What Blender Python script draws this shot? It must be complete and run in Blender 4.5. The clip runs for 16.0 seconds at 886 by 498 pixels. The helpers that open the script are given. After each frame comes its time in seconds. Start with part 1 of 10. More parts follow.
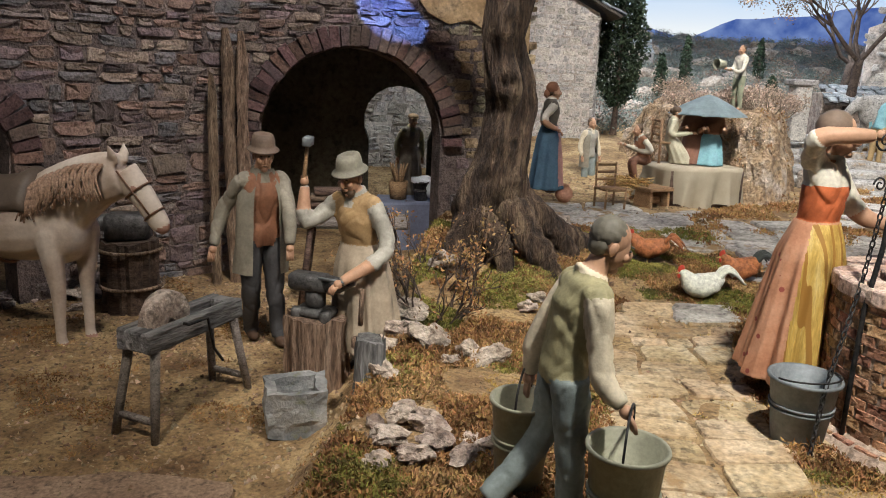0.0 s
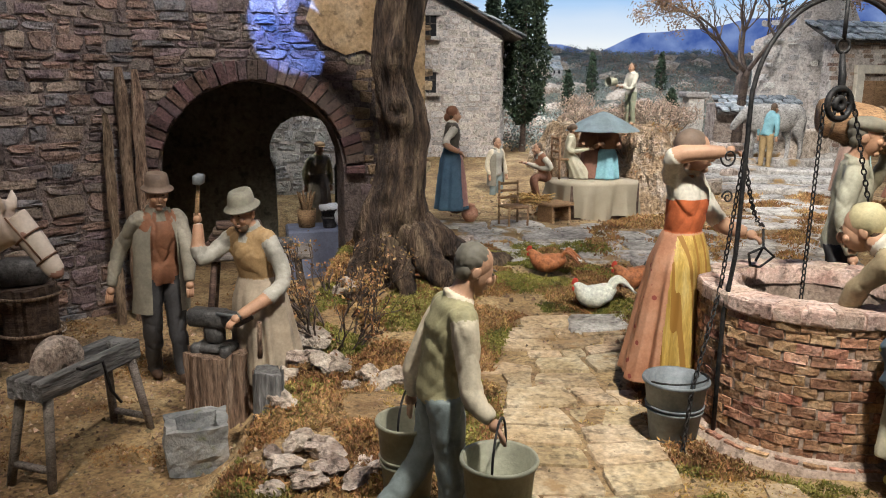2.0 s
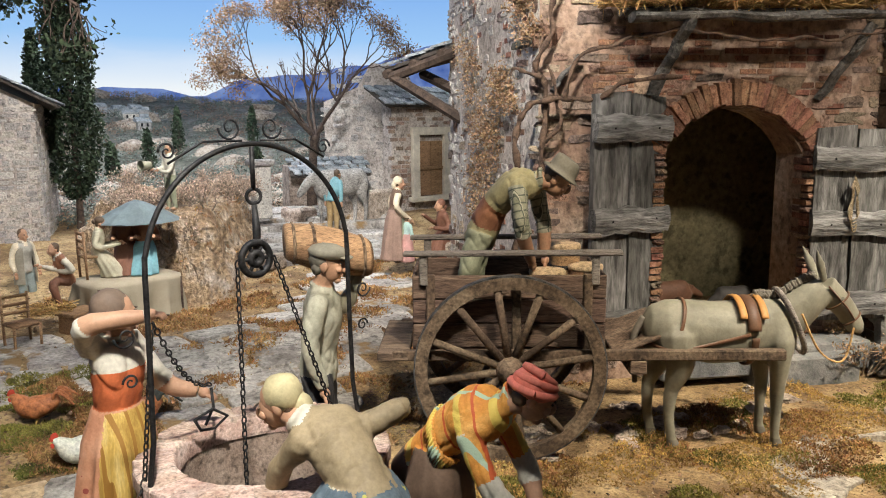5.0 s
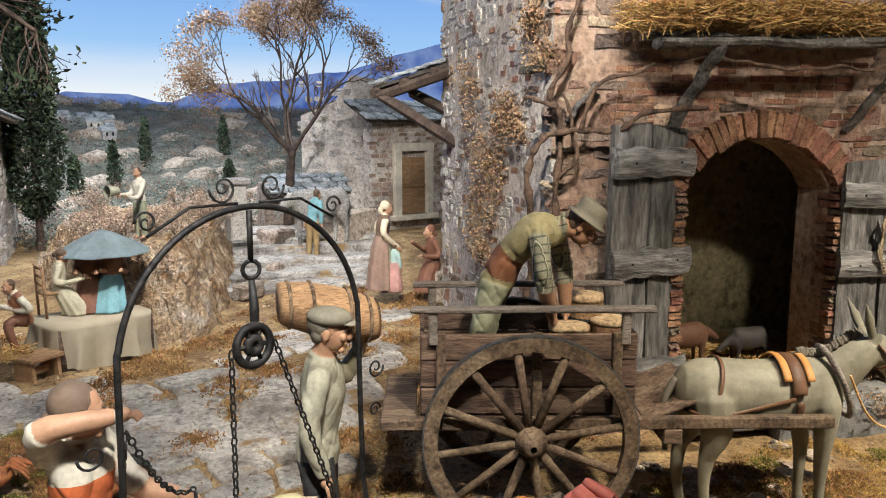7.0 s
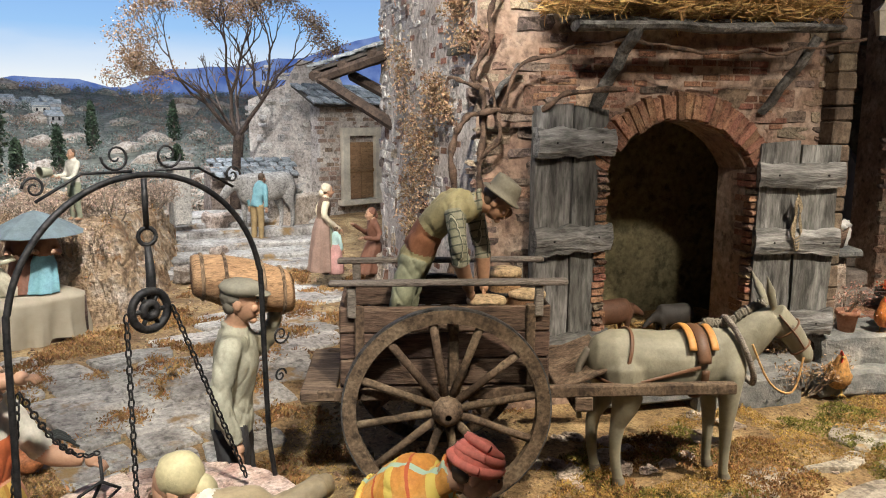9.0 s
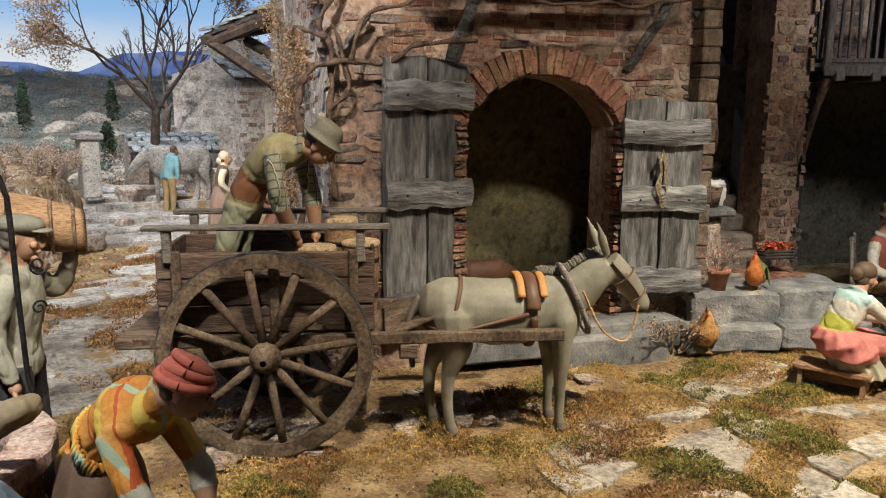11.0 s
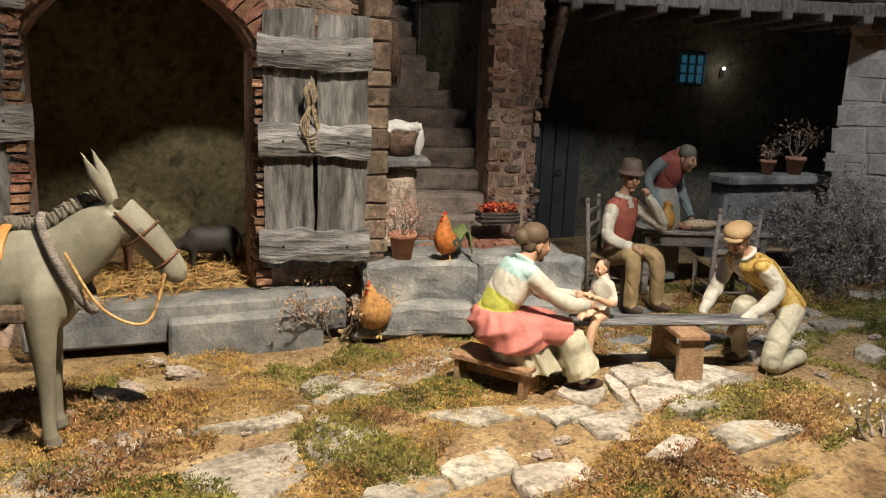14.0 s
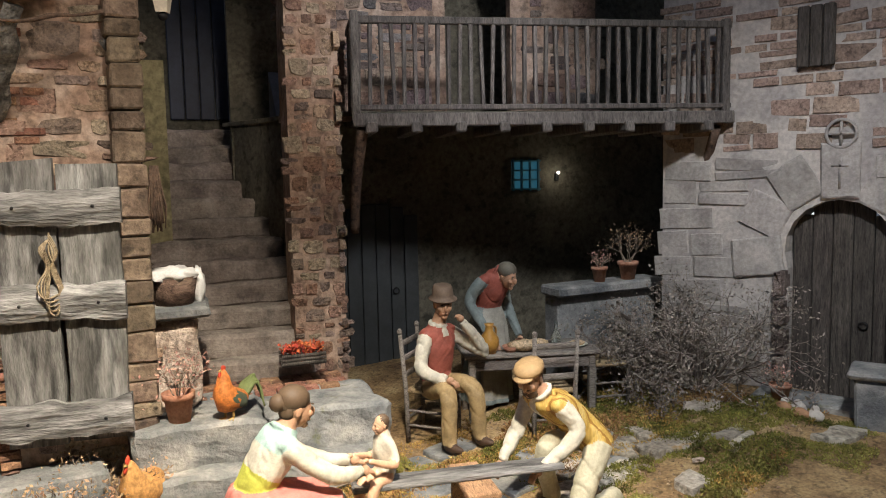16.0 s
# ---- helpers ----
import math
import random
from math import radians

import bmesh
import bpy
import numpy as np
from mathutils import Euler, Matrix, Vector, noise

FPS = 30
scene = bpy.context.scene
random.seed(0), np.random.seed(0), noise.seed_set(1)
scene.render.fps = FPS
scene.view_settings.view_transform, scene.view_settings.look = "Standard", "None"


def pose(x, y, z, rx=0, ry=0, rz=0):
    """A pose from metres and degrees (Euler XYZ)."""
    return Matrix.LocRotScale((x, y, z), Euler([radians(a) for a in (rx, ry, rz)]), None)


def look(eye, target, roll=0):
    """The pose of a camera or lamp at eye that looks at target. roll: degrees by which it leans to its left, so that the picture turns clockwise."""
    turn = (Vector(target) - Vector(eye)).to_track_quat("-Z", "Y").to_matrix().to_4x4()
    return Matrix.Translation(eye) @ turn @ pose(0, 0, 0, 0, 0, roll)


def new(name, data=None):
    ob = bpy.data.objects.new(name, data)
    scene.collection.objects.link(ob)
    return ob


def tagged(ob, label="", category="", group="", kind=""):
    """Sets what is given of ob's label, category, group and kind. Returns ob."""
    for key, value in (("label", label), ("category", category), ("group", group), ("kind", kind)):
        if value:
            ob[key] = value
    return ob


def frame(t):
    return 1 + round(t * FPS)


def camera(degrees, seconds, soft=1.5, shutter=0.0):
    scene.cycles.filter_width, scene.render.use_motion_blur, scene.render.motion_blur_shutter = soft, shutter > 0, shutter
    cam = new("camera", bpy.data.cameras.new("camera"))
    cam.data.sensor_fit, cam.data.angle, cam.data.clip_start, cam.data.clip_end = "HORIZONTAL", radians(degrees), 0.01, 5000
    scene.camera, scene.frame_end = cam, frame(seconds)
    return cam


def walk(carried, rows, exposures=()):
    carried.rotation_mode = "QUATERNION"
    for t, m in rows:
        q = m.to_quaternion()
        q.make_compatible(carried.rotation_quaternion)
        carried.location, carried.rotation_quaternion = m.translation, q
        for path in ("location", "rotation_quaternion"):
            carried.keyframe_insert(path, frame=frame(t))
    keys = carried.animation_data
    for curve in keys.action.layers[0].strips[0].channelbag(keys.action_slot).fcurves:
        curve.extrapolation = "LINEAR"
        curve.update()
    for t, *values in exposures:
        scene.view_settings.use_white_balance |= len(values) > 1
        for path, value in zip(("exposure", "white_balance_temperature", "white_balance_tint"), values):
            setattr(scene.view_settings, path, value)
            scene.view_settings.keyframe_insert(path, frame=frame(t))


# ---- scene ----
cam = camera(59.5, 16.0, 1.0)
PATH = [
    (0, (-0.006, 0.0, 2.118), (0.007, 1.947, 1.661), 2.6),
    (0.5, (-0.021, 0.004, 2.142), (-0.005, 1.953, 1.694), 1.9),
    (1, (0.039, -0.043, 2.174), (0.09, 1.911, 1.747), 1.2),
    (1.5, (0.118, -0.088, 2.194), (0.229, 1.865, 1.78), 0.8),
    (2, (0.226, -0.155, 2.204), (0.414, 1.795, 1.798), 0.4),
    (2.5, (0.312, -0.191, 2.204), (0.584, 1.75, 1.803), 0.3),
    (3, (0.413, -0.253, 2.22), (0.853, 1.659, 1.833), 0.0),
    (3.5, (0.635, -0.356, 2.225), (1.249, 1.509, 1.848), -0.4),
    (4, (1.118, -0.381, 2.379), (1.83, 1.453, 2.02), -0.5),
    (4.5, (1.451, -0.218, 2.584), (2.292, 1.564, 2.242), -0.5),
    (5, (1.474, 0.14, 2.765), (2.514, 1.817, 2.443), -0.5),
    (5.2, (1.42, 0.283, 2.783), (2.503, 1.933, 2.463), -0.8),
    (7.5, (1.643, 0.858, 2.995), (2.757, 2.49, 2.686), 0.2),
    (8, (1.666, 0.785, 2.954), (2.797, 2.405, 2.641), 0.3),
    (10.3, (2.176, 0.149, 2.781), (3.402, 1.688, 2.42), 0.3),
    (10.5, (2.289, 0.065, 2.721), (3.509, 1.608, 2.362), 0.2),
    (11, (2.561, -0.035, 2.609), (3.785, 1.505, 2.25), 0.4),
    (11.5, (2.891, 0.051, 2.449), (4.132, 1.578, 2.091), 1.2),
    (12, (3.479, 0.227, 2.348), (4.749, 1.73, 1.99), 2.4),
    (12.5, (3.955, 0.189, 2.27), (5.255, 1.663, 1.899), 3.2),
    (13, (4.471, -0.077, 2.281), (5.799, 1.365, 1.887), 3.1),
    (13.5, (4.869, -0.239, 2.251), (6.218, 1.18, 1.843), 2.8),
    (14, (5.291, -0.415, 2.237), (6.643, 0.999, 1.822), 2.2),
    (14.5, (5.496, -0.495, 2.202), (6.848, 0.921, 1.791), 2.0),
    (15, (5.762, -0.614, 2.305), (7.147, 0.778, 1.924), 1.5),
    (15.5, (6.127, -0.653, 2.389), (7.571, 0.694, 2.071), 0.5),
    (16, (6.349, -0.777, 2.58), (7.852, 0.528, 2.381), -1.2),
]
S = 0.2                       # size of one modelled metre


def sc(p):
    return tuple(S * v for v in p)


walk(cam, [(t, look(sc(eye), sc(target), roll)) for t, eye, target, roll in PATH], [(0, 0.0), (9.0, 0.0), (10.5, -0.22), (12.4, -0.22), (13.2, 0.0), (14.6, 0.0), (15.2, -0.18), (15.6, 0.0), (16.0, 0.4)])

# ---- light ----
world = bpy.data.worlds.new("world")
scene.world = world
world.use_nodes = True
world.node_tree.nodes["Background"].inputs[0].default_value = (0.70, 0.80, 1.0, 1)
world.node_tree.nodes["Background"].inputs[1].default_value = 0.105


def lamp(name, kind, eye, target, power, colour, size=0.5, angle=60, blend=0.6):
    data = bpy.data.lights.new(name, kind)
    data.energy, data.color = power * S * S, colour
    if kind == "AREA":
        data.shape, data.size = "DISK", size * S
    else:
        data.shadow_soft_size = size * S
    if kind == "SPOT":
        data.spot_size, data.spot_blend = radians(angle), blend
    ob = new(name, data)
    ob.matrix_world = look(sc(eye), sc(target))
    return ob


WARM, COOL = (1.0, 0.88, 0.72), (0.86, 0.92, 1.0)
lamp("gallery_spot_yard", "SPOT", (1.7, 1.0, 6.4), (1.7, 4.9, 0.6), 2850, (1.0, 0.97, 0.92), 0.2, 60, 0.9)
lamp("gallery_spot_forge", "SPOT", (-1.9, 0.6, 6.2), (-1.9, 4.0, 0.1), 900, (1.0, 0.90, 0.80), 0.2, 56, 0.9)
lamp("gallery_spot_forge_wall", "SPOT", (-0.3, 3.8, 6.4), (-1.3, 7.4, 2.7), 1020, (0.97, 0.92, 0.92), 0.2, 84, 0.9)
lamp("gallery_spot_cart", "SPOT", (3.7, 0.9, 6.8), (4.8, 4.6, 1.7), 2050, WARM, 0.2, 36, 0.9)
lamp("gallery_spot_barn", "SPOT", (4.4, 0.4, 6.2), (7.2, 4.9, 4.0), 1200, (1.0, 0.90, 0.78), 0.25, 38, 0.9)
lamp("gallery_spot_seesaw", "SPOT", (7.0, -0.2, 6.8), (7.7, 2.2, 0.4), 4550, (1.0, 0.90, 0.75), 0.16, 66, 0.9)
lamp("gallery_spot_court", "SPOT", (8.6, -0.9, 6.6), (12.4, 1.8, 0.8), 1200, (0.93, 0.95, 1.0), 0.25, 60, 0.9)
lamp("sky_wash", "AREA", (5.0, 15.0, 9.0), (6.0, 23.0, 2.0), 2300, COOL, 4.0)
lamp("house_wash", "SPOT", (3.4, 5.5, 7.4), (4.6, 11.8, 1.6), 3700, (1.0, 0.98, 0.96), 0.25, 70, 0.8)
lamp("gallery_spot_tower", "SPOT", (2.0, 1.6, 6.8), (6.2, 7.2, 2.9), 3600, (1.0, 0.95, 0.88), 0.25, 34, 0.8)
lamp("gallery_spot_loft", "SPOT", (7.6, -0.8, 5.4), (9.4, 4.3, 3.4), 560, (1.0, 0.88, 0.76), 0.25, 32, 0.9)
lamp("gallery_spot_balcony", "SPOT", (9.0, -1.0, 6.0), (11.7, 4.0, 3.9), 880, (0.95, 0.95, 1.0), 0.25, 34, 0.9)
lamp("portico_bulb", "POINT", (13.92, 3.98, 2.50), (13.92, 3.0, 2.5), 0.7, (1.0, 0.92, 0.78), 0.02)
# unseen fill added to lift the back wall inside the barn
lamp("barn_fill", "SPOT", (7.2, 5.0, 3.2), (7.9, 6.4, 1.9), 2.0, (0.95, 0.90, 0.70), 0.15, 100, 0.9)
# unseen blue spot added to make the blue patch on the forge wall
lamp("forge_blue_patch", "SPOT", (-0.9, 4.6, 5.6), (-0.56, 7.70, 2.80), 5200, (0.16, 0.30, 1.0), 0.02, 9.5, 0.06)
# unseen fill added to brighten the pale wall behind the forge opening
lamp("forge_yard_fill", "SPOT", (-0.8, 9.4, 3.3), (-0.4, 10.8, 1.2), 520, (0.90, 0.95, 1.0), 0.1, 110, 0.8)

# ---- materials ----


def mat(name, c1, c2, c3=None, scale=5.0, fine=45.0, rough=0.88, bump=0.35, metal=0.0, rnd=0.0, island=0.0, stretch=(1, 1, 1), local=False, depth=0.012, spots=None, mottle=0.35, spec=0.35, dots=None, stripes=(), pal=None):
    m = bpy.data.materials.new(name)
    m.use_nodes = True
    N, L = m.node_tree.nodes, m.node_tree.links
    bs = N["Principled BSDF"]
    bs.inputs["Roughness"].default_value, bs.inputs["Metallic"].default_value = rough, metal
    bs.inputs["Specular IOR Level"].default_value = spec
    if local:
        co = N.new("ShaderNodeTexCoord").outputs["Object"]
    else:
        co = N.new("ShaderNodeNewGeometry").outputs["Position"]
    mp = N.new("ShaderNodeVectorMath")
    mp.operation = "MULTIPLY"
    mp.inputs[1].default_value = [v / S for v in stretch]
    L.new(co, mp.inputs[0])
    vec = mp.outputs[0]
    if rnd and local:
        oi = N.new("ShaderNodeObjectInfo")
        sh = N.new("ShaderNodeVectorMath")
        sh.operation = "MULTIPLY_ADD"
        sh.inputs[1].default_value = (37, 53, 71)
        L.new(oi.outputs["Random"], sh.inputs[0])
        L.new(vec, sh.inputs[2])
        vec = sh.outputs[0]

    def nz(s, d=4.0):
        n = N.new("ShaderNodeTexNoise")
        n.inputs["Scale"].default_value, n.inputs["Detail"].default_value, n.inputs["Roughness"].default_value = s, d, 0.62
        L.new(vec, n.inputs["Vector"])
        return n.outputs["Fac"]
    big, small = nz(scale), nz(fine, 3.0)
    rp = N.new("ShaderNodeValToRGB")
    L.new(big, rp.inputs[0])
    cols = [c1, c2] if c3 is None else [c1, c2, c3]
    e = rp.color_ramp.elements
    e[0].position, e[1].position = 0.34, 0.68
    if c3:
        e.new(0.51)
    for k, c in enumerate(cols):
        e[k].color = (*c, 1)
    col = rp.outputs[0]
    if pal:
        wn = N.new("ShaderNodeTexWhiteNoise")
        wn.noise_dimensions = "1D"
        L.new(N.new("ShaderNodeObjectInfo").outputs["Random"], wn.inputs["W"])
        pr = N.new("ShaderNodeValToRGB")
        pr.color_ramp.interpolation = "CONSTANT"
        for k, c in enumerate(pal):
            el = pr.color_ramp.elements[k] if k < 2 else pr.color_ramp.elements.new(k / len(pal))
            el.position, el.color = k / len(pal), (*c, 1)
        L.new(wn.outputs["Value"], pr.inputs[0])
        mx = N.new("ShaderNodeMix")
        mx.data_type = "RGBA"
        mx.inputs[0].default_value = 0.62
        L.new(col, mx.inputs[6])
        L.new(pr.outputs[0], mx.inputs[7])
        col = mx.outputs[2]
    hs = N.new("ShaderNodeHueSaturation")
    mr = N.new("ShaderNodeMapRange")
    mr.inputs["From Min"].default_value, mr.inputs["From Max"].default_value = 0.3, 0.7
    mr.inputs["To Min"].default_value, mr.inputs["To Max"].default_value = 1 - mottle, 1 + mottle
    L.new(small, mr.inputs["Value"])
    val = mr.outputs[0]
    if mottle >= 0.3:
        pit = N.new("ShaderNodeMapRange")
        pit.inputs["From Min"].default_value, pit.inputs["From Max"].default_value = 0.36, 0.47
        pit.inputs["To Min"].default_value = 0.50
        L.new(nz(fine * 0.45, 6.0), pit.inputs["Value"])
        pm = N.new("ShaderNodeMath")
        pm.operation = "MULTIPLY"
        L.new(val, pm.inputs[0])
        L.new(pit.outputs[0], pm.inputs[1])
        val = pm.outputs[0]
    for src, amount in (("obj", rnd), ("isl", island)):
        if amount:
            o = N.new("ShaderNodeObjectInfo").outputs["Random"] if src == "obj" else N.new("ShaderNodeNewGeometry").outputs["Random Per Island"]
            r2 = N.new("ShaderNodeMapRange")
            r2.inputs["To Min"].default_value, r2.inputs["To Max"].default_value = 1 - amount, 1 + amount
            L.new(o, r2.inputs["Value"])
            mu = N.new("ShaderNodeMath")
            mu.operation = "MULTIPLY"
            L.new(val, mu.inputs[0])
            L.new(r2.outputs[0], mu.inputs[1])
            val = mu.outputs[0]
            wn = N.new("ShaderNodeTexWhiteNoise")
            wn.noise_dimensions = "1D"
            L.new(o, wn.inputs["W"])
            r3 = N.new("ShaderNodeMapRange")
            r3.inputs["To Min"].default_value, r3.inputs["To Max"].default_value = 0.5 - amount * 0.05, 0.5 + amount * 0.05
            L.new(wn.outputs["Value"], r3.inputs["Value"])
            L.new(r3.outputs[0], hs.inputs["Hue"])
    L.new(val, hs.inputs["Value"])
    L.new(col, hs.inputs["Color"])
    col = hs.outputs[0]
    if spots:
        c, s, thr = spots
        sp = nz(s, 5.0)
        r4 = N.new("ShaderNodeMapRange")
        r4.inputs["From Min"].default_value, r4.inputs["From Max"].default_value = thr, thr + 0.08
        L.new(sp, r4.inputs["Value"])
        mx = N.new("ShaderNodeMix")
        mx.data_type = "RGBA"
        L.new(r4.outputs[0], mx.inputs[0])
        L.new(col, mx.inputs[6])
        mx.inputs[7].default_value = (*c, 1)
        col = mx.outputs[2]
    if dots:
        c, s, rad = dots
        vo = N.new("ShaderNodeTexVoronoi")
        vo.inputs["Scale"].default_value = s
        L.new(vec, vo.inputs["Vector"])
        lt = N.new("ShaderNodeMath")
        lt.operation = "LESS_THAN"
        lt.inputs[1].default_value = rad
        L.new(vo.outputs["Distance"], lt.inputs[0])
        mx = N.new("ShaderNodeMix")
        mx.data_type = "RGBA"
        L.new(lt.outputs[0], mx.inputs[0])
        L.new(col, mx.inputs[6])
        mx.inputs[7].default_value = (*c, 1)
        col = mx.outputs[2]
    for c, axis, width in stripes:
        dt = N.new("ShaderNodeVectorMath")
        dt.operation = "DOT_PRODUCT"
        dt.inputs[1].default_value = axis
        L.new(vec, dt.inputs[0])
        fr = N.new("ShaderNodeMath")
        fr.operation = "FRACT"
        L.new(dt.outputs["Value"], fr.inputs[0])
        lt = N.new("ShaderNodeMath")
        lt.operation = "LESS_THAN"
        lt.inputs[1].default_value = width
        L.new(fr.outputs[0], lt.inputs[0])
        mx = N.new("ShaderNodeMix")
        mx.data_type = "RGBA"
        L.new(lt.outputs[0], mx.inputs[0])
        L.new(col, mx.inputs[6])
        mx.inputs[7].default_value = (*c, 1)
        col = mx.outputs[2]
    L.new(col, bs.inputs["Base Color"])
    bp = N.new("ShaderNodeBump")
    bp.inputs["Strength"].default_value, bp.inputs["Distance"].default_value = bump, depth * S
    ad = N.new("ShaderNodeMath")
    ad.operation = "ADD"
    L.new(big, ad.inputs[0])
    L.new(small, ad.inputs[1])
    L.new(ad.outputs[0], bp.inputs["Height"])
    L.new(bp.outputs[0], bs.inputs["Normal"])
    return m


def paint(name, c, rough=0.6, vary=0.18, scale=7.0):
    d = tuple(v * (1 - vary) for v in c)
    e = tuple(min(1, v * (1 + vary)) for v in c)
    return mat(name, d, c, e, scale=scale, fine=60, rough=rough, bump=0.12, mottle=0.10, depth=0.006)


SOIL = mat("soil", (0.17, 0.10, 0.048), (0.32, 0.21, 0.10), (0.46, 0.33, 0.17), scale=2.6, fine=38, bump=0.9, depth=0.03)
MORTAR = mat("mortar", (0.27, 0.19, 0.14), (0.42, 0.32, 0.25), scale=6, bump=0.7)
DARKMORTAR = mat("sooty_mortar", (0.11, 0.085, 0.075), (0.27, 0.21, 0.18), scale=4, bump=1.0, depth=0.025)
STONE = mat("purple_grey_stone", (0.12, 0.09, 0.09), (0.25, 0.185, 0.16), (0.38, 0.29, 0.23), scale=5, fine=48, bump=0.8, rnd=0.34, depth=0.022, pal=((0.17, 0.13, 0.13), (0.15, 0.165, 0.17), (0.25, 0.17, 0.12), (0.33, 0.26, 0.19), (0.09, 0.072, 0.07), (0.26, 0.145, 0.11), (0.20, 0.165, 0.15)))
WARMSTONE = mat("ochre_stone", (0.26, 0.18, 0.10), (0.38, 0.28, 0.165), (0.46, 0.37, 0.25), scale=5, bump=0.8, rnd=0.3, depth=0.022, pal=((0.40, 0.29, 0.16), (0.30, 0.21, 0.12), (0.34, 0.33, 0.24), (0.46, 0.36, 0.23), (0.24, 0.15, 0.10)))
PALESTONE = mat("pale_stone", (0.28, 0.265, 0.25), (0.44, 0.42, 0.385), (0.56, 0.53, 0.48), scale=6, bump=0.7, rnd=0.2, depth=0.018, pal=((0.46, 0.43, 0.40), (0.36, 0.33, 0.31), (0.54, 0.50, 0.44), (0.40, 0.36, 0.33), (0.46, 0.40, 0.33)))
BRICK = mat("red_brick", (0.16, 0.075, 0.05), (0.255, 0.125, 0.078), (0.34, 0.195, 0.125), scale=9, fine=70, bump=0.5, rnd=0.32)
WELLBRICK = mat("well_brick", (0.24, 0.115, 0.065), (0.38, 0.20, 0.115), (0.48, 0.31, 0.20), scale=8, fine=70, bump=0.6, rnd=0.38)
VOUSSOIR = mat("arch_brick", (0.08, 0.05, 0.045), (0.15, 0.092, 0.075), (0.23, 0.145, 0.11), scale=9, bump=0.9, rnd=0.4, pal=((0.14, 0.085, 0.075), (0.10, 0.075, 0.075), (0.20, 0.11, 0.085), (0.17, 0.12, 0.10)))
BARNSTONE = mat("barn_stone", (0.12, 0.085, 0.072), (0.24, 0.165, 0.125), (0.35, 0.26, 0.19), scale=5, bump=0.9, rnd=0.32, depth=0.024, pal=((0.26, 0.17, 0.115), (0.19, 0.15, 0.13), (0.36, 0.26, 0.17), (0.30, 0.155, 0.10), (0.14, 0.105, 0.09), (0.38, 0.30, 0.22)))
SLAB = mat("grey_step_stone", (0.11, 0.115, 0.118), (0.235, 0.235, 0.225), (0.39, 0.37, 0.335), scale=3.2, fine=40, bump=0.6, rnd=0.14, depth=0.02, mottle=0.16, spots=((0.14, 0.14, 0.08), 5, 0.62))
PAVE = mat("paving_stone", (0.30, 0.205, 0.11), (0.43, 0.32, 0.19), (0.54, 0.44, 0.30), scale=3.2, fine=30, bump=0.8, rnd=0.16, depth=0.02, spots=((0.33, 0.21, 0.10), 4.0, 0.60))
PAVEGREY = mat("grey_paving", (0.25, 0.225, 0.20), (0.42, 0.39, 0.355), (0.56, 0.53, 0.48), scale=3.0, fine=26, bump=0.9, rnd=0.22, depth=0.03, spots=((0.28, 0.18, 0.08), 2.2, 0.58))
COURTSTONE = mat("pale_yard_stone", (0.26, 0.22, 0.17), (0.41, 0.36, 0.29), (0.54, 0.49, 0.41), scale=3.4, fine=26, bump=0.9, rnd=0.18, depth=0.025, spots=((0.36, 0.23, 0.09), 3.5, 0.60))
ROCK = mat("rubble_rock", (0.24, 0.18, 0.14), (0.42, 0.34, 0.275), (0.56, 0.475, 0.40), scale=8, fine=40, bump=0.9, rnd=0.2, depth=0.03)
CLIFF = mat("ochre_cliff", (0.20, 0.125, 0.07), (0.40, 0.285, 0.175), (0.52, 0.44, 0.36), scale=2.6, fine=22, bump=1.0, depth=0.06, mottle=0.45, spots=((0.30, 0.14, 0.05), 3.2, 0.58))
PLASTER = mat("stained_plaster", (0.20, 0.125, 0.09), (0.33, 0.225, 0.165), (0.44, 0.34, 0.27), scale=2.4, fine=20, bump=0.6, depth=0.02)
GREYPLASTER = mat("grey_plaster", (0.34, 0.31, 0.29), (0.46, 0.42, 0.38), (0.55, 0.50, 0.45), scale=2.0, fine=25, bump=0.5, depth=0.015, mottle=0.2)
PALEPLASTER = mat("pale_plaster", (0.33, 0.28, 0.24), (0.50, 0.44, 0.39), (0.62, 0.57, 0.51), scale=2.5, fine=25, bump=0.5, depth=0.02)
# dark tone puts the shade of the unlit rooms into the plaster colour
DARKWALL = mat("shade_dark_plaster", (0.085, 0.078, 0.058), (0.155, 0.138, 0.10), scale=1.6, fine=20, bump=0.4)
OLDWOOD_Z = mat("weathered_door_wood", (0.09, 0.086, 0.08), (0.19, 0.183, 0.172), (0.32, 0.312, 0.30), scale=1.7, fine=8, bump=1.0, local=True, rnd=0.3, stretch=(3.4, 3.4, 0.7), depth=0.03, mottle=0.45, spots=((0.055, 0.05, 0.046), 3.2, 0.66))
OLDWOOD_X = mat("weathered_rail_wood", (0.09, 0.087, 0.083), (0.20, 0.194, 0.186), (0.34, 0.333, 0.324), scale=1.7, fine=8, bump=1.0, local=True, rnd=0.3, stretch=(0.7, 3.4, 3.4), depth=0.03, mottle=0.45, spots=((0.055, 0.05, 0.046), 3.2, 0.66))
CART = mat("brown_cart_wood", (0.055, 0.035, 0.025), (0.115, 0.075, 0.052), (0.19, 0.135, 0.095), scale=4, fine=30, bump=0.7, local=True, rnd=0.25, stretch=(0.6, 4, 4), depth=0.012)
WHEEL = mat("wheel_wood", (0.065, 0.043, 0.027), (0.125, 0.086, 0.055), (0.19, 0.14, 0.092), scale=5, fine=40, bump=0.5, local=True, rnd=0.15, depth=0.01)
BENCHWOOD = mat("bench_wood", (0.25, 0.145, 0.075), (0.38, 0.235, 0.125), scale=4, fine=40, bump=0.4, local=True, rnd=0.15, stretch=(0.8, 4, 4))
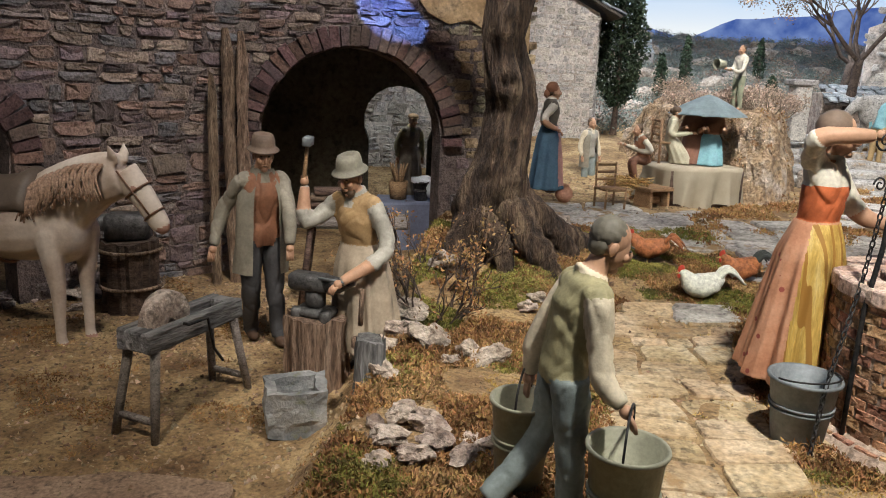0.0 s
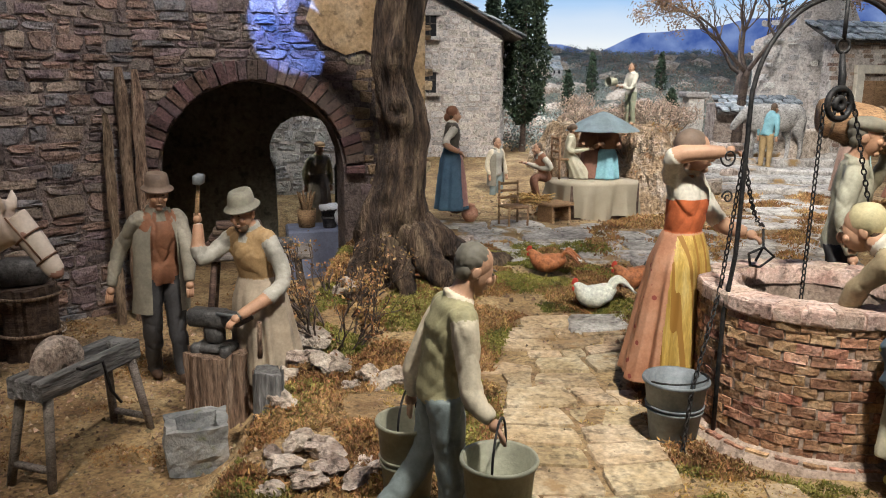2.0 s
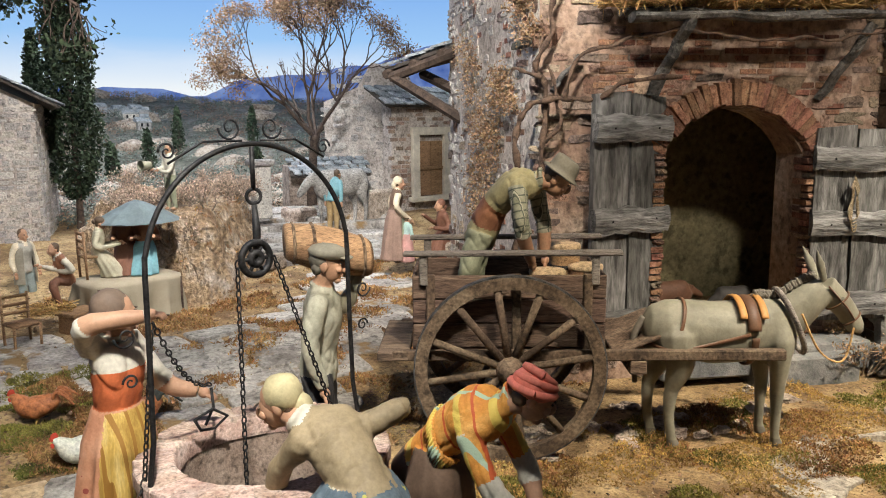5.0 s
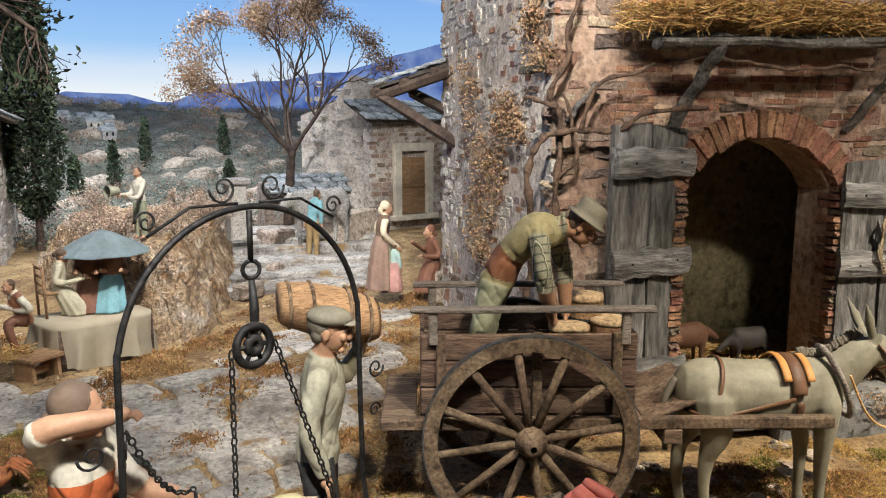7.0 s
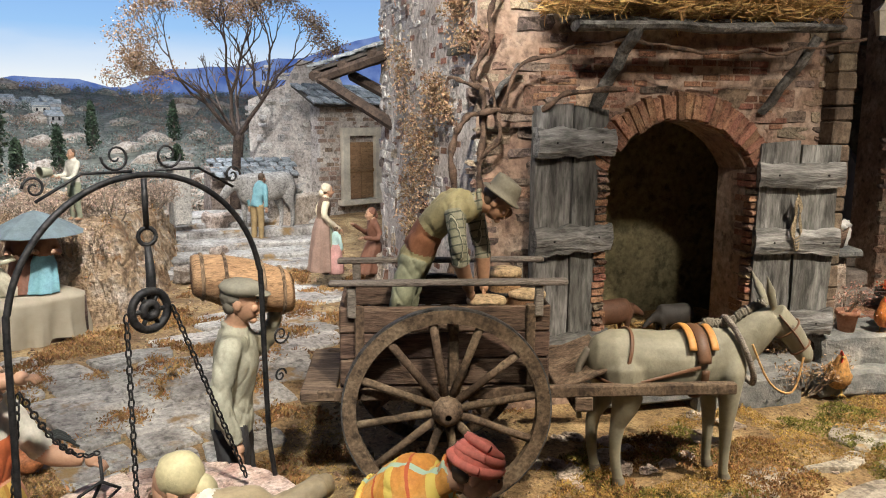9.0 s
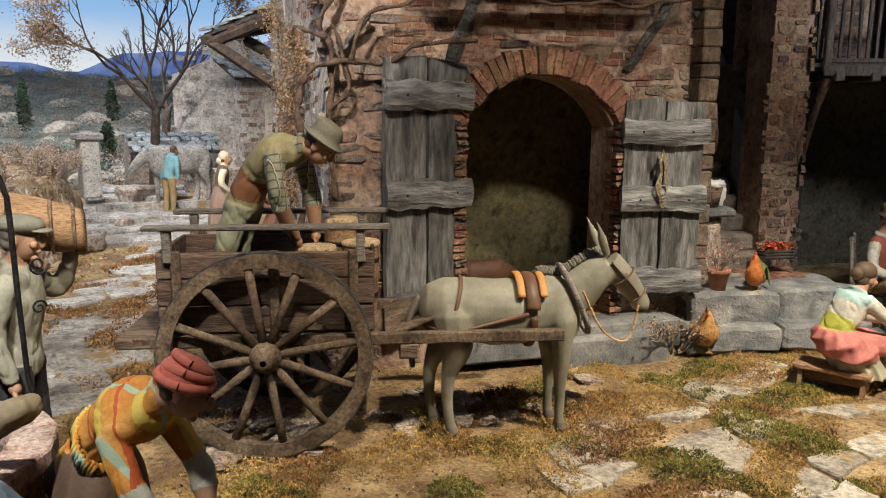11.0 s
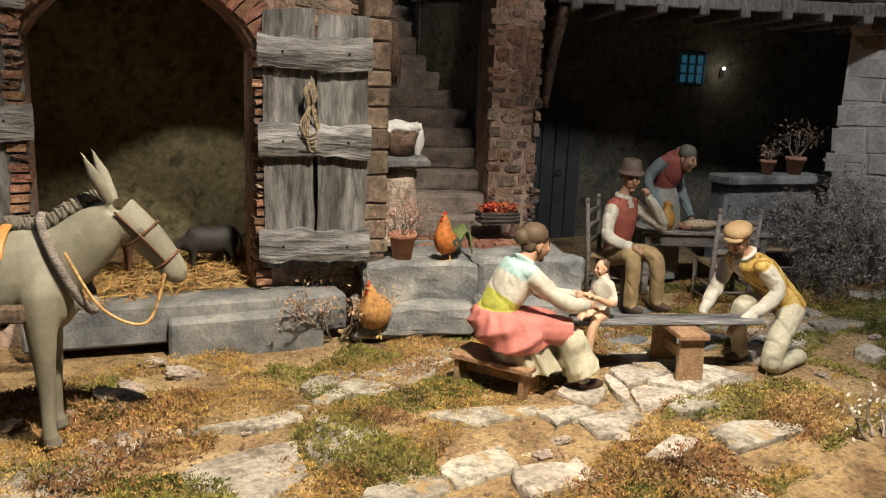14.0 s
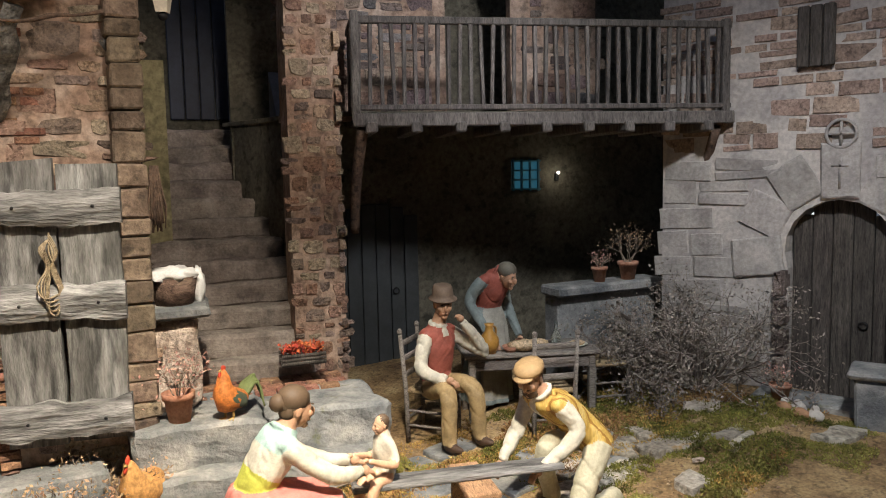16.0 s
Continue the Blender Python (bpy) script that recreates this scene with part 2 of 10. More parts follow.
TABLEWOOD = mat("grey_table_wood", (0.16, 0.135, 0.115), (0.28, 0.245, 0.21), scale=5, fine=40, bump=0.6, local=True, rnd=0.2, stretch=(0.7, 5, 5))
LOG = mat("stump_wood", (0.13, 0.085, 0.055), (0.27, 0.18, 0.115), (0.40, 0.29, 0.20), scale=6, fine=30, bump=1.0, local=True, rnd=0.2, stretch=(4, 4, 0.5), depth=0.025)
BARK = mat("olive_bark", (0.026, 0.017, 0.012), (0.10, 0.064, 0.042), (0.28, 0.20, 0.125), scale=2.6, fine=26, bump=1.0, stretch=(3.0, 3.0, 0.55), depth=0.07, mottle=0.42)
TWIG = mat("dark_twig", (0.05, 0.035, 0.028), (0.12, 0.085, 0.065), scale=8, bump=0.6)
VINEWOOD = mat("vine_wood", (0.06, 0.037, 0.027), (0.155, 0.10, 0.068), scale=9, fine=40, bump=0.8)
IRON = mat("wrought_iron", (0.02, 0.02, 0.021), (0.05, 0.046, 0.043), scale=20, rough=0.6, metal=0.6, bump=0.3)
ZINC = mat("zinc_pail", (0.13, 0.145, 0.15), (0.21, 0.225, 0.23), scale=8, rough=0.62, metal=0.25, bump=0.15, mottle=0.15)
OLIVEPAIL = mat("olive_pail", (0.24, 0.235, 0.17), (0.33, 0.32, 0.23), scale=8, rough=0.55, metal=0.2, bump=0.15, mottle=0.12)
TERRACOTTA = mat("terracotta", (0.34, 0.15, 0.09), (0.50, 0.27, 0.18), scale=8, bump=0.4, mottle=0.2)
SLATE = mat("slate_roof", (0.10, 0.115, 0.125), (0.22, 0.24, 0.25), (0.33, 0.33, 0.33), scale=5, bump=0.6, rnd=0.3, island=0.3)
CLOTH = mat("beige_cloth", (0.32, 0.27, 0.19), (0.41, 0.355, 0.26), scale=3, fine=120, bump=0.25, mottle=0.08)
MOSS = mat("olive_moss", (0.11, 0.115, 0.02), (0.22, 0.20, 0.045), (0.33, 0.28, 0.085), scale=1.5, fine=9, bump=0.1, island=0.4)
RUST = mat("rust_lichen", (0.19, 0.095, 0.035), (0.33, 0.18, 0.07), (0.45, 0.29, 0.13), scale=1.6, fine=9, bump=0.1, island=0.4)
OCHRE = mat("ochre_sawdust_moss", (0.28, 0.17, 0.05), (0.44, 0.28, 0.08), (0.54, 0.38, 0.14), scale=1.6, fine=9, bump=0.1, island=0.35)
HAY = mat("golden_hay", (0.42, 0.25, 0.085), (0.58, 0.38, 0.15), scale=6, bump=0.1, island=0.3)
DRYLEAF = mat("dry_leaf", (0.30, 0.18, 0.095), (0.45, 0.31, 0.19), scale=3, bump=0.1, island=0.35)
GREYTWIG = mat("grey_twig", (0.20, 0.155, 0.115), (0.36, 0.29, 0.22), scale=6, bump=0.2, island=0.3)
CYPRESS = mat("cypress_green", (0.018, 0.032, 0.016), (0.05, 0.07, 0.035), scale=3, bump=0.1, island=0.45)
# distance haze is mixed into this grey-green
SHRUB = mat("hazy_scrub_green", (0.09, 0.11, 0.095), (0.16, 0.185, 0.155), (0.27, 0.28, 0.24), scale=0.9, bump=0.1, island=0.5)
HILL = mat("hill_ground", (0.085, 0.085, 0.065), (0.15, 0.145, 0.115), (0.24, 0.225, 0.19), scale=1.3, fine=9, bump=0.5, depth=0.05)
CREAM = paint("cream_paint", (0.62, 0.57, 0.47))
BLACK = paint("dark_void_paint", (0.012, 0.012, 0.013), 0.9)

# ---- building blocks ----


def bm_new():
    return bmesh.new()


def finish(name, bm, material, smooth=True):
    me = bpy.data.meshes.new(name)
    bmesh.ops.recalc_face_normals(bm, faces=bm.faces)
    bm.to_mesh(me)
    bm.free()
    me.transform(Matrix.Scale(S, 4))
    for m in (material if isinstance(material, (list, tuple)) else [material]):
        me.materials.append(m)
    me.polygons.foreach_set("use_smooth", [smooth] * len(me.polygons))
    return me


def part(name, bm, material, parent=None, label="", smooth=True):
    ob = new(name, finish(name, bm, material, smooth))
    ob.parent = parent
    return tagged(ob, label)


def thing(name, x, y, z, yaw=0, label="", category="", group="", kind=""):
    ob = new(name)
    ob.empty_display_size = 0.1
    ob.matrix_basis = pose(x * S, y * S, z * S, 0, 0, yaw)
    return tagged(ob, label, category, group, kind)


def solo(name, bm, material, x=0, y=0, z=0, yaw=0, label="", category="", group="", kind="", smooth=True):
    ob = part(name, bm, material, None, label, smooth)
    ob.matrix_basis = pose(x * S, y * S, z * S, 0, 0, yaw)
    return tagged(ob, label, category, group, kind)


def box(bm, c, s, rot=(0, 0, 0), bev=0.0, mi=0, rag=0.0):
    M = Matrix.Translation(c) @ Euler([radians(a) for a in rot]).to_matrix().to_4x4() @ Matrix.Diagonal((*s, 1))
    r = bmesh.ops.create_cube(bm, size=1, matrix=M)
    vs = r["verts"]
    if rag:
        for v in vs:
            v.co += Vector([random.uniform(-rag, rag) for _ in range(3)])
    fs = {f for v in vs for f in v.link_faces}
    if bev:
        es = {e for v in vs for e in v.link_edges}
        q = bmesh.ops.bevel(bm, geom=list(es), offset=bev, segments=1, affect="EDGES", clamp_overlap=True)
        fs = set(q["faces"]) | {f for f in fs if f.is_valid}
    for f in fs:
        f.material_index = mi


def rings_mesh(bm, rings, mi=0, caps=True, closed=True):
    prev = None
    faces = []
    for ring in rings:
        cur = [bm.verts.new(p) for p in ring]
        if prev:
            n = len(cur)
            for k in range(n if closed else n - 1):
                f = bm.faces.new((prev[k], prev[(k + 1) % n], cur[(k + 1) % n], cur[k]))
                f.material_index = mi
                faces.append(f)
        elif caps and closed:
            f = bm.faces.new(list(reversed(cur)))
            f.material_index = mi
        prev = cur
    if caps and closed:
        f = bm.faces.new(prev)
        f.material_index = mi
    return faces


def tube(bm, pts, radii, seg=10, mi=0, side=(1, 0, 0), caps=True, wob=0.0):
    """A round or oval limb along points; a radius may be a pair."""
    pts = [Vector(p) for p in pts]
    if not isinstance(radii, (list, tuple)):
        radii = [radii] * len(pts)
    rings = []
    sd = Vector(side)
    for k, p in enumerate(pts):
        t = (pts[min(k + 1, len(pts) - 1)] - pts[max(k - 1, 0)]).normalized()
        a = sd - t * sd.dot(t)
        if a.length < 0.15:
            a = t.orthogonal()
        a.normalize()
        b = t.cross(a)
        sd = a
        ra, rb = radii[k] if isinstance(radii[k], (list, tuple)) else (radii[k], radii[k])
        rings.append([p + (a * ra * math.cos(u) + b * rb * math.sin(u)) * (1 + (random.uniform(-wob, wob) if wob else 0)) for u in [2 * math.pi * j / seg for j in range(seg)]])
    return rings_mesh(bm, rings, mi, caps)


def spline(pts, n=6):
    """A smooth line through the points."""
    P = [Vector(p) for p in pts]
    out = []
    for k in range(len(P) - 1):
        a, b, c, d = P[max(k - 1, 0)], P[k], P[k + 1], P[min(k + 2, len(P) - 1)]
        for j in range(n):
            u = j / n
            out.append(0.5 * ((2 * b) + (c - a) * u + (2 * a - 5 * b + 4 * c - d) * u * u + (3 * b - a - 3 * c + d) * u ** 3))
    return out + [P[-1]]


def taper(r0, r1, n):
    return [r0 + (r1 - r0) * k / max(1, n - 1) for k in range(n)]


def limb(bm, pts, r0, r1, seg=8, mi=0, n=5, wob=0.0):
    q = spline(pts, n)
    tube(bm, q, taper(r0, r1, len(q)), seg, mi, wob=wob)


def lathe(bm, prof, seg=24, c=(0, 0, 0), mi=0, caps=False, fold=None, oval=1.0):
    c = Vector(c)
    rings = []
    for k, (r, z) in enumerate(prof):
        rings.append([c + Vector((math.cos(u) * r * (fold(u, k) if fold else 1), math.sin(u) * r * oval * (fold(u, k) if fold else 1), z)) for u in [2 * math.pi * j / seg for j in range(seg)]])
    return rings_mesh(bm, rings, mi, caps)


def blob(bm, c, r, mi=0, rough=0.0, freq=3.0, sub=2, rot=(0, 0, 0), seed=0.0):
    R = Euler([radians(a) for a in rot]).to_matrix()
    q = bmesh.ops.create_icosphere(bm, subdivisions=sub, radius=1)
    for v in q["verts"]:
        p = v.co.copy()
        if rough:
            p *= 1 + rough * noise.noise(p * freq + Vector((seed, seed * 1.7, -seed)))
        v.co = Vector(c) + R @ Vector((p.x * r[0], p.y * r[1], p.z * r[2]))
        for f in v.link_faces:
            f.material_index = mi


def poly_prism(bm, pts, z0, z1, mi=0, bev=0.0, dome=0.0):
    """A slab with the outline pts."""
    lo = [bm.verts.new((x, y, z0)) for x, y in pts]
    cx, cy = sum(p[0] for p in pts) / len(pts), sum(p[1] for p in pts) / len(pts)
    mid = [bm.verts.new((x, y, z1 - bev)) for x, y in pts]
    hi = [bm.verts.new((cx + (x - cx) * (1 - bev * 2.2), cy + (y - cy) * (1 - bev * 2.2), z1)) for x, y in pts]
    n = len(pts)
    for a, b in ((lo, mid), (mid, hi)):
        for k in range(n):
            bm.faces.new((a[k], a[(k + 1) % n], b[(k + 1) % n], b[k])).material_index = mi
    top = bm.verts.new((cx, cy, z1 + dome))
    for k in range(n):
        bm.faces.new((hi[k], hi[(k + 1) % n], top)).material_index = mi


def raw(name, verts, faces, material, x=0, y=0, z=0, label="", category="", kind="", parent=None, smooth=False):
    me = bpy.data.meshes.new(name)
    me.from_pydata((np.asarray(verts, dtype=float) * S).tolist(), [], faces)
    me.materials.append(material)
    if smooth:
        me.polygons.foreach_set("use_smooth", [True] * len(me.polygons))
    ob = new(name, me)
    ob.parent = parent
    ob.location = (x * S, y * S, z * S)
    return tagged(ob, label, category, kind=kind)


# ---- the lie of the ground ----


def ease(a, b, v):
    u = min(1, max(0, (v - a) / (b - a)))
    return u * u * (3 - 2 * u)


def gz(x, y):
    z = 0.38 + 0.30 * ease(4.6, 8.4, y) + 0.34 * ease(10.0, 13.6, y) + 0.35 * ease(14, 17, y)
    z += 0.20 * ease(10.2, 13.4, x) * (1 - ease(6, 9, y))
    edge = -0.42 + 0.10 * (y - 4.2)
    low = (1 - ease(edge - 0.28, edge + 0.12, x)) * (1 - ease(9.2, 10.5, y))
    if y < 4.2:
        low *= 1
    z = z * (1 - low) + (0.04 + 0.02 * (y - 4)) * low
    z += 0.14 * math.exp(-((x - 0.55) ** 2 + (y - 6.35) ** 2) / 0.55)
    z += 0.035 * noise.noise((x * 1.3, y * 1.3, 0.3)) + 0.012 * noise.noise((x * 6, y * 6, 2.0))
    return z

# ---- ground, backdrop and far hills ----


def ground():
    xs = np.concatenate([np.arange(-9, -4, 0.5), np.arange(-4, 14.2, 0.11), np.arange(14.5, 22, 0.5)])
    ys = np.concatenate([np.arange(-3, 2, 0.3), np.arange(2, 10, 0.11), np.arange(10, 19, 0.25), np.arange(19, 40, 1.0)])
    v = []
    for y in ys:
        for x in xs:
            z = gz(x, y)
            if y > 17:
                z += 2.35 * ease(16.5, 36, y) + 0.5 * noise.noise((x * 0.25, y * 0.25, 4)) * ease(17, 22, y)
            v.append((x, y, z))
    n = len(xs)
    f = [(j * n + i, j * n + i + 1, (j + 1) * n + i + 1, (j + 1) * n + i) for j in range(len(ys) - 1) for i in range(n - 1)]
    ob = raw("ground", v, f, SOIL, label="sandy brown soil ground of the diorama, rising backwards", category="ground", kind="structure", smooth=True)
    ob.data.materials.append(HILL)
    for p in ob.data.polygons:
        if p.center.y > 15.5 * S:
            p.material_index = 1
    return ob


ground()


def emission_sky():
    m = bpy.data.materials.new("painted_sky")
    m.use_nodes = True
    N, L = m.node_tree.nodes, m.node_tree.links
    N.clear()
    out, em = N.new("ShaderNodeOutputMaterial"), N.new("ShaderNodeEmission")
    pos = N.new("ShaderNodeNewGeometry")
    sep = N.new("ShaderNodeSeparateXYZ")
    L.new(pos.outputs["Position"], sep.inputs[0])
    mr = N.new("ShaderNodeMapRange")
    mr.inputs["From Min"].default_value, mr.inputs["From Max"].default_value = 3.6 * S, 15.0 * S
    L.new(sep.outputs["Z"], mr.inputs["Value"])
    rp = N.new("ShaderNodeValToRGB")
    e = rp.color_ramp.elements
    e[0].color, e[1].color = (0.92, 0.97, 1.0, 1), (0.10, 0.30, 0.85, 1)
    e[0].position, e[1].position = 0.10, 0.95
    k = e.new(0.36)
    k.color = (0.36, 0.62, 0.98, 1)
    ns = N.new("ShaderNodeTexNoise")
    ns.inputs["Scale"].default_value = 0.16 / S
    ns.inputs["Detail"].default_value = 5
    sm = N.new("ShaderNodeVectorMath")
    sm.operation = "MULTIPLY"
    sm.inputs[1].default_value = (0.5, 0.5, 2.2)
    L.new(pos.outputs["Position"], sm.inputs[0])
    L.new(sm.outputs[0], ns.inputs["Vector"])
    cl = N.new("ShaderNodeMapRange")
    cl.inputs["From Min"].default_value, cl.inputs["From Max"].default_value = 0.48, 0.75
    cl.inputs["To Max"].default_value = 0.55
    L.new(ns.outputs["Fac"], cl.inputs["Value"])
    mx = N.new("ShaderNodeMix")
    mx.data_type = "RGBA"
    L.new(mr.outputs[0], rp.inputs[0])
    L.new(cl.outputs[0], mx.inputs[0])
    L.new(rp.outputs[0], mx.inputs[6])
    mx.inputs[7].default_value = (0.85, 0.92, 1.0, 1)
    L.new(mx.outputs[2], em.inputs[0])
    em.inputs[1].default_value = 0.95
    L.new(em.outputs[0], out.inputs[0])
    return m


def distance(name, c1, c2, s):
    """Painted distance: its light and haze are put into a glowing colour."""
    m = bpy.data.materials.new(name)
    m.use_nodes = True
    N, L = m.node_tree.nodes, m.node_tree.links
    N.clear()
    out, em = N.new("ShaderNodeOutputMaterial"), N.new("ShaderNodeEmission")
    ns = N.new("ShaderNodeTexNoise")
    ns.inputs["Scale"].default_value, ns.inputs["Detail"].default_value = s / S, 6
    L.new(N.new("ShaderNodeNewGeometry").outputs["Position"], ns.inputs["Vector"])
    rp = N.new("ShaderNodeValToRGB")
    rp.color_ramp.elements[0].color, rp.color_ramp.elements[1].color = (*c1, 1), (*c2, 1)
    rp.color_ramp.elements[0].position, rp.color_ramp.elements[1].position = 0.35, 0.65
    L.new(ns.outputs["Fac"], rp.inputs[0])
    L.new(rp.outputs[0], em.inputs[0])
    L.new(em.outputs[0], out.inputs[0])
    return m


def backdrop():
    bm = bm_new()
    rings = []
    for z in (-1, 30):
        rings.append([(5 + 52 * math.cos(a), -5 + 52 * math.sin(a), z) for a in [math.radians(150 - 4 * k) for k in range(34)]])
    rings_mesh(bm, rings, caps=False, closed=False)
    solo("backdrop", bm, emission_sky(), label="painted pale blue sky backdrop with soft clouds", category="backdrop", kind="structure")
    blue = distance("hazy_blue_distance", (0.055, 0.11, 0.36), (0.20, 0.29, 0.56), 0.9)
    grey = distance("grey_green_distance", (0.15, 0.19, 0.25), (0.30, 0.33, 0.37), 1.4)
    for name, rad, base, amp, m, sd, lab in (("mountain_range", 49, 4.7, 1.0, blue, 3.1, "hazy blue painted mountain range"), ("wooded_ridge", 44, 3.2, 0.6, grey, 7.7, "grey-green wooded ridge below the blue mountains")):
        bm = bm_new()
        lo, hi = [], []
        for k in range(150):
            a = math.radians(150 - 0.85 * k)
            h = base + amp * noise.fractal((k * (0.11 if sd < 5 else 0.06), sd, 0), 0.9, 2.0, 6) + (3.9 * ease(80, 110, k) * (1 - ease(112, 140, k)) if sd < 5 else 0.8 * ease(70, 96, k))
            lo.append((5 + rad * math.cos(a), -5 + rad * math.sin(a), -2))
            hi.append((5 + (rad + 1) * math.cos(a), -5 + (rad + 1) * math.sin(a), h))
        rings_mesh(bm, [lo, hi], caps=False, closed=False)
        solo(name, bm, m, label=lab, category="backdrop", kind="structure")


backdrop()

# plain dark gallery that closes the place round the camera
bm = bm_new()
box(bm, (4.5, -6.2, 5), (40, 0.3, 16))
solo("wall_gallery", bm, BLACK, label="plain dark gallery wall behind the visitors", category="wall", kind="structure")

# ---- masonry ----
from mathutils.geometry import tessellate_polygon


def stone_unit(seed, brick=False):
    """A block about 1 x 1 x 1 whose face looks to -y: a rough field stone or a squarer brick."""
    rnd = random.Random(seed)
    bm = bm_new()
    base = [(-.5, -.5), (-.17, -.5), (.2, -.5), (.5, -.5), (.5, 0), (.5, .5), (.15, .5), (-.2, .5), (-.5, .5), (-.5, 0)]
    n = len(base)
    lo = .94 if brick else .80
    sk, tp = (0, 0) if brick else (rnd.uniform(-.16, .16), rnd.uniform(-.16, .16))
    pts = [((x + sk * z) * (1 + tp * z) * rnd.uniform(lo, 1.0), (z + (0 if brick else rnd.uniform(-.12, .12) * x)) * rnd.uniform(lo, 1.0)) for x, z in base]
    if not brick:
        for k in (0, 3, 5, 8):
            c = rnd.uniform(.84, 1.0)
            pts[k] = (pts[k][0] * c, pts[k][1] * rnd.uniform(.84, 1.0))
    j = .05 if brick else .16
    back = [bm.verts.new((x, 0.5, z)) for x, z in pts]
    mid = [bm.verts.new((x, -0.34 + rnd.uniform(-j, j), z)) for x, z in pts]
    k1 = .93 if brick else .91
    fr = [bm.verts.new((x * k1, -0.5 + rnd.uniform(-j, j), z * k1)) for x, z in pts]
    for a, b in ((back, mid), (mid, fr)):
        for k in range(n):
            bm.faces.new((a[k], a[(k + 1) % n], b[(k + 1) % n], b[k]))
    c = bm.verts.new((rnd.uniform(-.2, .2), -0.5 + rnd.uniform(-j, j), rnd.uniform(-.15, .15)))
    for k in range(n):
        bm.faces.new((fr[k], fr[(k + 1) % n], c))
    return finish("stone", bm, [], False)


UNITS = {}


def units(material, n=12):
    """A dozen rough blocks in one material."""
    if material.name not in UNITS:
        out = []
        for k in range(n):
            me = stone_unit(k + 1, "brick" in material.name or "ashlar" in material.name)
            me.materials.append(material)
            out.append(me)
        UNITS[material.name] = out
    return UNITS[material.name]


def piece(name, me, parent, m):
    ob = new(name, me)
    ob.parent = parent
    ob.matrix_basis = m
    return ob


def arc_pts(u0, u1, spring, top, n=12):
    h, w = top - spring, (u1 - u0) / 2
    r = (w * w + h * h) / (2 * h)
    cz, cu = top - r, (u0 + u1) / 2
    a = math.atan2(spring - cz, -w)
    b = math.atan2(spring - cz, w)
    if a < 0:
        a += 2 * math.pi
    return [(cu + r * math.cos(a + (b - a) * k / n), cz + r * math.sin(a + (b - a) * k / n)) for k in range(n + 1)], (cu, cz, r, a, b)


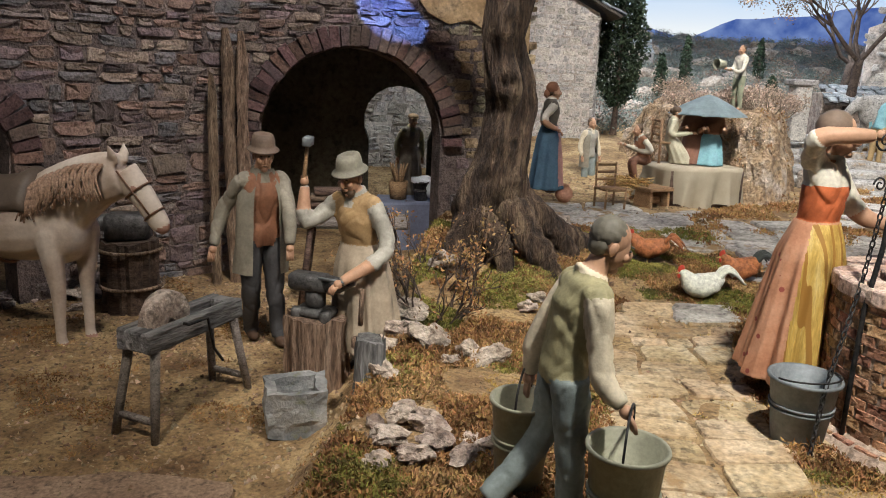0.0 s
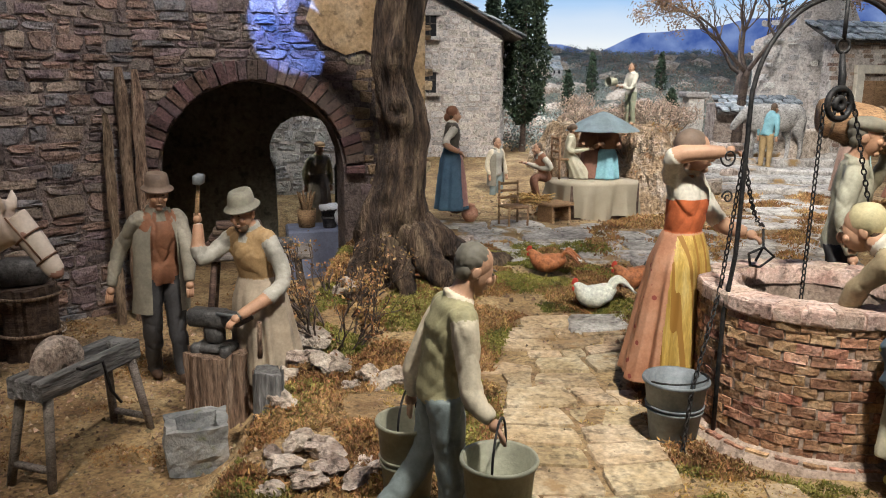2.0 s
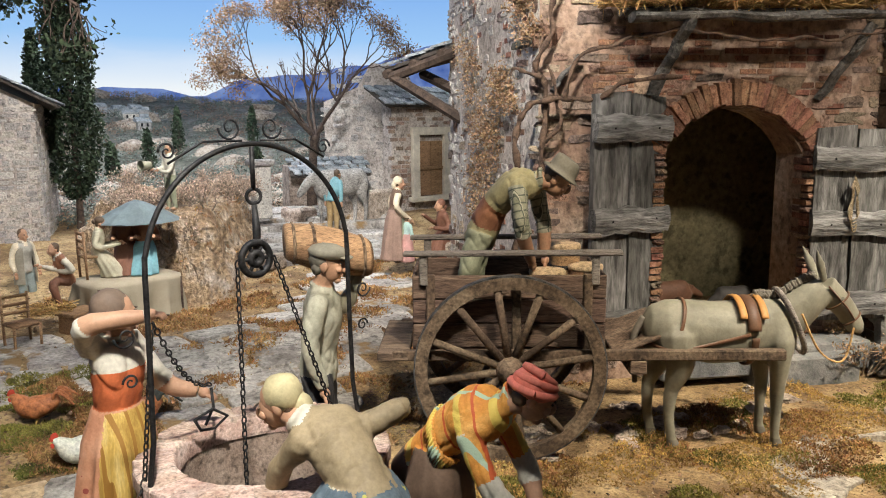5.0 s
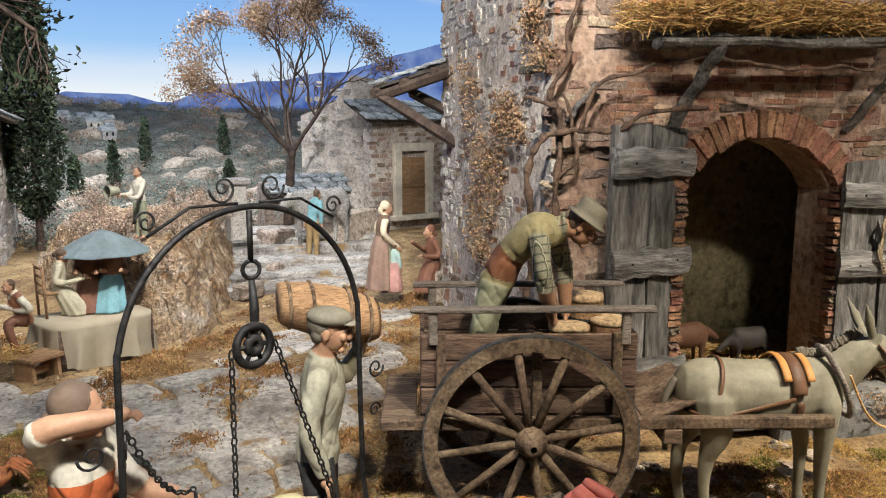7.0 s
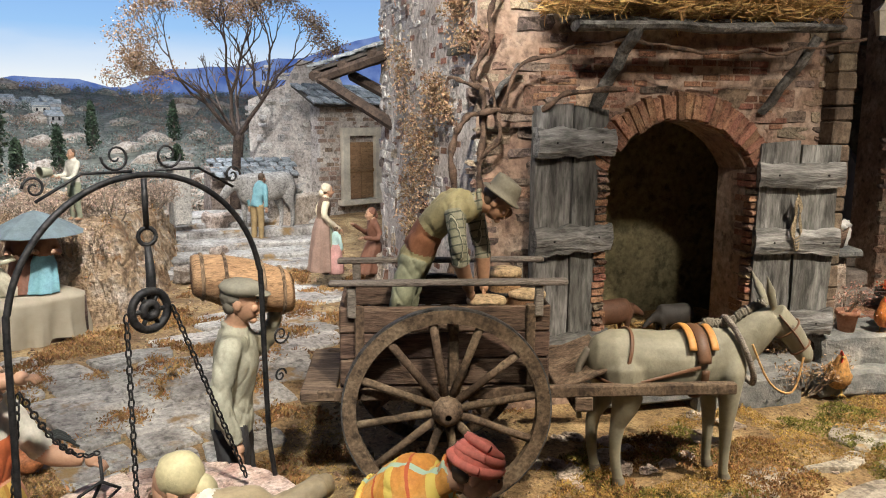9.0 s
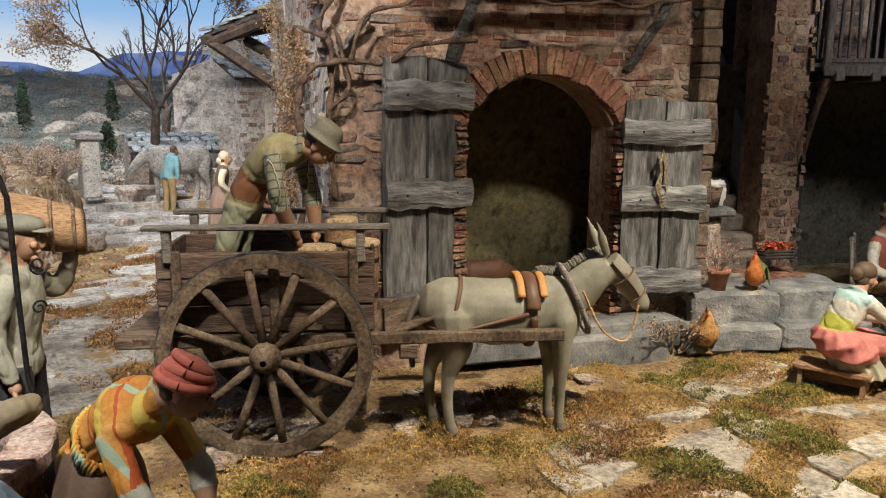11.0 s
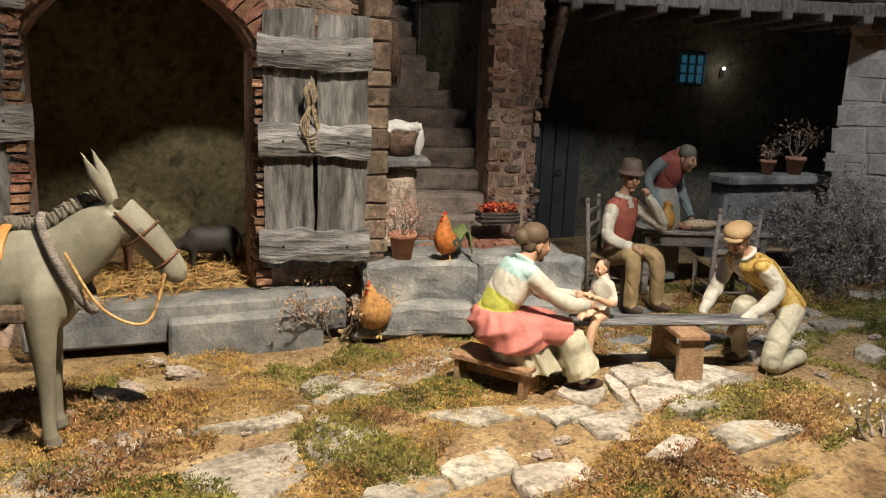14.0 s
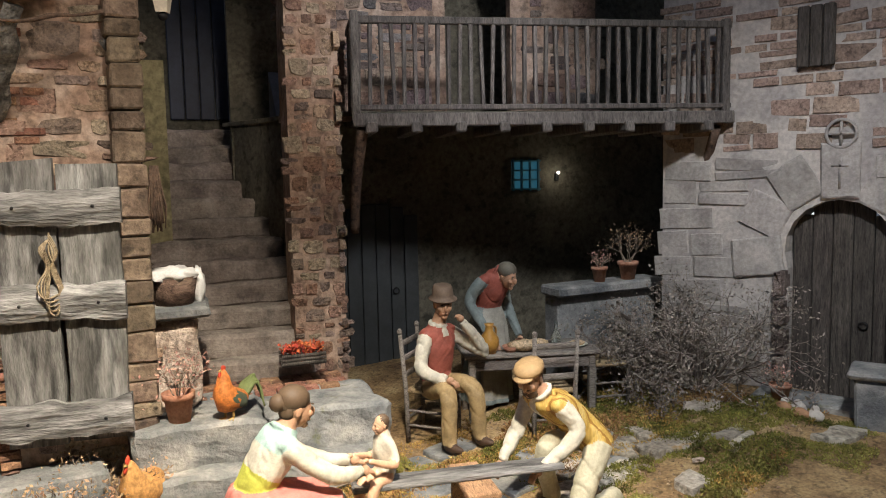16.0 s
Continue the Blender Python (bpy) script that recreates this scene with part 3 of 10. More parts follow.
class Wall:
    """A wall from a to b whose face lies on the right of that line; openings reach its foot."""

    def __init__(self, name, a, b, z0, h, thick, plaster, label, arches=(), tops=None):
        self.a, self.z0, self.h, self.arches = Vector(a), z0, h, arches
        self.d = (Vector(b) - self.a)
        self.w = self.d.length
        self.d.normalize()
        self.yaw = math.degrees(math.atan2(self.d.y, self.d.x))
        self.ob = thing(name, a[0], a[1], z0, self.yaw, label, "wall", kind="structure")
        out = [(0, 0)]
        for u0, u1, sp, tp in arches:
            out.append((u0, 0))
            out += arc_pts(u0, u1, sp, tp)[0]
            out.append((u1, 0))
        out.append((self.w, 0))
        self.tops = tops or [(self.w, h), (0, h)]
        out += self.tops
        bm = bm_new()
        fr = [bm.verts.new((u, 0, z)) for u, z in out]
        bk = [bm.verts.new((u, thick, z)) for u, z in out]
        n = len(out)
        for a3 in tessellate_polygon([[Vector((u, z, 0)) for u, z in out]]):
            bm.faces.new([fr[k] for k in a3])
            bm.faces.new([bk[k] for k in reversed(a3)])
        for k in range(n):
            bm.faces.new((fr[k], bk[k], bk[(k + 1) % n], fr[(k + 1) % n]))
        part("masonry", bm, plaster, self.ob, smooth=False)

    def free(self, u, z, pad=0.0):
        for u0, u1, sp, tp in self.arches:
            if u0 - pad < u < u1 + pad:
                if z < sp:
                    return False
                _, (cu, cz, r, _, _) = arc_pts(u0, u1, sp, tp)
                if (u - cu) ** 2 + (z - cz) ** 2 < (r + pad) ** 2:
                    return False
        return True

    def stones(self, material, course=(0.09, 0.16), length=(0.13, 0.34), deep=0.07, skip=0.0, u0=0, u1=None, za=0, zb=None, seed=1, name="stone", pad=0.06, test=None, gap=0.014):
        rnd = random.Random(seed)
        u1, zb = u1 or self.w, zb or self.h
        z = za
        while z < zb - 0.03:
            ch = rnd.uniform(*course)
            u = u0 - rnd.uniform(0, 0.1)
            while u < u1 - 0.03:
                ln = rnd.uniform(*length)
                cu, cz = u + ln / 2, z + ch / 2
                u += ln
                if cu < u0 or cu > u1 or cz > zb or rnd.random() < skip:
                    continue
                if not all(self.free(q, cz, pad) for q in (cu - ln / 2, cu, cu + ln / 2)) or (test and not test(cu, cz)):
                    continue
                rows = [(cz, ch)]
                if ch > 0.13 and rnd.random() < 0.4:
                    f = rnd.uniform(.35, .65)
                    rows = [(z + ch * f / 2, ch * f), (z + ch * (1 + f) / 2, ch * (1 - f))]
                for zz, hh in rows:
                    hh2 = hh * (rnd.uniform(.9, 1.12) if ch > 0.1 else 1)
                    m = Matrix.Translation(sc((cu, deep * 0.30 + rnd.uniform(-.008, .008), zz + (rnd.uniform(-.015, .015) if ch > 0.1 else 0)))) @ Euler((rnd.uniform(-.05, .05), rnd.uniform(-.09, .09) if ch > 0.1 else rnd.uniform(-.02, .02), rnd.uniform(-.05, .05))).to_matrix().to_4x4() @ Matrix.Diagonal((ln - gap, deep, hh2 - gap, 1))
                    piece(name, rnd.choice(units(material)), self.ob, m)
            z += ch

    def voussoirs(self, which, material, deep=0.09, tall=0.2, thick=0.075, name="voussoir", proud=0.02, seed=3):
        rnd = random.Random(seed)
        u0, u1, sp, tp = self.arches[which]
        _, (cu, cz, r, a, b) = arc_pts(u0, u1, sp, tp)
        n = max(5, int(r * abs(b - a) / thick))
        for k in range(n):
            t = a + (b - a) * (k + 0.5) / n
            rr = r + tall / 2
            m = Matrix.Translation(sc((cu + rr * math.cos(t), -proud + rnd.uniform(-.018, .018), cz + rr * math.sin(t) + rnd.uniform(-.012, .012)))) @ Matrix.Rotation(-t + math.pi / 2 + rnd.uniform(-.07, .07), 4, "Y") @ Matrix.Diagonal((thick * rr / r * rnd.uniform(.84, 1.0), deep, tall * rnd.uniform(.80, 1.08), 1))
            piece(name, rnd.choice(units(material)), self.ob, m)

    def at(self, u, z, out=0.0):
        n = Vector((self.d.y, -self.d.x))
        p = self.a + self.d * u + n * out
        return (p.x, p.y, self.z0 + z)


FORGE_SIDE = Wall("wall_forge_side", (-4.5, 4.95), (-1.95, 7.42), -0.1, 3.3, 0.35, DARKMORTAR, "dark irregular stone wall beside the forge", [(0.45, 1.55, 1.25, 1.95)])
FORGE = Wall("wall_forge_front", (-1.95, 7.43), (0.82, 8.055), -0.1, 3.6, 0.4, DARKMORTAR, "dark stone forge wall with a wide brick arch", [(0.20, 1.97, 1.45, 2.36)])
BARN = Wall("wall_barn_front", (5.72, 5.42), (8.98, 4.17), 0.4, 4.4, 0.4, PLASTER, "warm brown stone barn wall with patched plaster", [(1.14, 2.55, 2.05, 2.48)])
BARN_SIDE = Wall("wall_barn_side", (6.18, 7.0), (5.72, 5.42), 0.4, 5.2, 0.35, PALEPLASTER, "pale flaking plaster side wall of the barn")
RIGHT = Wall("wall_court", (13.35, 2.5), (13.35, -3.5), 0.4, 5.0, 0.35, GREYPLASTER, "grey plastered stone courtyard wall with arched doorway", [(1.16, 1.96, 1.28, 1.88)])


ASHLAR = mat("grey_ashlar", (0.26, 0.235, 0.215), (0.36, 0.33, 0.30), (0.44, 0.40, 0.365), scale=3, fine=30, bump=0.5, rnd=0.14, depth=0.012, mottle=0.2)
SALMON = mat("salmon_brick", (0.25, 0.175, 0.135), (0.38, 0.28, 0.22), scale=6, bump=0.5, rnd=0.25)
DARKDOOR = mat("dark_plank_door", (0.05, 0.042, 0.036), (0.11, 0.095, 0.08), scale=6, fine=40, bump=0.7, local=True, rnd=0.15, stretch=(5, 5, 0.6))
STAIR = mat("worn_stair_stone", (0.14, 0.115, 0.10), (0.24, 0.20, 0.17), (0.33, 0.28, 0.24), scale=5, fine=40, bump=0.5, rnd=0.12, depth=0.015, mottle=0.14)
BLUEPAINT = paint("faded_blue_lattice", (0.05, 0.16, 0.22))
GREYWOOD = mat("grey_balcony_wood", (0.075, 0.065, 0.06), (0.165, 0.145, 0.13), scale=6, fine=40, bump=0.6, local=True, rnd=0.2, stretch=(4, 4, 0.7))

# forge walls
FORGE_SIDE.stones(STONE, (0.06, 0.21), (0.09, 0.40), 0.09, skip=0.0, za=0, seed=11, gap=0.006)
FORGE_SIDE.voussoirs(0, VOUSSOIR, tall=0.24, thick=0.085)
FORGE.stones(STONE, (0.06, 0.19), (0.09, 0.36), 0.09, skip=0.0, u1=2.05, seed=12, pad=0.11, gap=0.006)
FORGE.stones(WARMSTONE, (0.08, 0.17), (0.12, 0.30), 0.09, skip=0.10, u0=2.05, za=1.3, seed=13, pad=0.12, gap=0.02)
FORGE.stones(STONE, (0.08, 0.17), (0.12, 0.30), 0.09, u0=2.0, zb=1.3, seed=14, pad=0.05, gap=0.02)
bm = bm_new()
ring = [(1.66, 3.6), (1.70, 3.2), (1.62, 2.95), (1.78, 2.72), (2.0, 2.62), (2.2, 2.68), (2.42, 2.55), (2.58, 2.30), (2.70, 1.9), (2.82, 1.8), (2.83, 3.6)]
vs = [[bm.verts.new((u, yy, z)) for u, z in ring] for yy in (-0.045, 0.01)]
bm.faces.new(vs[0])
for k in range(len(ring)):
    bm.faces.new((vs[0][k], vs[1][k], vs[1][(k + 1) % len(ring)], vs[0][(k + 1) % len(ring)]))
part("plaster_patch", bm, mat("ochre_plaster", (0.34, 0.225, 0.11), (0.46, 0.32, 0.17), (0.52, 0.39, 0.24), scale=2.2, fine=24, bump=0.5, depth=0.02, mottle=0.3), FORGE.ob, "flaking ochre plaster patch", smooth=False)
FORGE.voussoirs(0, VOUSSOIR, tall=0.22, thick=0.085, deep=0.12)


def plain_wall(name, a, b, z0, h, thick, m, label):
    return Wall(name, a, b, z0, h, thick, m, label)


# dark rooms behind the forge arch and the stable arch; their shade is in the wall colour
Wall("wall_forge_back", (-2.6, 9.1), (0.7, 9.3), 0, 3.4, 0.2, DARKWALL, "back wall of the forge, painted dark for shade, with an arched opening", [(1.72, 2.42, 1.25, 1.88)])
plain_wall("wall_forge_inner", (-2.6, 7.2), (-2.6, 9.2), 0, 3.4, 0.15, DARKWALL, "inner wall of the forge, painted dark for shade")
PW = Wall("wall_yard_pale", (-1.8, 10.9), (0.6, 10.9), 0.3, 2.6, 0.3, PALEPLASTER, "pale rough stone wall behind the forge opening")
PW.stones(PALESTONE, (0.10, 0.2), (0.14, 0.34), 0.08, seed=21)
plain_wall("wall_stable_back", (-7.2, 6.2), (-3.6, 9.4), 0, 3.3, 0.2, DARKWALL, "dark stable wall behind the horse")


def slab(name, x, y, z, s, yaw, m, label="", category="", kind="structure", bev=0.02, rag=0.015, rot=(0, 0, 0)):
    bm = bm_new()
    box(bm, (0, 0, 0), s, rot, bev, rag=rag)
    if bev >= 0.03:
        bmesh.ops.subdivide_edges(bm, edges=[e for e in bm.edges if e.calc_length() > 0.12], cuts=7, use_grid_fill=True)
        for v in bm.verts:
            w = v.co + Vector((x, y, z))
            v.co += noise.noise_vector(w * 4) * 0.028 + noise.noise_vector(w * 12) * 0.016 + noise.noise_vector(w * 27) * 0.006
    return solo(name, bm, m, x, y, z, yaw, label, category, kind=kind, smooth=False)


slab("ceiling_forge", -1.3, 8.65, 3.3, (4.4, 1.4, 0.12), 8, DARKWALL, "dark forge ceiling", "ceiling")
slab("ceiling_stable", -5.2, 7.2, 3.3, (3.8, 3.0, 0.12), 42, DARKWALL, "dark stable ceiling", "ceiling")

# barn
BARN.stones(BARNSTONE, (0.09, 0.22), (0.12, 0.40), 0.055, skip=0.24, seed=31, pad=0.16, gap=0.022, test=lambda u, z: not (0.9 < u < 2.7 and 2.75 < z < 3.5))
BARN.stones(BRICK, (0.055, 0.065), (0.13, 0.2), 0.05, skip=0.45, seed=32, pad=0.26, u0=0.55, u1=2.9, za=2.4, zb=3.1, name="brick", gap=0.012)
BARN.voussoirs(0, BRICK, tall=0.25, thick=0.062, deep=0.13, name="arch_brick")
for side, uu in ((0, 1.14), (1, 2.55)):
    rnd = random.Random(side)
    for k in range(32):
        m = Matrix.Translation(sc((uu + (-0.05 if side == 0 else 0.05) + rnd.uniform(-.012, .012), 0.0, 0.07 + k * 0.064))) @ Matrix.Diagonal((0.12, 0.2, 0.052, 1))
        piece("jamb_brick", rnd.choice(units(BRICK if rnd.random() < .6 else BARNSTONE)), BARN.ob, m)
BARN_SIDE.stones(PALESTONE, (0.07, 0.15), (0.10, 0.26), 0.045, skip=0.5, seed=33, gap=0.02)
BARN_SIDE.stones(STONE, (0.07, 0.15), (0.10, 0.24), 0.04, skip=0.80, seed=35, gap=0.02)
BARN_SIDE.stones(BRICK, (0.06, 0.07), (0.12, 0.18), 0.04, skip=0.93, seed=34, name="brick")
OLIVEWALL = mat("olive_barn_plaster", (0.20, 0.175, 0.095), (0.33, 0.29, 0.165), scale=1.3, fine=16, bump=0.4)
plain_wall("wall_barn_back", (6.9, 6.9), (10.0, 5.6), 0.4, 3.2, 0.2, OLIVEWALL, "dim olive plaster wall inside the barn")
# side walls and ceiling hold the barn's inner shade in their dark colour
plain_wall("wall_barn_left", (6.1, 5.4), (6.95, 6.95), 0.4, 3.2, 0.12, DARKWALL, "side wall inside the barn, painted dark for shade")
plain_wall("wall_barn_right", (9.55, 5.75), (8.95, 4.35), 0.4, 5.0, 0.12, DARKWALL, "side wall inside the barn, painted dark for shade")
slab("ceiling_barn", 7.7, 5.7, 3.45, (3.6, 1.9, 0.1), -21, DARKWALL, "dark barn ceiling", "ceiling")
slab("floor_barn", 7.75, 5.55, 0.62, (3.0, 1.7, 0.2), -21, SOIL, "straw-strewn barn floor", "floor")
slab("step_barn", 7.62, 4.52, 0.60, (2.1, 0.34, 0.26), -21, SLAB, "worn stone doorstep of the barn", "step")
slab("step_barn_front", 7.9, 4.27, 0.48, (1.05, 0.30, 0.34), -24, SLAB, "rough stone block step before the barn", "step")
# barn back upper loft shade
plain_wall("wall_stair_left", (10.2, 6.9), (8.98, 4.35), 0.4, 5.0, 0.1, BARNSTONE, "brown stone wall beside the stairs")

# stairs up from the brick landing, between barn and portico
SD, SP = Vector((0.48, 0.877)), Vector((0.877, -0.48))
SYAW = math.degrees(math.atan2(SP.y, SP.x))
for nm, c, s, z in (("step_lower", (9.44, 3.62), (1.85, 0.5), (0.4, 0.66)), ("step_upper", (9.62, 3.86), (1.75, 0.75), (0.55, 0.93))):
    n = 2
    for k in range(n):
        w = s[0] / n
        p = Vector(c) + SP * (k - 0.5) * w
        slab(nm if k == 0 else nm + "_end", p.x, p.y, (z[0] + z[1]) / 2, (w - 0.015, s[1], z[1] - z[0]), SYAW, SLAB, "worn grey stone step block", "step", bev=0.03, rag=0.02)
BASE = Vector((9.80, 4.42))
land = thing("floor_landing", BASE.x - 0.05, BASE.y - 0.12, 0.9, SYAW, "red brick paved stair landing", "floor", kind="structure")
for i in range(9):
    for j in range(5):
        m = Matrix.Translation(sc((-0.66 + i * 0.165 + (0.08 if j % 2 else 0), -0.22 + j * 0.11, 0.02))) @ Matrix.Diagonal((0.155, 0.1, 0.05, 1)) @ Matrix.Rotation(math.pi / 2, 4, "X")
        piece("brick", units(BRICK)[(i * 3 + j) % 10], land, Matrix.Translation(sc((-0.66 + i * 0.165 + (0.08 if j % 2 else 0), -0.22 + j * 0.11, 0.03))) @ Matrix.Rotation(-math.pi / 2, 4, "X") @ Matrix.Diagonal((0.155, 0.05, 0.1, 1)))
for k in range(12):
    p = BASE + SD * (0.18 + 0.215 * k)
    z1 = 1.11 + 0.178 * k
    w = 1.28 - 0.02 * k
    slab("stair_step", p.x, p.y, z1 - 0.10, (w, 0.32, 0.2), SYAW, STAIR, "worn brown stone stair step", "step", bev=0.03, rag=0.012)
    slab("stair_core", p.x + SD.x * 0.07, p.y + SD.y * 0.07, (z1 - 0.2 + 0.4) / 2, (w - 0.04, 0.3, z1 - 0.2 - 0.4), SYAW, STAIR, "solid stone fill of the stair", "stairs", bev=0.0, rag=0.0)
top = BASE + SD * 2.9
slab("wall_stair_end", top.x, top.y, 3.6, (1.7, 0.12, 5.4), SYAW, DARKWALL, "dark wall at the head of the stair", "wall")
bm = bm_new()
for k in range(4):
    box(bm, (-0.24 + 0.16 * k, 0, 0), (0.15, 0.05, 1.5), bev=0.01)
p = top - SD * 0.1
solo("door_stairhead", bm, paint("slate_blue_door", (0.04, 0.047, 0.07)), p.x, p.y, 3.95, SYAW, "dark slate-blue plank door at the stair head", "door", kind="structure", smooth=False)
# leaning blue-grey stringer wall on the right of the flight
bm = bm_new()
a0, a1 = BASE + SD * 0.45 + SP * 0.64, BASE + SD * 2.75 + SP * 0.60
v = [bm.verts.new((q.x, q.y, z)) for q, z in ((a0, 1.1), (a0, 2.05), (a1, 4.6), (a1, 1.1))]
v2 = [bm.verts.new((q.x + 0.12 * SP.x, q.y + 0.12 * SP.y, z)) for q, z in ((a0, 1.1), (a0, 2.05), (a1, 4.6), (a1, 1.1))]
bm.faces.new(v)
bm.faces.new(list(reversed(v2)))
for k in range(4):
    bm.faces.new((v[k], v2[k], v2[(k + 1) % 4], v[(k + 1) % 4]))
solo("wall_stair_parapet", bm, paint("blue_grey_plaster", (0.20, 0.21, 0.25), 0.9), label="blue-grey plastered parapet of the stair", category="wall", kind="structure", smooth=False)

# pedestal beside the stair with a wash tub
slab("stone_pedestal", 9.22, 4.30, 1.26, (0.34, 0.34, 0.66), SYAW, ROCK, "pale rough stone pedestal beside the stair", "pedestal", kind="", bev=0.04, rag=0.03)
slab("pedestal_slab", 9.22, 4.26, 1.64, (0.46, 0.44, 0.08), SYAW, SLAB, "grey stone slab lying on the pedestal", "stone slab", kind="", bev=0.02)

# portico: brick pillar, back wall, balcony
PORT = Wall("wall_portico_pier", (10.30, 4.28), (10.66, 4.06), 0.5, 4.6, 0.5, PLASTER, "brown stone and brick pier of the portico")
PORT.stones(BARNSTONE, (0.08, 0.18), (0.10, 0.2), 0.05, seed=41, gap=0.02)
PSIDE = Wall("wall_portico_pier_side", (10.66, 4.06), (10.95, 4.56), 0.5, 4.6, 0.1, PLASTER, "brown stone side of the portico pier")
PSIDE.stones(BARNSTONE, (0.08, 0.18), (0.12, 0.28), 0.05, seed=42, gap=0.02)
# the balcony's shade is painted into these two walls by their dark colour
PB = Wall("wall_portico_back", (10.9, 5.95), (17.0, 2.43), 0.4, 5.0, 0.2, DARKWALL, "plaster wall under the balcony, painted dark for shade")
plain_wall("wall_portico_left", (10.90, 4.60), (11.0, 5.9), 0.4, 2.7, 0.1, DARKWALL, "side wall under the balcony, painted dark for shade")


def plank_door(name, wall, u0, u1, top, z0, m, label, arch=0.0, n=5):
    ob = thing(name, *wall.at(u0, z0, 0.03), wall.yaw, label, "door", kind="structure")
    w = (u1 - u0) / n
    for k in range(n):
        bm = bm_new()
        uc = (k + 0.5) / n * 2 - 1
        h = top - z0 - arch * (1 - math.sqrt(max(0, 1 - uc * uc * 0.9)))
        box(bm, ((k + 0.5) * w, 0.02, h / 2), (w - 0.008, 0.05, h), bev=0.006)
        part("plank", bm, m, ob, smooth=False)
    bm = bm_new()
    lathe(bm, [(0.028, -0.006), (0.04, 0.0), (0.028, 0.006)], 12)
    for v in bm.verts:
        v.co = Vector((v.co.x + (u1 - u0) * 0.72, -0.02 + v.co.z, v.co.y + 0.8))
    part("ring_handle", bm, IRON, ob, "small iron ring handle")
    return ob


plank_door("door_portico", PB, 0.97, 1.92, 1.85, 0.1, paint("dim_grey_door", (0.055, 0.06, 0.06), 0.6), "dark arched double door under the balcony", 0.35, 6)
# lattice window with blue light behind
bm = bm_new()
for k in range(4):
    box(bm, (0.02 + 0.105 * k, 0, 0.17), (0.02, 0.03, 0.36))
    box(bm, (0.18, 0, 0.01 + 0.107 * k), (0.36, 0.03, 0.02))
wob = thing("window_lattice", *PB.at(3.05, 1.95, 0.02), PB.yaw, "small lattice window with blue evening light behind", "window", kind="structure")
part("lattice", bm, BLUEPAINT, wob, smooth=False)
glow = bpy.data.materials.new("evening_light")
glow.use_nodes = True
glow.node_tree.nodes["Principled BSDF"].inputs["Base Color"].default_value = (0.05, 0.2, 0.3, 1)
glow.node_tree.nodes["Principled BSDF"].inputs["Emission Color"].default_value = (0.12, 0.55, 0.8, 1)
glow.node_tree.nodes["Principled BSDF"].inputs["Emission Strength"].default_value = 0.09
bm = bm_new()
box(bm, (0.18, 0.02, 0.17), (0.34, 0.01, 0.34))
part("pane", bm, glow, wob, smooth=False)
wall_lamp = thing("wall_lamp", *PB.at(3.62, 2.12, 0.02), PB.yaw, "tiny lit lamp on the portico wall", "lamp")
bm = bm_new()
box(bm, (0, 0, -0.03), (0.05, 0.03, 0.09), bev=0.008)
part("bracket", bm, IRON, wall_lamp)
bulbm = bpy.data.materials.new("lit_bulb")
bulbm.use_nodes = True
bulbm.node_tree.nodes["Principled BSDF"].inputs["Emission Color"].default_value = (1, 0.95, 0.85, 1)
bulbm.node_tree.nodes["Principled BSDF"].inputs["Emission Strength"].default_value = 6
bm = bm_new()
blob(bm, (0, -0.04, 0.02), (0.018, 0.018, 0.018))
part("bulb", bm, bulbm, wall_lamp, "small glowing bulb")


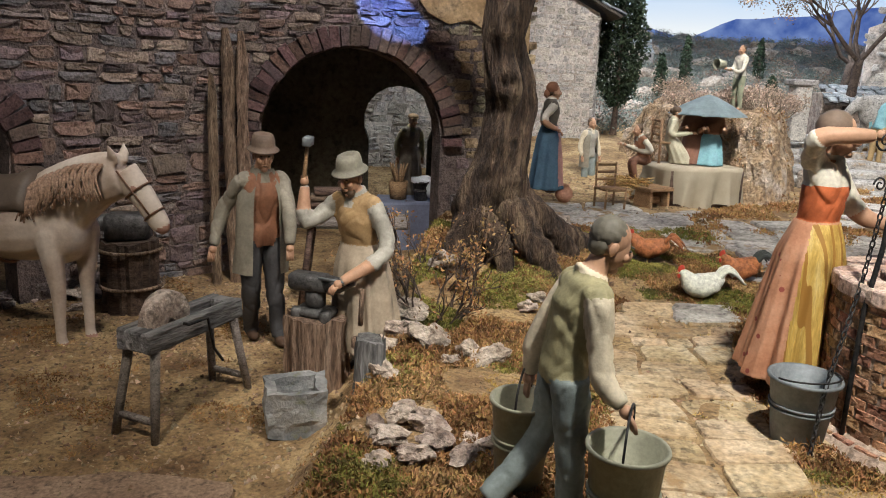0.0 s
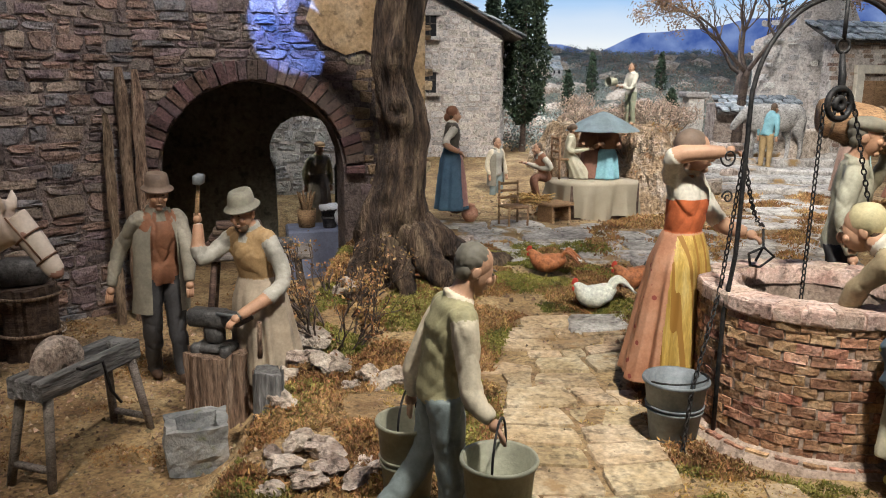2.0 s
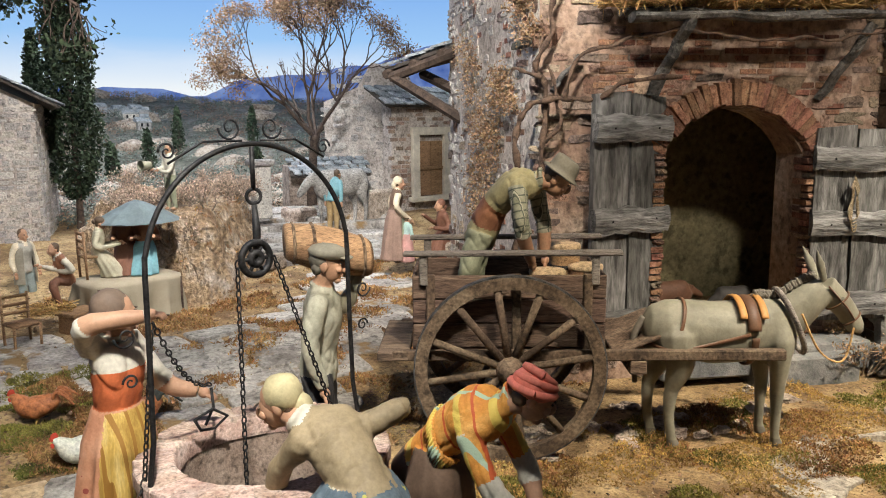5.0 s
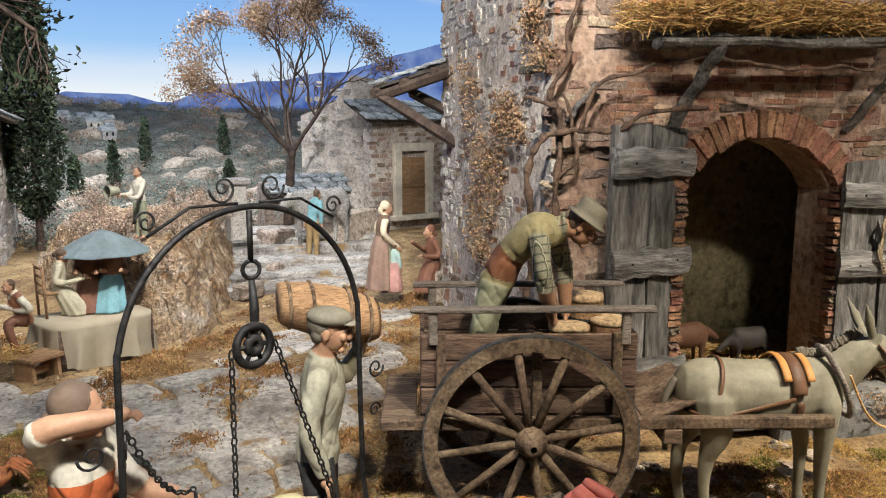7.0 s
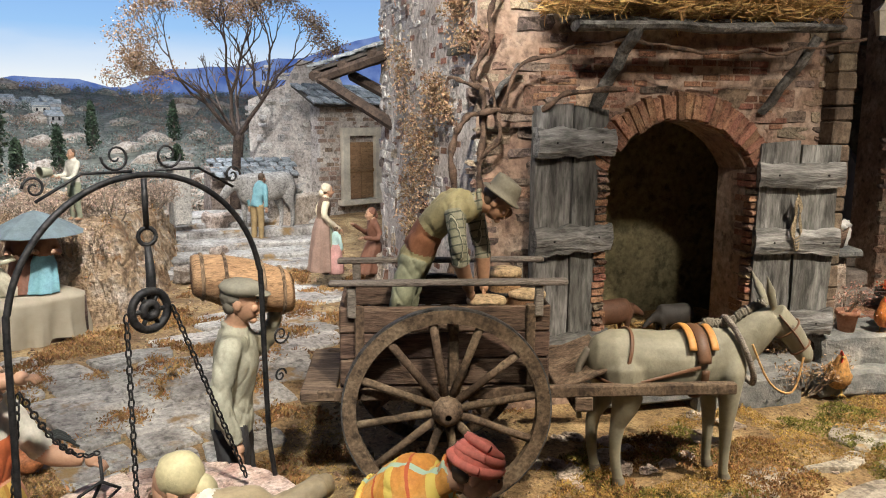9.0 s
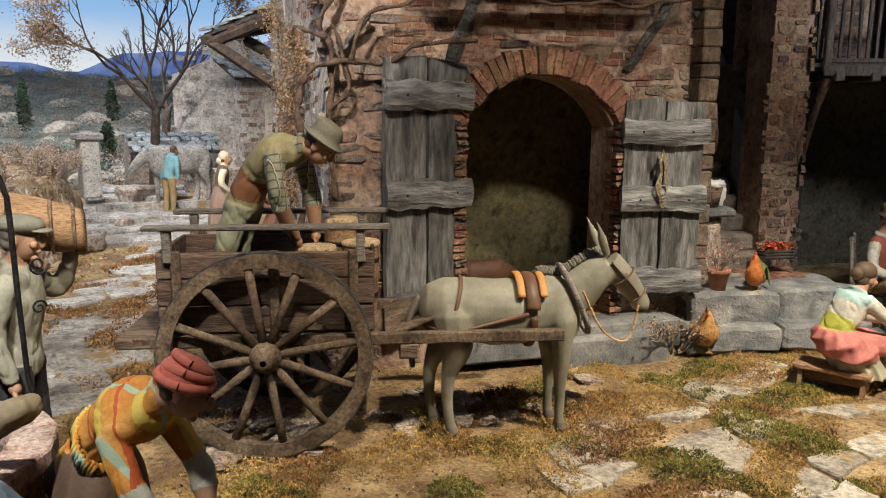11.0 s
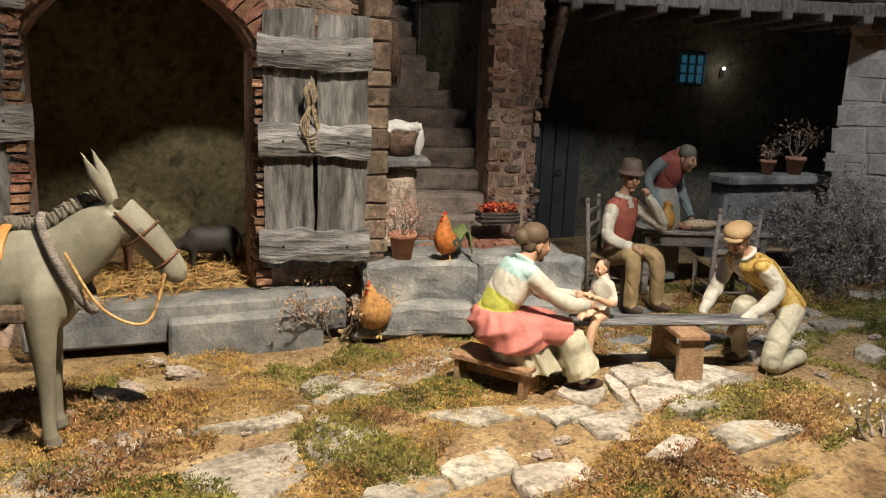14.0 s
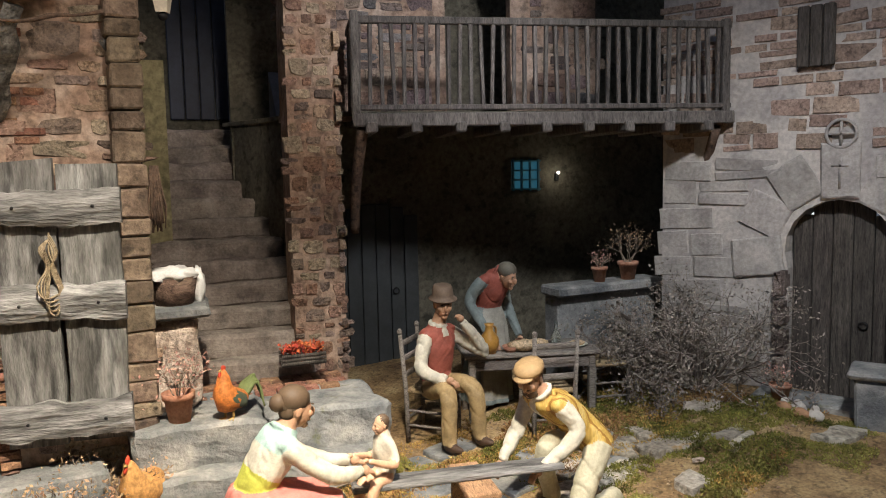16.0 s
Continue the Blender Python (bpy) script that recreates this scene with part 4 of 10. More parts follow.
def balcony():
    ob = thing("balcony", 10.72, 3.92, 3.02, 0, "weathered grey wooden balcony with slim balusters", "balcony", kind="structure")
    A, B = Vector((0, 0, 0)), Vector((13.30 - 10.72, 1.85 - 3.92, -0.02))
    d = (B - A).normalized()
    n = Vector((-d.y, d.x, 0))
    L0 = (B - A).length
    yw = math.degrees(math.atan2(d.y, d.x))
    bm = bm_new()
    for k in range(7):
        box(bm, A + d * L0 / 2 + n * (0.07 + 0.145 * k) + Vector((0, 0, 0.02)), (L0, 0.135, 0.05), (0, 0, yw), 0.008)
    part("deck", bm, GREYWOOD, ob, smooth=False)
    bm = bm_new()
    box(bm, A + d * L0 / 2 - n * 0.015, (L0 + 0.06, 0.05, 0.11), (0, 0, yw), 0.01)
    part("front_beam", bm, GREYWOOD, ob, smooth=False)
    for k in range(9):
        bm = bm_new()
        box(bm, A + d * (0.12 + k * 0.37) + n * 0.45 + Vector((0, 0, -0.07)), (0.09, 1.05, 0.09), (0, 0, yw), 0.012, rag=0.006)
        part("joist", bm, GREYWOOD, ob, smooth=False)
    me = None
    for side, p0, dd, ln, cnt in (("front", A, d, L0, 36), ("end", A, n, 0.72, 7)):
        y2 = yw if side == "front" else yw + 90
        for zz, hh, nm in ((0.10, 0.045, "bottom_rail"), (0.80, 0.06, "top_rail")):
            bm = bm_new()
            box(bm, p0 + dd * ln / 2 + Vector((0, 0, zz)), (ln, 0.055, hh), (0, 0, y2), 0.008)
            part(nm, bm, GREYWOOD, ob, smooth=False)
        if me is None:
            bm = bm_new()
            box(bm, (0, 0, 0), (0.034, 0.034, 0.68), bev=0.005, rag=0.003)
            me = finish("baluster", bm, GREYWOOD, False)
        for k in range(cnt):
            q = p0 + dd * (0.03 + (ln - 0.06) * k / (cnt - 1)) + Vector((0, 0, 0.44))
            piece("baluster", me, ob, Matrix.Translation(sc(q)) @ Euler((random.uniform(-.03, .03), random.uniform(-.03, .03), radians(y2))).to_matrix().to_4x4())
    for q in (A, B - d * 0.05):
        bm = bm_new()
        box(bm, q + Vector((0, 0, 0.42)), (0.07, 0.07, 0.88), (0, 0, yw), 0.01)
        part("corner_post", bm, GREYWOOD, ob, smooth=False)
    bm = bm_new()
    limb(bm, [A + d * 0.05 + n * 0.05 + Vector((0, 0, -0.08)), A + n * 0.22 + Vector((0.0, 0, -0.5)), A + n * 0.36 + d * (-0.02) + Vector((0, 0, -0.95))], 0.05, 0.04, 8)
    part("brace", bm, VINEWOOD, ob, "crooked round pole brace")
    bm = bm_new()
    limb(bm, [B - d * 0.1 + n * 0.05 + Vector((0, 0, -0.08)), B + n * 0.5 - d * 0.05 + Vector((0, 0, -0.75))], 0.045, 0.04, 8)
    part("brace", bm, VINEWOOD, ob)


balcony()
# slab added to stop stray lamp light from reaching the portico's back wall
bm = bm_new()
poly_prism(bm, [(10.72, 4.5), (13.3, 2.7), (17.0, 2.35), (10.9, 6.1)], 3.075, 3.12, bev=0.01)
solo("ceiling_portico", bm, DARKWALL, label="dark slab added under the balcony to block light", category="ceiling", kind="structure", smooth=False)
bm = bm_new()
box(bm, (0, 0, 0), (1.3, 0.34, 0.1), bev=0.02)
box(bm, (0, 0.05, -0.5), (1.2, 0.24, 0.9), bev=0.02)
solo("shelf_portico", bm, SLAB, 13.15, 3.02, 1.42, -22, "rough stone shelf under the balcony", "shelf", kind="structure", smooth=False)
# upper wall behind the balcony is the portico wall; a pale patch of stones and a doorway there
UP = Wall("wall_balcony_back", (10.75, 4.95), (13.3, 3.2), 3.06, 2.6, 0.12, PLASTER, "brown stone wall with dark doorway behind the balcony", [(1.55, 2.2, 1.5, 1.75)])
UP.stones(STONE, (0.08, 0.2), (0.12, 0.4), 0.06, skip=0.15, seed=44)

# courtyard wall
RIGHT.stones(ASHLAR, (0.20, 0.27), (0.32, 0.62), 0.05, zb=2.3, seed=51, pad=0.3, gap=0.012)
RIGHT.stones(SALMON, (0.06, 0.16), (0.12, 0.40), 0.05, za=2.3, skip=0.25, seed=52, name="brick")
RIGHT.voussoirs(0, ASHLAR, tall=0.46, thick=0.24, deep=0.06, proud=-0.005)
for side, uu in ((0, 1.16), (1, 1.96)):
    for k in range(5):
        m = Matrix.Translation(sc((uu + (-0.05 if side == 0 else 0.05), -0.01, 0.13 + k * 0.256))) @ Matrix.Diagonal((0.12, 0.14, 0.245, 1))
        piece("jamb_stone", units(DARKMORTAR)[k], RIGHT.ob, m)
plank_door("door_court", RIGHT, 1.16, 1.96, 1.9, 0.02, DARKDOOR, "dark arched plank door with iron ring", 0.45, 5).location.x += 0.16 * S
cr = thing("carved_emblem", *RIGHT.at(1.56, 2.42, 0.03), RIGHT.yaw, "carved stone roundel and cross above the door", "relief", kind="structure")
bm = bm_new()
ring = [(0.115 * math.cos(a), 0, 0.115 * math.sin(a)) for a in [2 * math.pi * k / 20 for k in range(21)]]
tube(bm, ring, 0.014, 6, caps=False)
box(bm, (0, 0, 0), (0.2, 0.02, 0.02))
box(bm, (0, 0, 0), (0.02, 0.02, 0.2))
part("roundel", bm, ASHLAR, cr)
bm = bm_new()
box(bm, (0, 0, -0.32), (0.022, 0.02, 0.26))
box(bm, (0, 0, -0.26), (0.13, 0.02, 0.022))
part("cross", bm, ASHLAR, cr)
slab("step_court", 13.16, 1.0, 0.56, (0.34, 1.05, 0.14), 0, SLAB, "flat stone doorstep", "step")
bm = bm_new()
for k in range(3):
    box(bm, (0.1 * k, 0, 0.25), (0.09, 0.05, 0.5), bev=0.01)
solo("window_shutter", bm, DARKDOOR, *RIGHT.at(1.25, 2.98, 0.03), RIGHT.yaw, "dark wooden shutter of an upper window", "shutter", kind="structure", smooth=False)
slab("stone_shelter", 12.95, 0.52, 0.72, (0.34, 0.34, 0.42), 10, SLAB, "small grey stone kennel-like shelter", "stone shelter", kind="")
slab("stone_shelter_roof", 12.95, 0.52, 0.96, (0.44, 0.44, 0.06), 10, SLAB, "flat slate lid lying on the stone shelter", "stone slab", kind="")

# far stone house with slate roof
HOUSE = Wall("wall_far_house", (-0.9, 13.4), (2.5, 13.4), 0.80, 2.9, 0.3, PALEPLASTER, "pale grey stone far house wall with small windows", tops=[(3.4, 2.3), (1.6, 3.2), (0, 3.2)])
HOUSE.stones(PALESTONE, (0.07, 0.13), (0.10, 0.26), 0.06, seed=61, gap=0.014, test=lambda u, z: z < 2.25 + (3.4 - u) * 0.5 and not any(abs(u - a) < 0.24 and abs(z - b) < 0.24 for a, b in ((2.12, 2.43), (2.12, 1.5))))
HS = Wall("wall_far_house_side", (2.5, 13.4), (2.9, 15.2), 0.80, 2.3, 0.3, PALEPLASTER, "pale stone gable side of the far house")
HS.stones(PALESTONE, (0.08, 0.14), (0.12, 0.26), 0.05, seed=62)
for k, (u, z) in enumerate(((2.12, 2.43), (2.12, 1.5))):
    w = thing("window_%d" % (k + 1), *HOUSE.at(u, z, 0.02), 0, "small dark window with stone sill in the far house", "window", kind="structure")
    bm = bm_new()
    box(bm, (0, 0, 0), (0.34, 0.06, 0.34))
    part("pane", bm, BLACK, w, smooth=False)
    for nm, c, s in (("lintel", (0, -0.03, 0.2), (0.46, 0.1, 0.06)), ("sill", (0, -0.05, -0.2), (0.50, 0.14, 0.06)), ("bar", (-0.06, -0.04, 0), (0.02, 0.02, 0.34)), ("bar", (0.06, -0.04, 0), (0.02, 0.02, 0.34)), ("bar", (0, -0.04, 0.04), (0.34, 0.02, 0.02))):
        bm = bm_new()
        box(bm, c, s, bev=0.006)
        part(nm, bm, PALESTONE if nm != "bar" else DARKDOOR, w, smooth=False)


def shingle_roof(name, p0, along, down, rows, cols, m, label, size=(0.2, 0.2), thick=0.03, seed=1):
    """Rows of slabs from the ridge p0 downwards."""
    ob = thing(name, *p0, 0, label, "roof", kind="structure")
    along, down = Vector(along), Vector(down)
    nrm = along.cross(down).normalized()
    if nrm.z < 0:
        nrm = -nrm
    rnd = random.Random(seed)
    a, dn = along.normalized(), down.normalized()
    R = Matrix((a, dn, nrm)).transposed().to_4x4()
    bm = bm_new()
    q = along / 2 + down / 2
    box(bm, (0, 0, 0), (along.length, down.length, 0.04))
    bmesh.ops.transform(bm, matrix=Matrix.Translation(q - nrm * 0.04) @ R, verts=bm.verts)
    part("roof_boards", bm, DARKDOOR, ob, smooth=False)
    for r in range(rows):
        for c in range(cols):
            w, h = along.length / cols, down.length / rows
            p = a * (w * (c + 0.5 + (0.5 if r % 2 else 0) - 0.25) + rnd.uniform(-.02, .02)) + dn * (h * (r + 0.6)) + nrm * (0.02 + 0.008 * (c % 2))
            mm = Matrix.Translation(sc(p)) @ R @ Euler((rnd.uniform(-.02, .02) + 0.07, rnd.uniform(-.03, .03), rnd.uniform(-.1, .1))).to_matrix().to_4x4() @ Matrix.Rotation(-math.pi / 2, 4, "X") @ Matrix.Diagonal((w * rnd.uniform(.9, 1.1), thick, h * 1.3, 1))
            piece("slate", rnd.choice(units(SLATE)), ob, mm)
    return ob


shingle_roof("roof_far_house", (1.0, 13.15, 4.05), (0, 2.2, 0), (1.85, 0, -0.98), 9, 9, SLATE, "grey slate roof of the far house")

# pale house behind the lane, with its door, and the timber lean-to eave
PH = Wall("wall_lane_house", (8.72, 13.7), (11.8, 14.1), 0.9, 2.2, 0.3, PALEPLASTER, "pale plaster and brick lane house wall")
PH.stones(SALMON, (0.07, 0.1), (0.14, 0.24), 0.04, skip=0.55, seed=71, name="brick")
dw = thing("door_lane_house", *PH.at(0.62, 0.40, 0.04), PH.yaw, "brown plank half-door in a white stone frame", "door", kind="structure")
for nm, c, s, m in (("plank", (0.15, 0, 0.55), (0.3, 0.05, 1.1), BENCHWOOD), ("plank", (0.46, 0, 0.55), (0.3, 0.05, 1.1), BENCHWOOD), ("frame", (-0.09, -0.03, 0.6), (0.17, 0.1, 1.3), CREAM), ("frame", (0.71, -0.03, 0.6), (0.17, 0.1, 1.3), CREAM), ("lintel", (0.31, -0.03, 1.3), (1.0, 0.1, 0.16), CREAM), ("sill", (0.31, -0.06, -0.06), (1.1, 0.2, 0.1), CREAM), ("ledge", (0.31, -0.035, 0.55), (0.6, 0.03, 0.07), BENCHWOOD)):
    bm = bm_new()
    box(bm, c, s, bev=0.01)
    part(nm, bm, m, dw, smooth=False)
PH2 = Wall("wall_lane_ruin", (8.0, 15.3), (9.6, 14.6), 0.9, 3.0, 0.3, PALEPLASTER, "tall weathered plaster wall of a ruin", tops=[(1.92, 2.5), (1.7, 3.0), (1.0, 3.1), (0.7, 2.6), (0, 2.3)])
PH2.stones(PALESTONE, (0.1, 0.2), (0.14, 0.3), 0.04, skip=0.75, seed=72)
shingle_roof("roof_lane_house", (8.4, 14.2, 3.5), (3.4, 0.5, 0), (0.1, -0.75, -0.38), 3, 14, SLATE, "slate roof edge of the lane house")
BEAM = mat("dark_roof_timber", (0.04, 0.027, 0.02), (0.085, 0.058, 0.042), scale=4, fine=30, bump=0.7)
TOWER = Wall("wall_tower", (6.78, 8.5), (6.18, 7.02), 0.8, 5.0, 0.4, PALEPLASTER, "weathered pale plaster tower corner behind the barn")
TOWER.stones(BARNSTONE, (0.1, 0.18), (0.14, 0.3), 0.055, skip=0.66, seed=73)
TOWER.stones(PALESTONE, (0.1, 0.18), (0.14, 0.3), 0.055, skip=0.5, seed=74)
shingle_roof("roof_lean_to", (6.77, 7.84, 3.80), (1.4, 0.5, 0.34), (-0.5, 1.44, -0.32), 7, 8, SLATE, "slate lean-to roof on dark timber brackets")
for k in range(4):
    bm = bm_new()
    a = Vector((6.77, 7.84, 3.70)).lerp(Vector((6.27, 9.28, 3.36)), 0.05 + 0.3 * k)
    limb(bm, [a + Vector((-0.06, -0.02, 0)), a + Vector((1.3, 0.46, 0.3))], 0.06, 0.06, 6, 0, 2)
    solo("roof_rafter", bm, BEAM, 0, 0, 0, 0, "dark timber rafter under the lean-to roof", "rafter", kind="structure", smooth=False)
for pa, pb in (((6.30, 9.15, 3.34), (6.75, 7.9, 3.66)), ((6.32, 9.1, 3.34), (6.62, 7.75, 2.72)), ((6.8, 9.2, 3.4), (6.75, 7.8, 3.0))):
    bm = bm_new()
    limb(bm, [pa, pb], 0.065, 0.065, 6, 0, 2)
    solo("roof_bracket", bm, BEAM, 0, 0, 0, 0, "dark timber bracket under the lean-to roof", "bracket", kind="structure", smooth=False)

# low slate roof by the lane and the gate pillar
shingle_roof("roof_low_shed", (6.9, 14.6, 2.1), (1.5, -0.3, 0), (-0.2, -0.7, -0.28), 4, 9, SLATE, "low blue-grey slate shed roof")
slab("shed_body", 7.5, 14.4, 1.55, (1.4, 0.7, 0.85), -10, ROCK, "low rough stone shed", "shed")
gp = thing("gate_pillar", 5.76, 12.86, 1.18, 0, "pale stone gate pillar with moulded cap", "pillar")
bm = bm_new()
box(bm, (0, 0, 0.45), (0.28, 0.28, 0.9), bev=0.02, rag=0.01)
part("shaft", bm, PALESTONE, gp, smooth=False)
bm = bm_new()
box(bm, (0, 0, 0.95), (0.4, 0.4, 0.1), bev=0.02)
part("cap", bm, PALESTONE, gp, smooth=False)
for k in range(6):
    slab("lane_step", 6.1 + 0.25 * k, 10.9 + 0.55 * k, 0.74 + 0.085 * k, (2.6, 0.55, 0.14), -12, PAVEGREY, "broad shallow stone step of the lane", "step", bev=0.03, rag=0.02)

# ---- statuettes ----
SKIN = paint("painted_skin", (0.43, 0.245, 0.15), 0.55, 0.14)
PALESKIN = paint("painted_pale_skin", (0.60, 0.36, 0.23), 0.5, 0.1)


def cloth(name, c, vary=0.22):
    return mat(name, tuple(v * (1 - vary) for v in c), c, tuple(min(1, v * (1 + vary)) for v in c), scale=7, fine=55, rough=0.66, bump=0.22, mottle=0.11, depth=0.008)


C_GREY = cloth("charcoal_trousers", (0.045, 0.043, 0.043))
C_COAT = cloth("olive_grey_coat", (0.23, 0.205, 0.155))
C_RUST = cloth("rust_waistcoat", (0.24, 0.105, 0.055))
C_TAN = cloth("tan_waistcoat", (0.34, 0.22, 0.105))
C_SHIRT = cloth("grey_shirt", (0.34, 0.32, 0.27))
C_CREAM = cloth("cream_shirt", (0.58, 0.50, 0.36))
C_WHITE = cloth("white_shirt", (0.52, 0.48, 0.39))
C_APRON = cloth("leather_apron", (0.36, 0.29, 0.21))
C_OLIVEV = cloth("olive_waistcoat", (0.32, 0.285, 0.155))
C_BLUEG = cloth("blue_grey_trousers", (0.20, 0.235, 0.225))
C_ORANGE = cloth("orange_bodice", (0.52, 0.13, 0.045))
C_TERRA = mat("terracotta_skirt", (0.40, 0.18, 0.10), (0.48, 0.235, 0.135), (0.54, 0.29, 0.18), scale=7, fine=60, rough=0.65, bump=0.2, mottle=0.1, dots=((0.26, 0.06, 0.045), 11, 0.16))
C_MUSTARD = mat("mustard_striped_apron", (0.36, 0.22, 0.05), (0.50, 0.33, 0.08), (0.56, 0.42, 0.16), scale=6, fine=50, rough=0.65, bump=0.25, stretch=(3, 3, 0.3), mottle=0.2, stripes=(((0.30, 0.15, 0.03), (4.2, 3.2, 0), 0.28),))
C_BEIGE = cloth("beige_jacket", (0.28, 0.215, 0.125))
C_BLUESK = mat("blue_flowered_skirt", (0.055, 0.085, 0.11), (0.10, 0.135, 0.16), (0.15, 0.19, 0.21), scale=8, fine=60, rough=0.65, bump=0.25, mottle=0.15, dots=((0.50, 0.46, 0.10), 15, 0.24))
C_PETTI = cloth("cream_petticoat", (0.46, 0.42, 0.30))
C_YELLOW = cloth("yellow_stockings", (0.55, 0.50, 0.15))
C_SHAWL = mat("orange_plaid_shawl", (0.55, 0.21, 0.04), (0.62, 0.27, 0.05), (0.66, 0.36, 0.10), scale=5, fine=60, rough=0.7, bump=0.3, mottle=0.12, stripes=(((0.66, 0.48, 0.10), (3.2, -4.2, 2.0), 0.22), ((0.38, 0.48, 0.34), (4.6, 2.2, 1.4), 0.14), ((0.50, 0.10, 0.03), (3.2, -4.2, 2.3), 0.07)))
C_SCARF = cloth("coral_headscarf", (0.58, 0.16, 0.11))
C_BROWNSK = cloth("brown_skirt", (0.14, 0.09, 0.06))
C_GREYSHIRT = cloth("sage_shirt", (0.33, 0.315, 0.235))
C_GREENT = cloth("sage_trousers", (0.26, 0.27, 0.18))
C_PLAID = mat("green_plaid_sleeve", (0.22, 0.22, 0.15), (0.28, 0.275, 0.20), (0.34, 0.33, 0.25), scale=12, fine=60, rough=0.65, bump=0.2, mottle=0.15, stripes=(((0.10, 0.11, 0.08), (18, 8, 0), 0.2), ((0.10, 0.11, 0.08), (0, 6, 18), 0.2), ((0.45, 0.43, 0.33), (18, 8, 0.4), 0.08)))
C_ROSE = cloth("rose_skirt", (0.50, 0.17, 0.14))
C_LIME = cloth("lime_sash", (0.42, 0.42, 0.07))
C_TEAL = cloth("pale_teal_kerchief", (0.36, 0.50, 0.46))
C_KHAKI = cloth("khaki_trousers", (0.33, 0.23, 0.11))
C_REDV = cloth("red_waistcoat", (0.30, 0.085, 0.06))
C_MONK = cloth("brown_habit", (0.17, 0.075, 0.045))
C_BLUE = cloth("blue_skirt", (0.07, 0.13, 0.19))
C_PINK = cloth("pink_apron", (0.46, 0.25, 0.22))
C_TURQ = cloth("turquoise_skirt", (0.16, 0.32, 0.35))
C_DARK = cloth("dark_jacket", (0.10, 0.085, 0.065))
HAIRM = paint("painted_brown_hair", (0.10, 0.065, 0.04), 0.6)
GREYHAIR = paint("painted_grey_hair", (0.14, 0.125, 0.095), 0.6)
SHOE = paint("dark_brown_shoe", (0.07, 0.04, 0.025), 0.5)
FELT = cloth("grey_felt_hat", (0.20, 0.185, 0.14))
BROWNFELT = cloth("brown_felt_hat", (0.15, 0.105, 0.075))
from mathutils.bvhtree import BVHTree


def fuse(bm, voxel, rounds=2):
    """Melts overlapping solids into one skin and keeps their paints."""
    bm.normal_update()
    bm.faces.ensure_lookup_table()
    paints = [f.material_index for f in bm.faces]
    tree = BVHTree.FromBMesh(bm)
    me = bpy.data.meshes.new("cast")
    bm.to_mesh(me)
    bm.free()
    ob = bpy.data.objects.new("cast", me)
    scene.collection.objects.link(ob)
    md = ob.modifiers.new("cast", "REMESH")
    md.mode, md.voxel_size = "VOXEL", voxel
    out = bpy.data.meshes.new_from_object(ob.evaluated_get(bpy.context.evaluated_depsgraph_get()))
    bpy.data.objects.remove(ob)
    bpy.data.meshes.remove(me)
    b2 = bm_new()
    b2.from_mesh(out)
    bpy.data.meshes.remove(out)
    for f in b2.faces:
        hit = tree.find_nearest(f.calc_center_median())
        f.material_index = paints[hit[2]] if hit[2] is not None else 0
    for _ in range(rounds):
        bmesh.ops.smooth_vert(b2, verts=b2.verts, factor=0.5, use_axis_x=True, use_axis_y=True, use_axis_z=True)
    return b2


def join(bm, other):
    me = bpy.data.meshes.new("join")
    other.to_mesh(me)
    other.free()
    bm.from_mesh(me)
    bpy.data.meshes.remove(me)



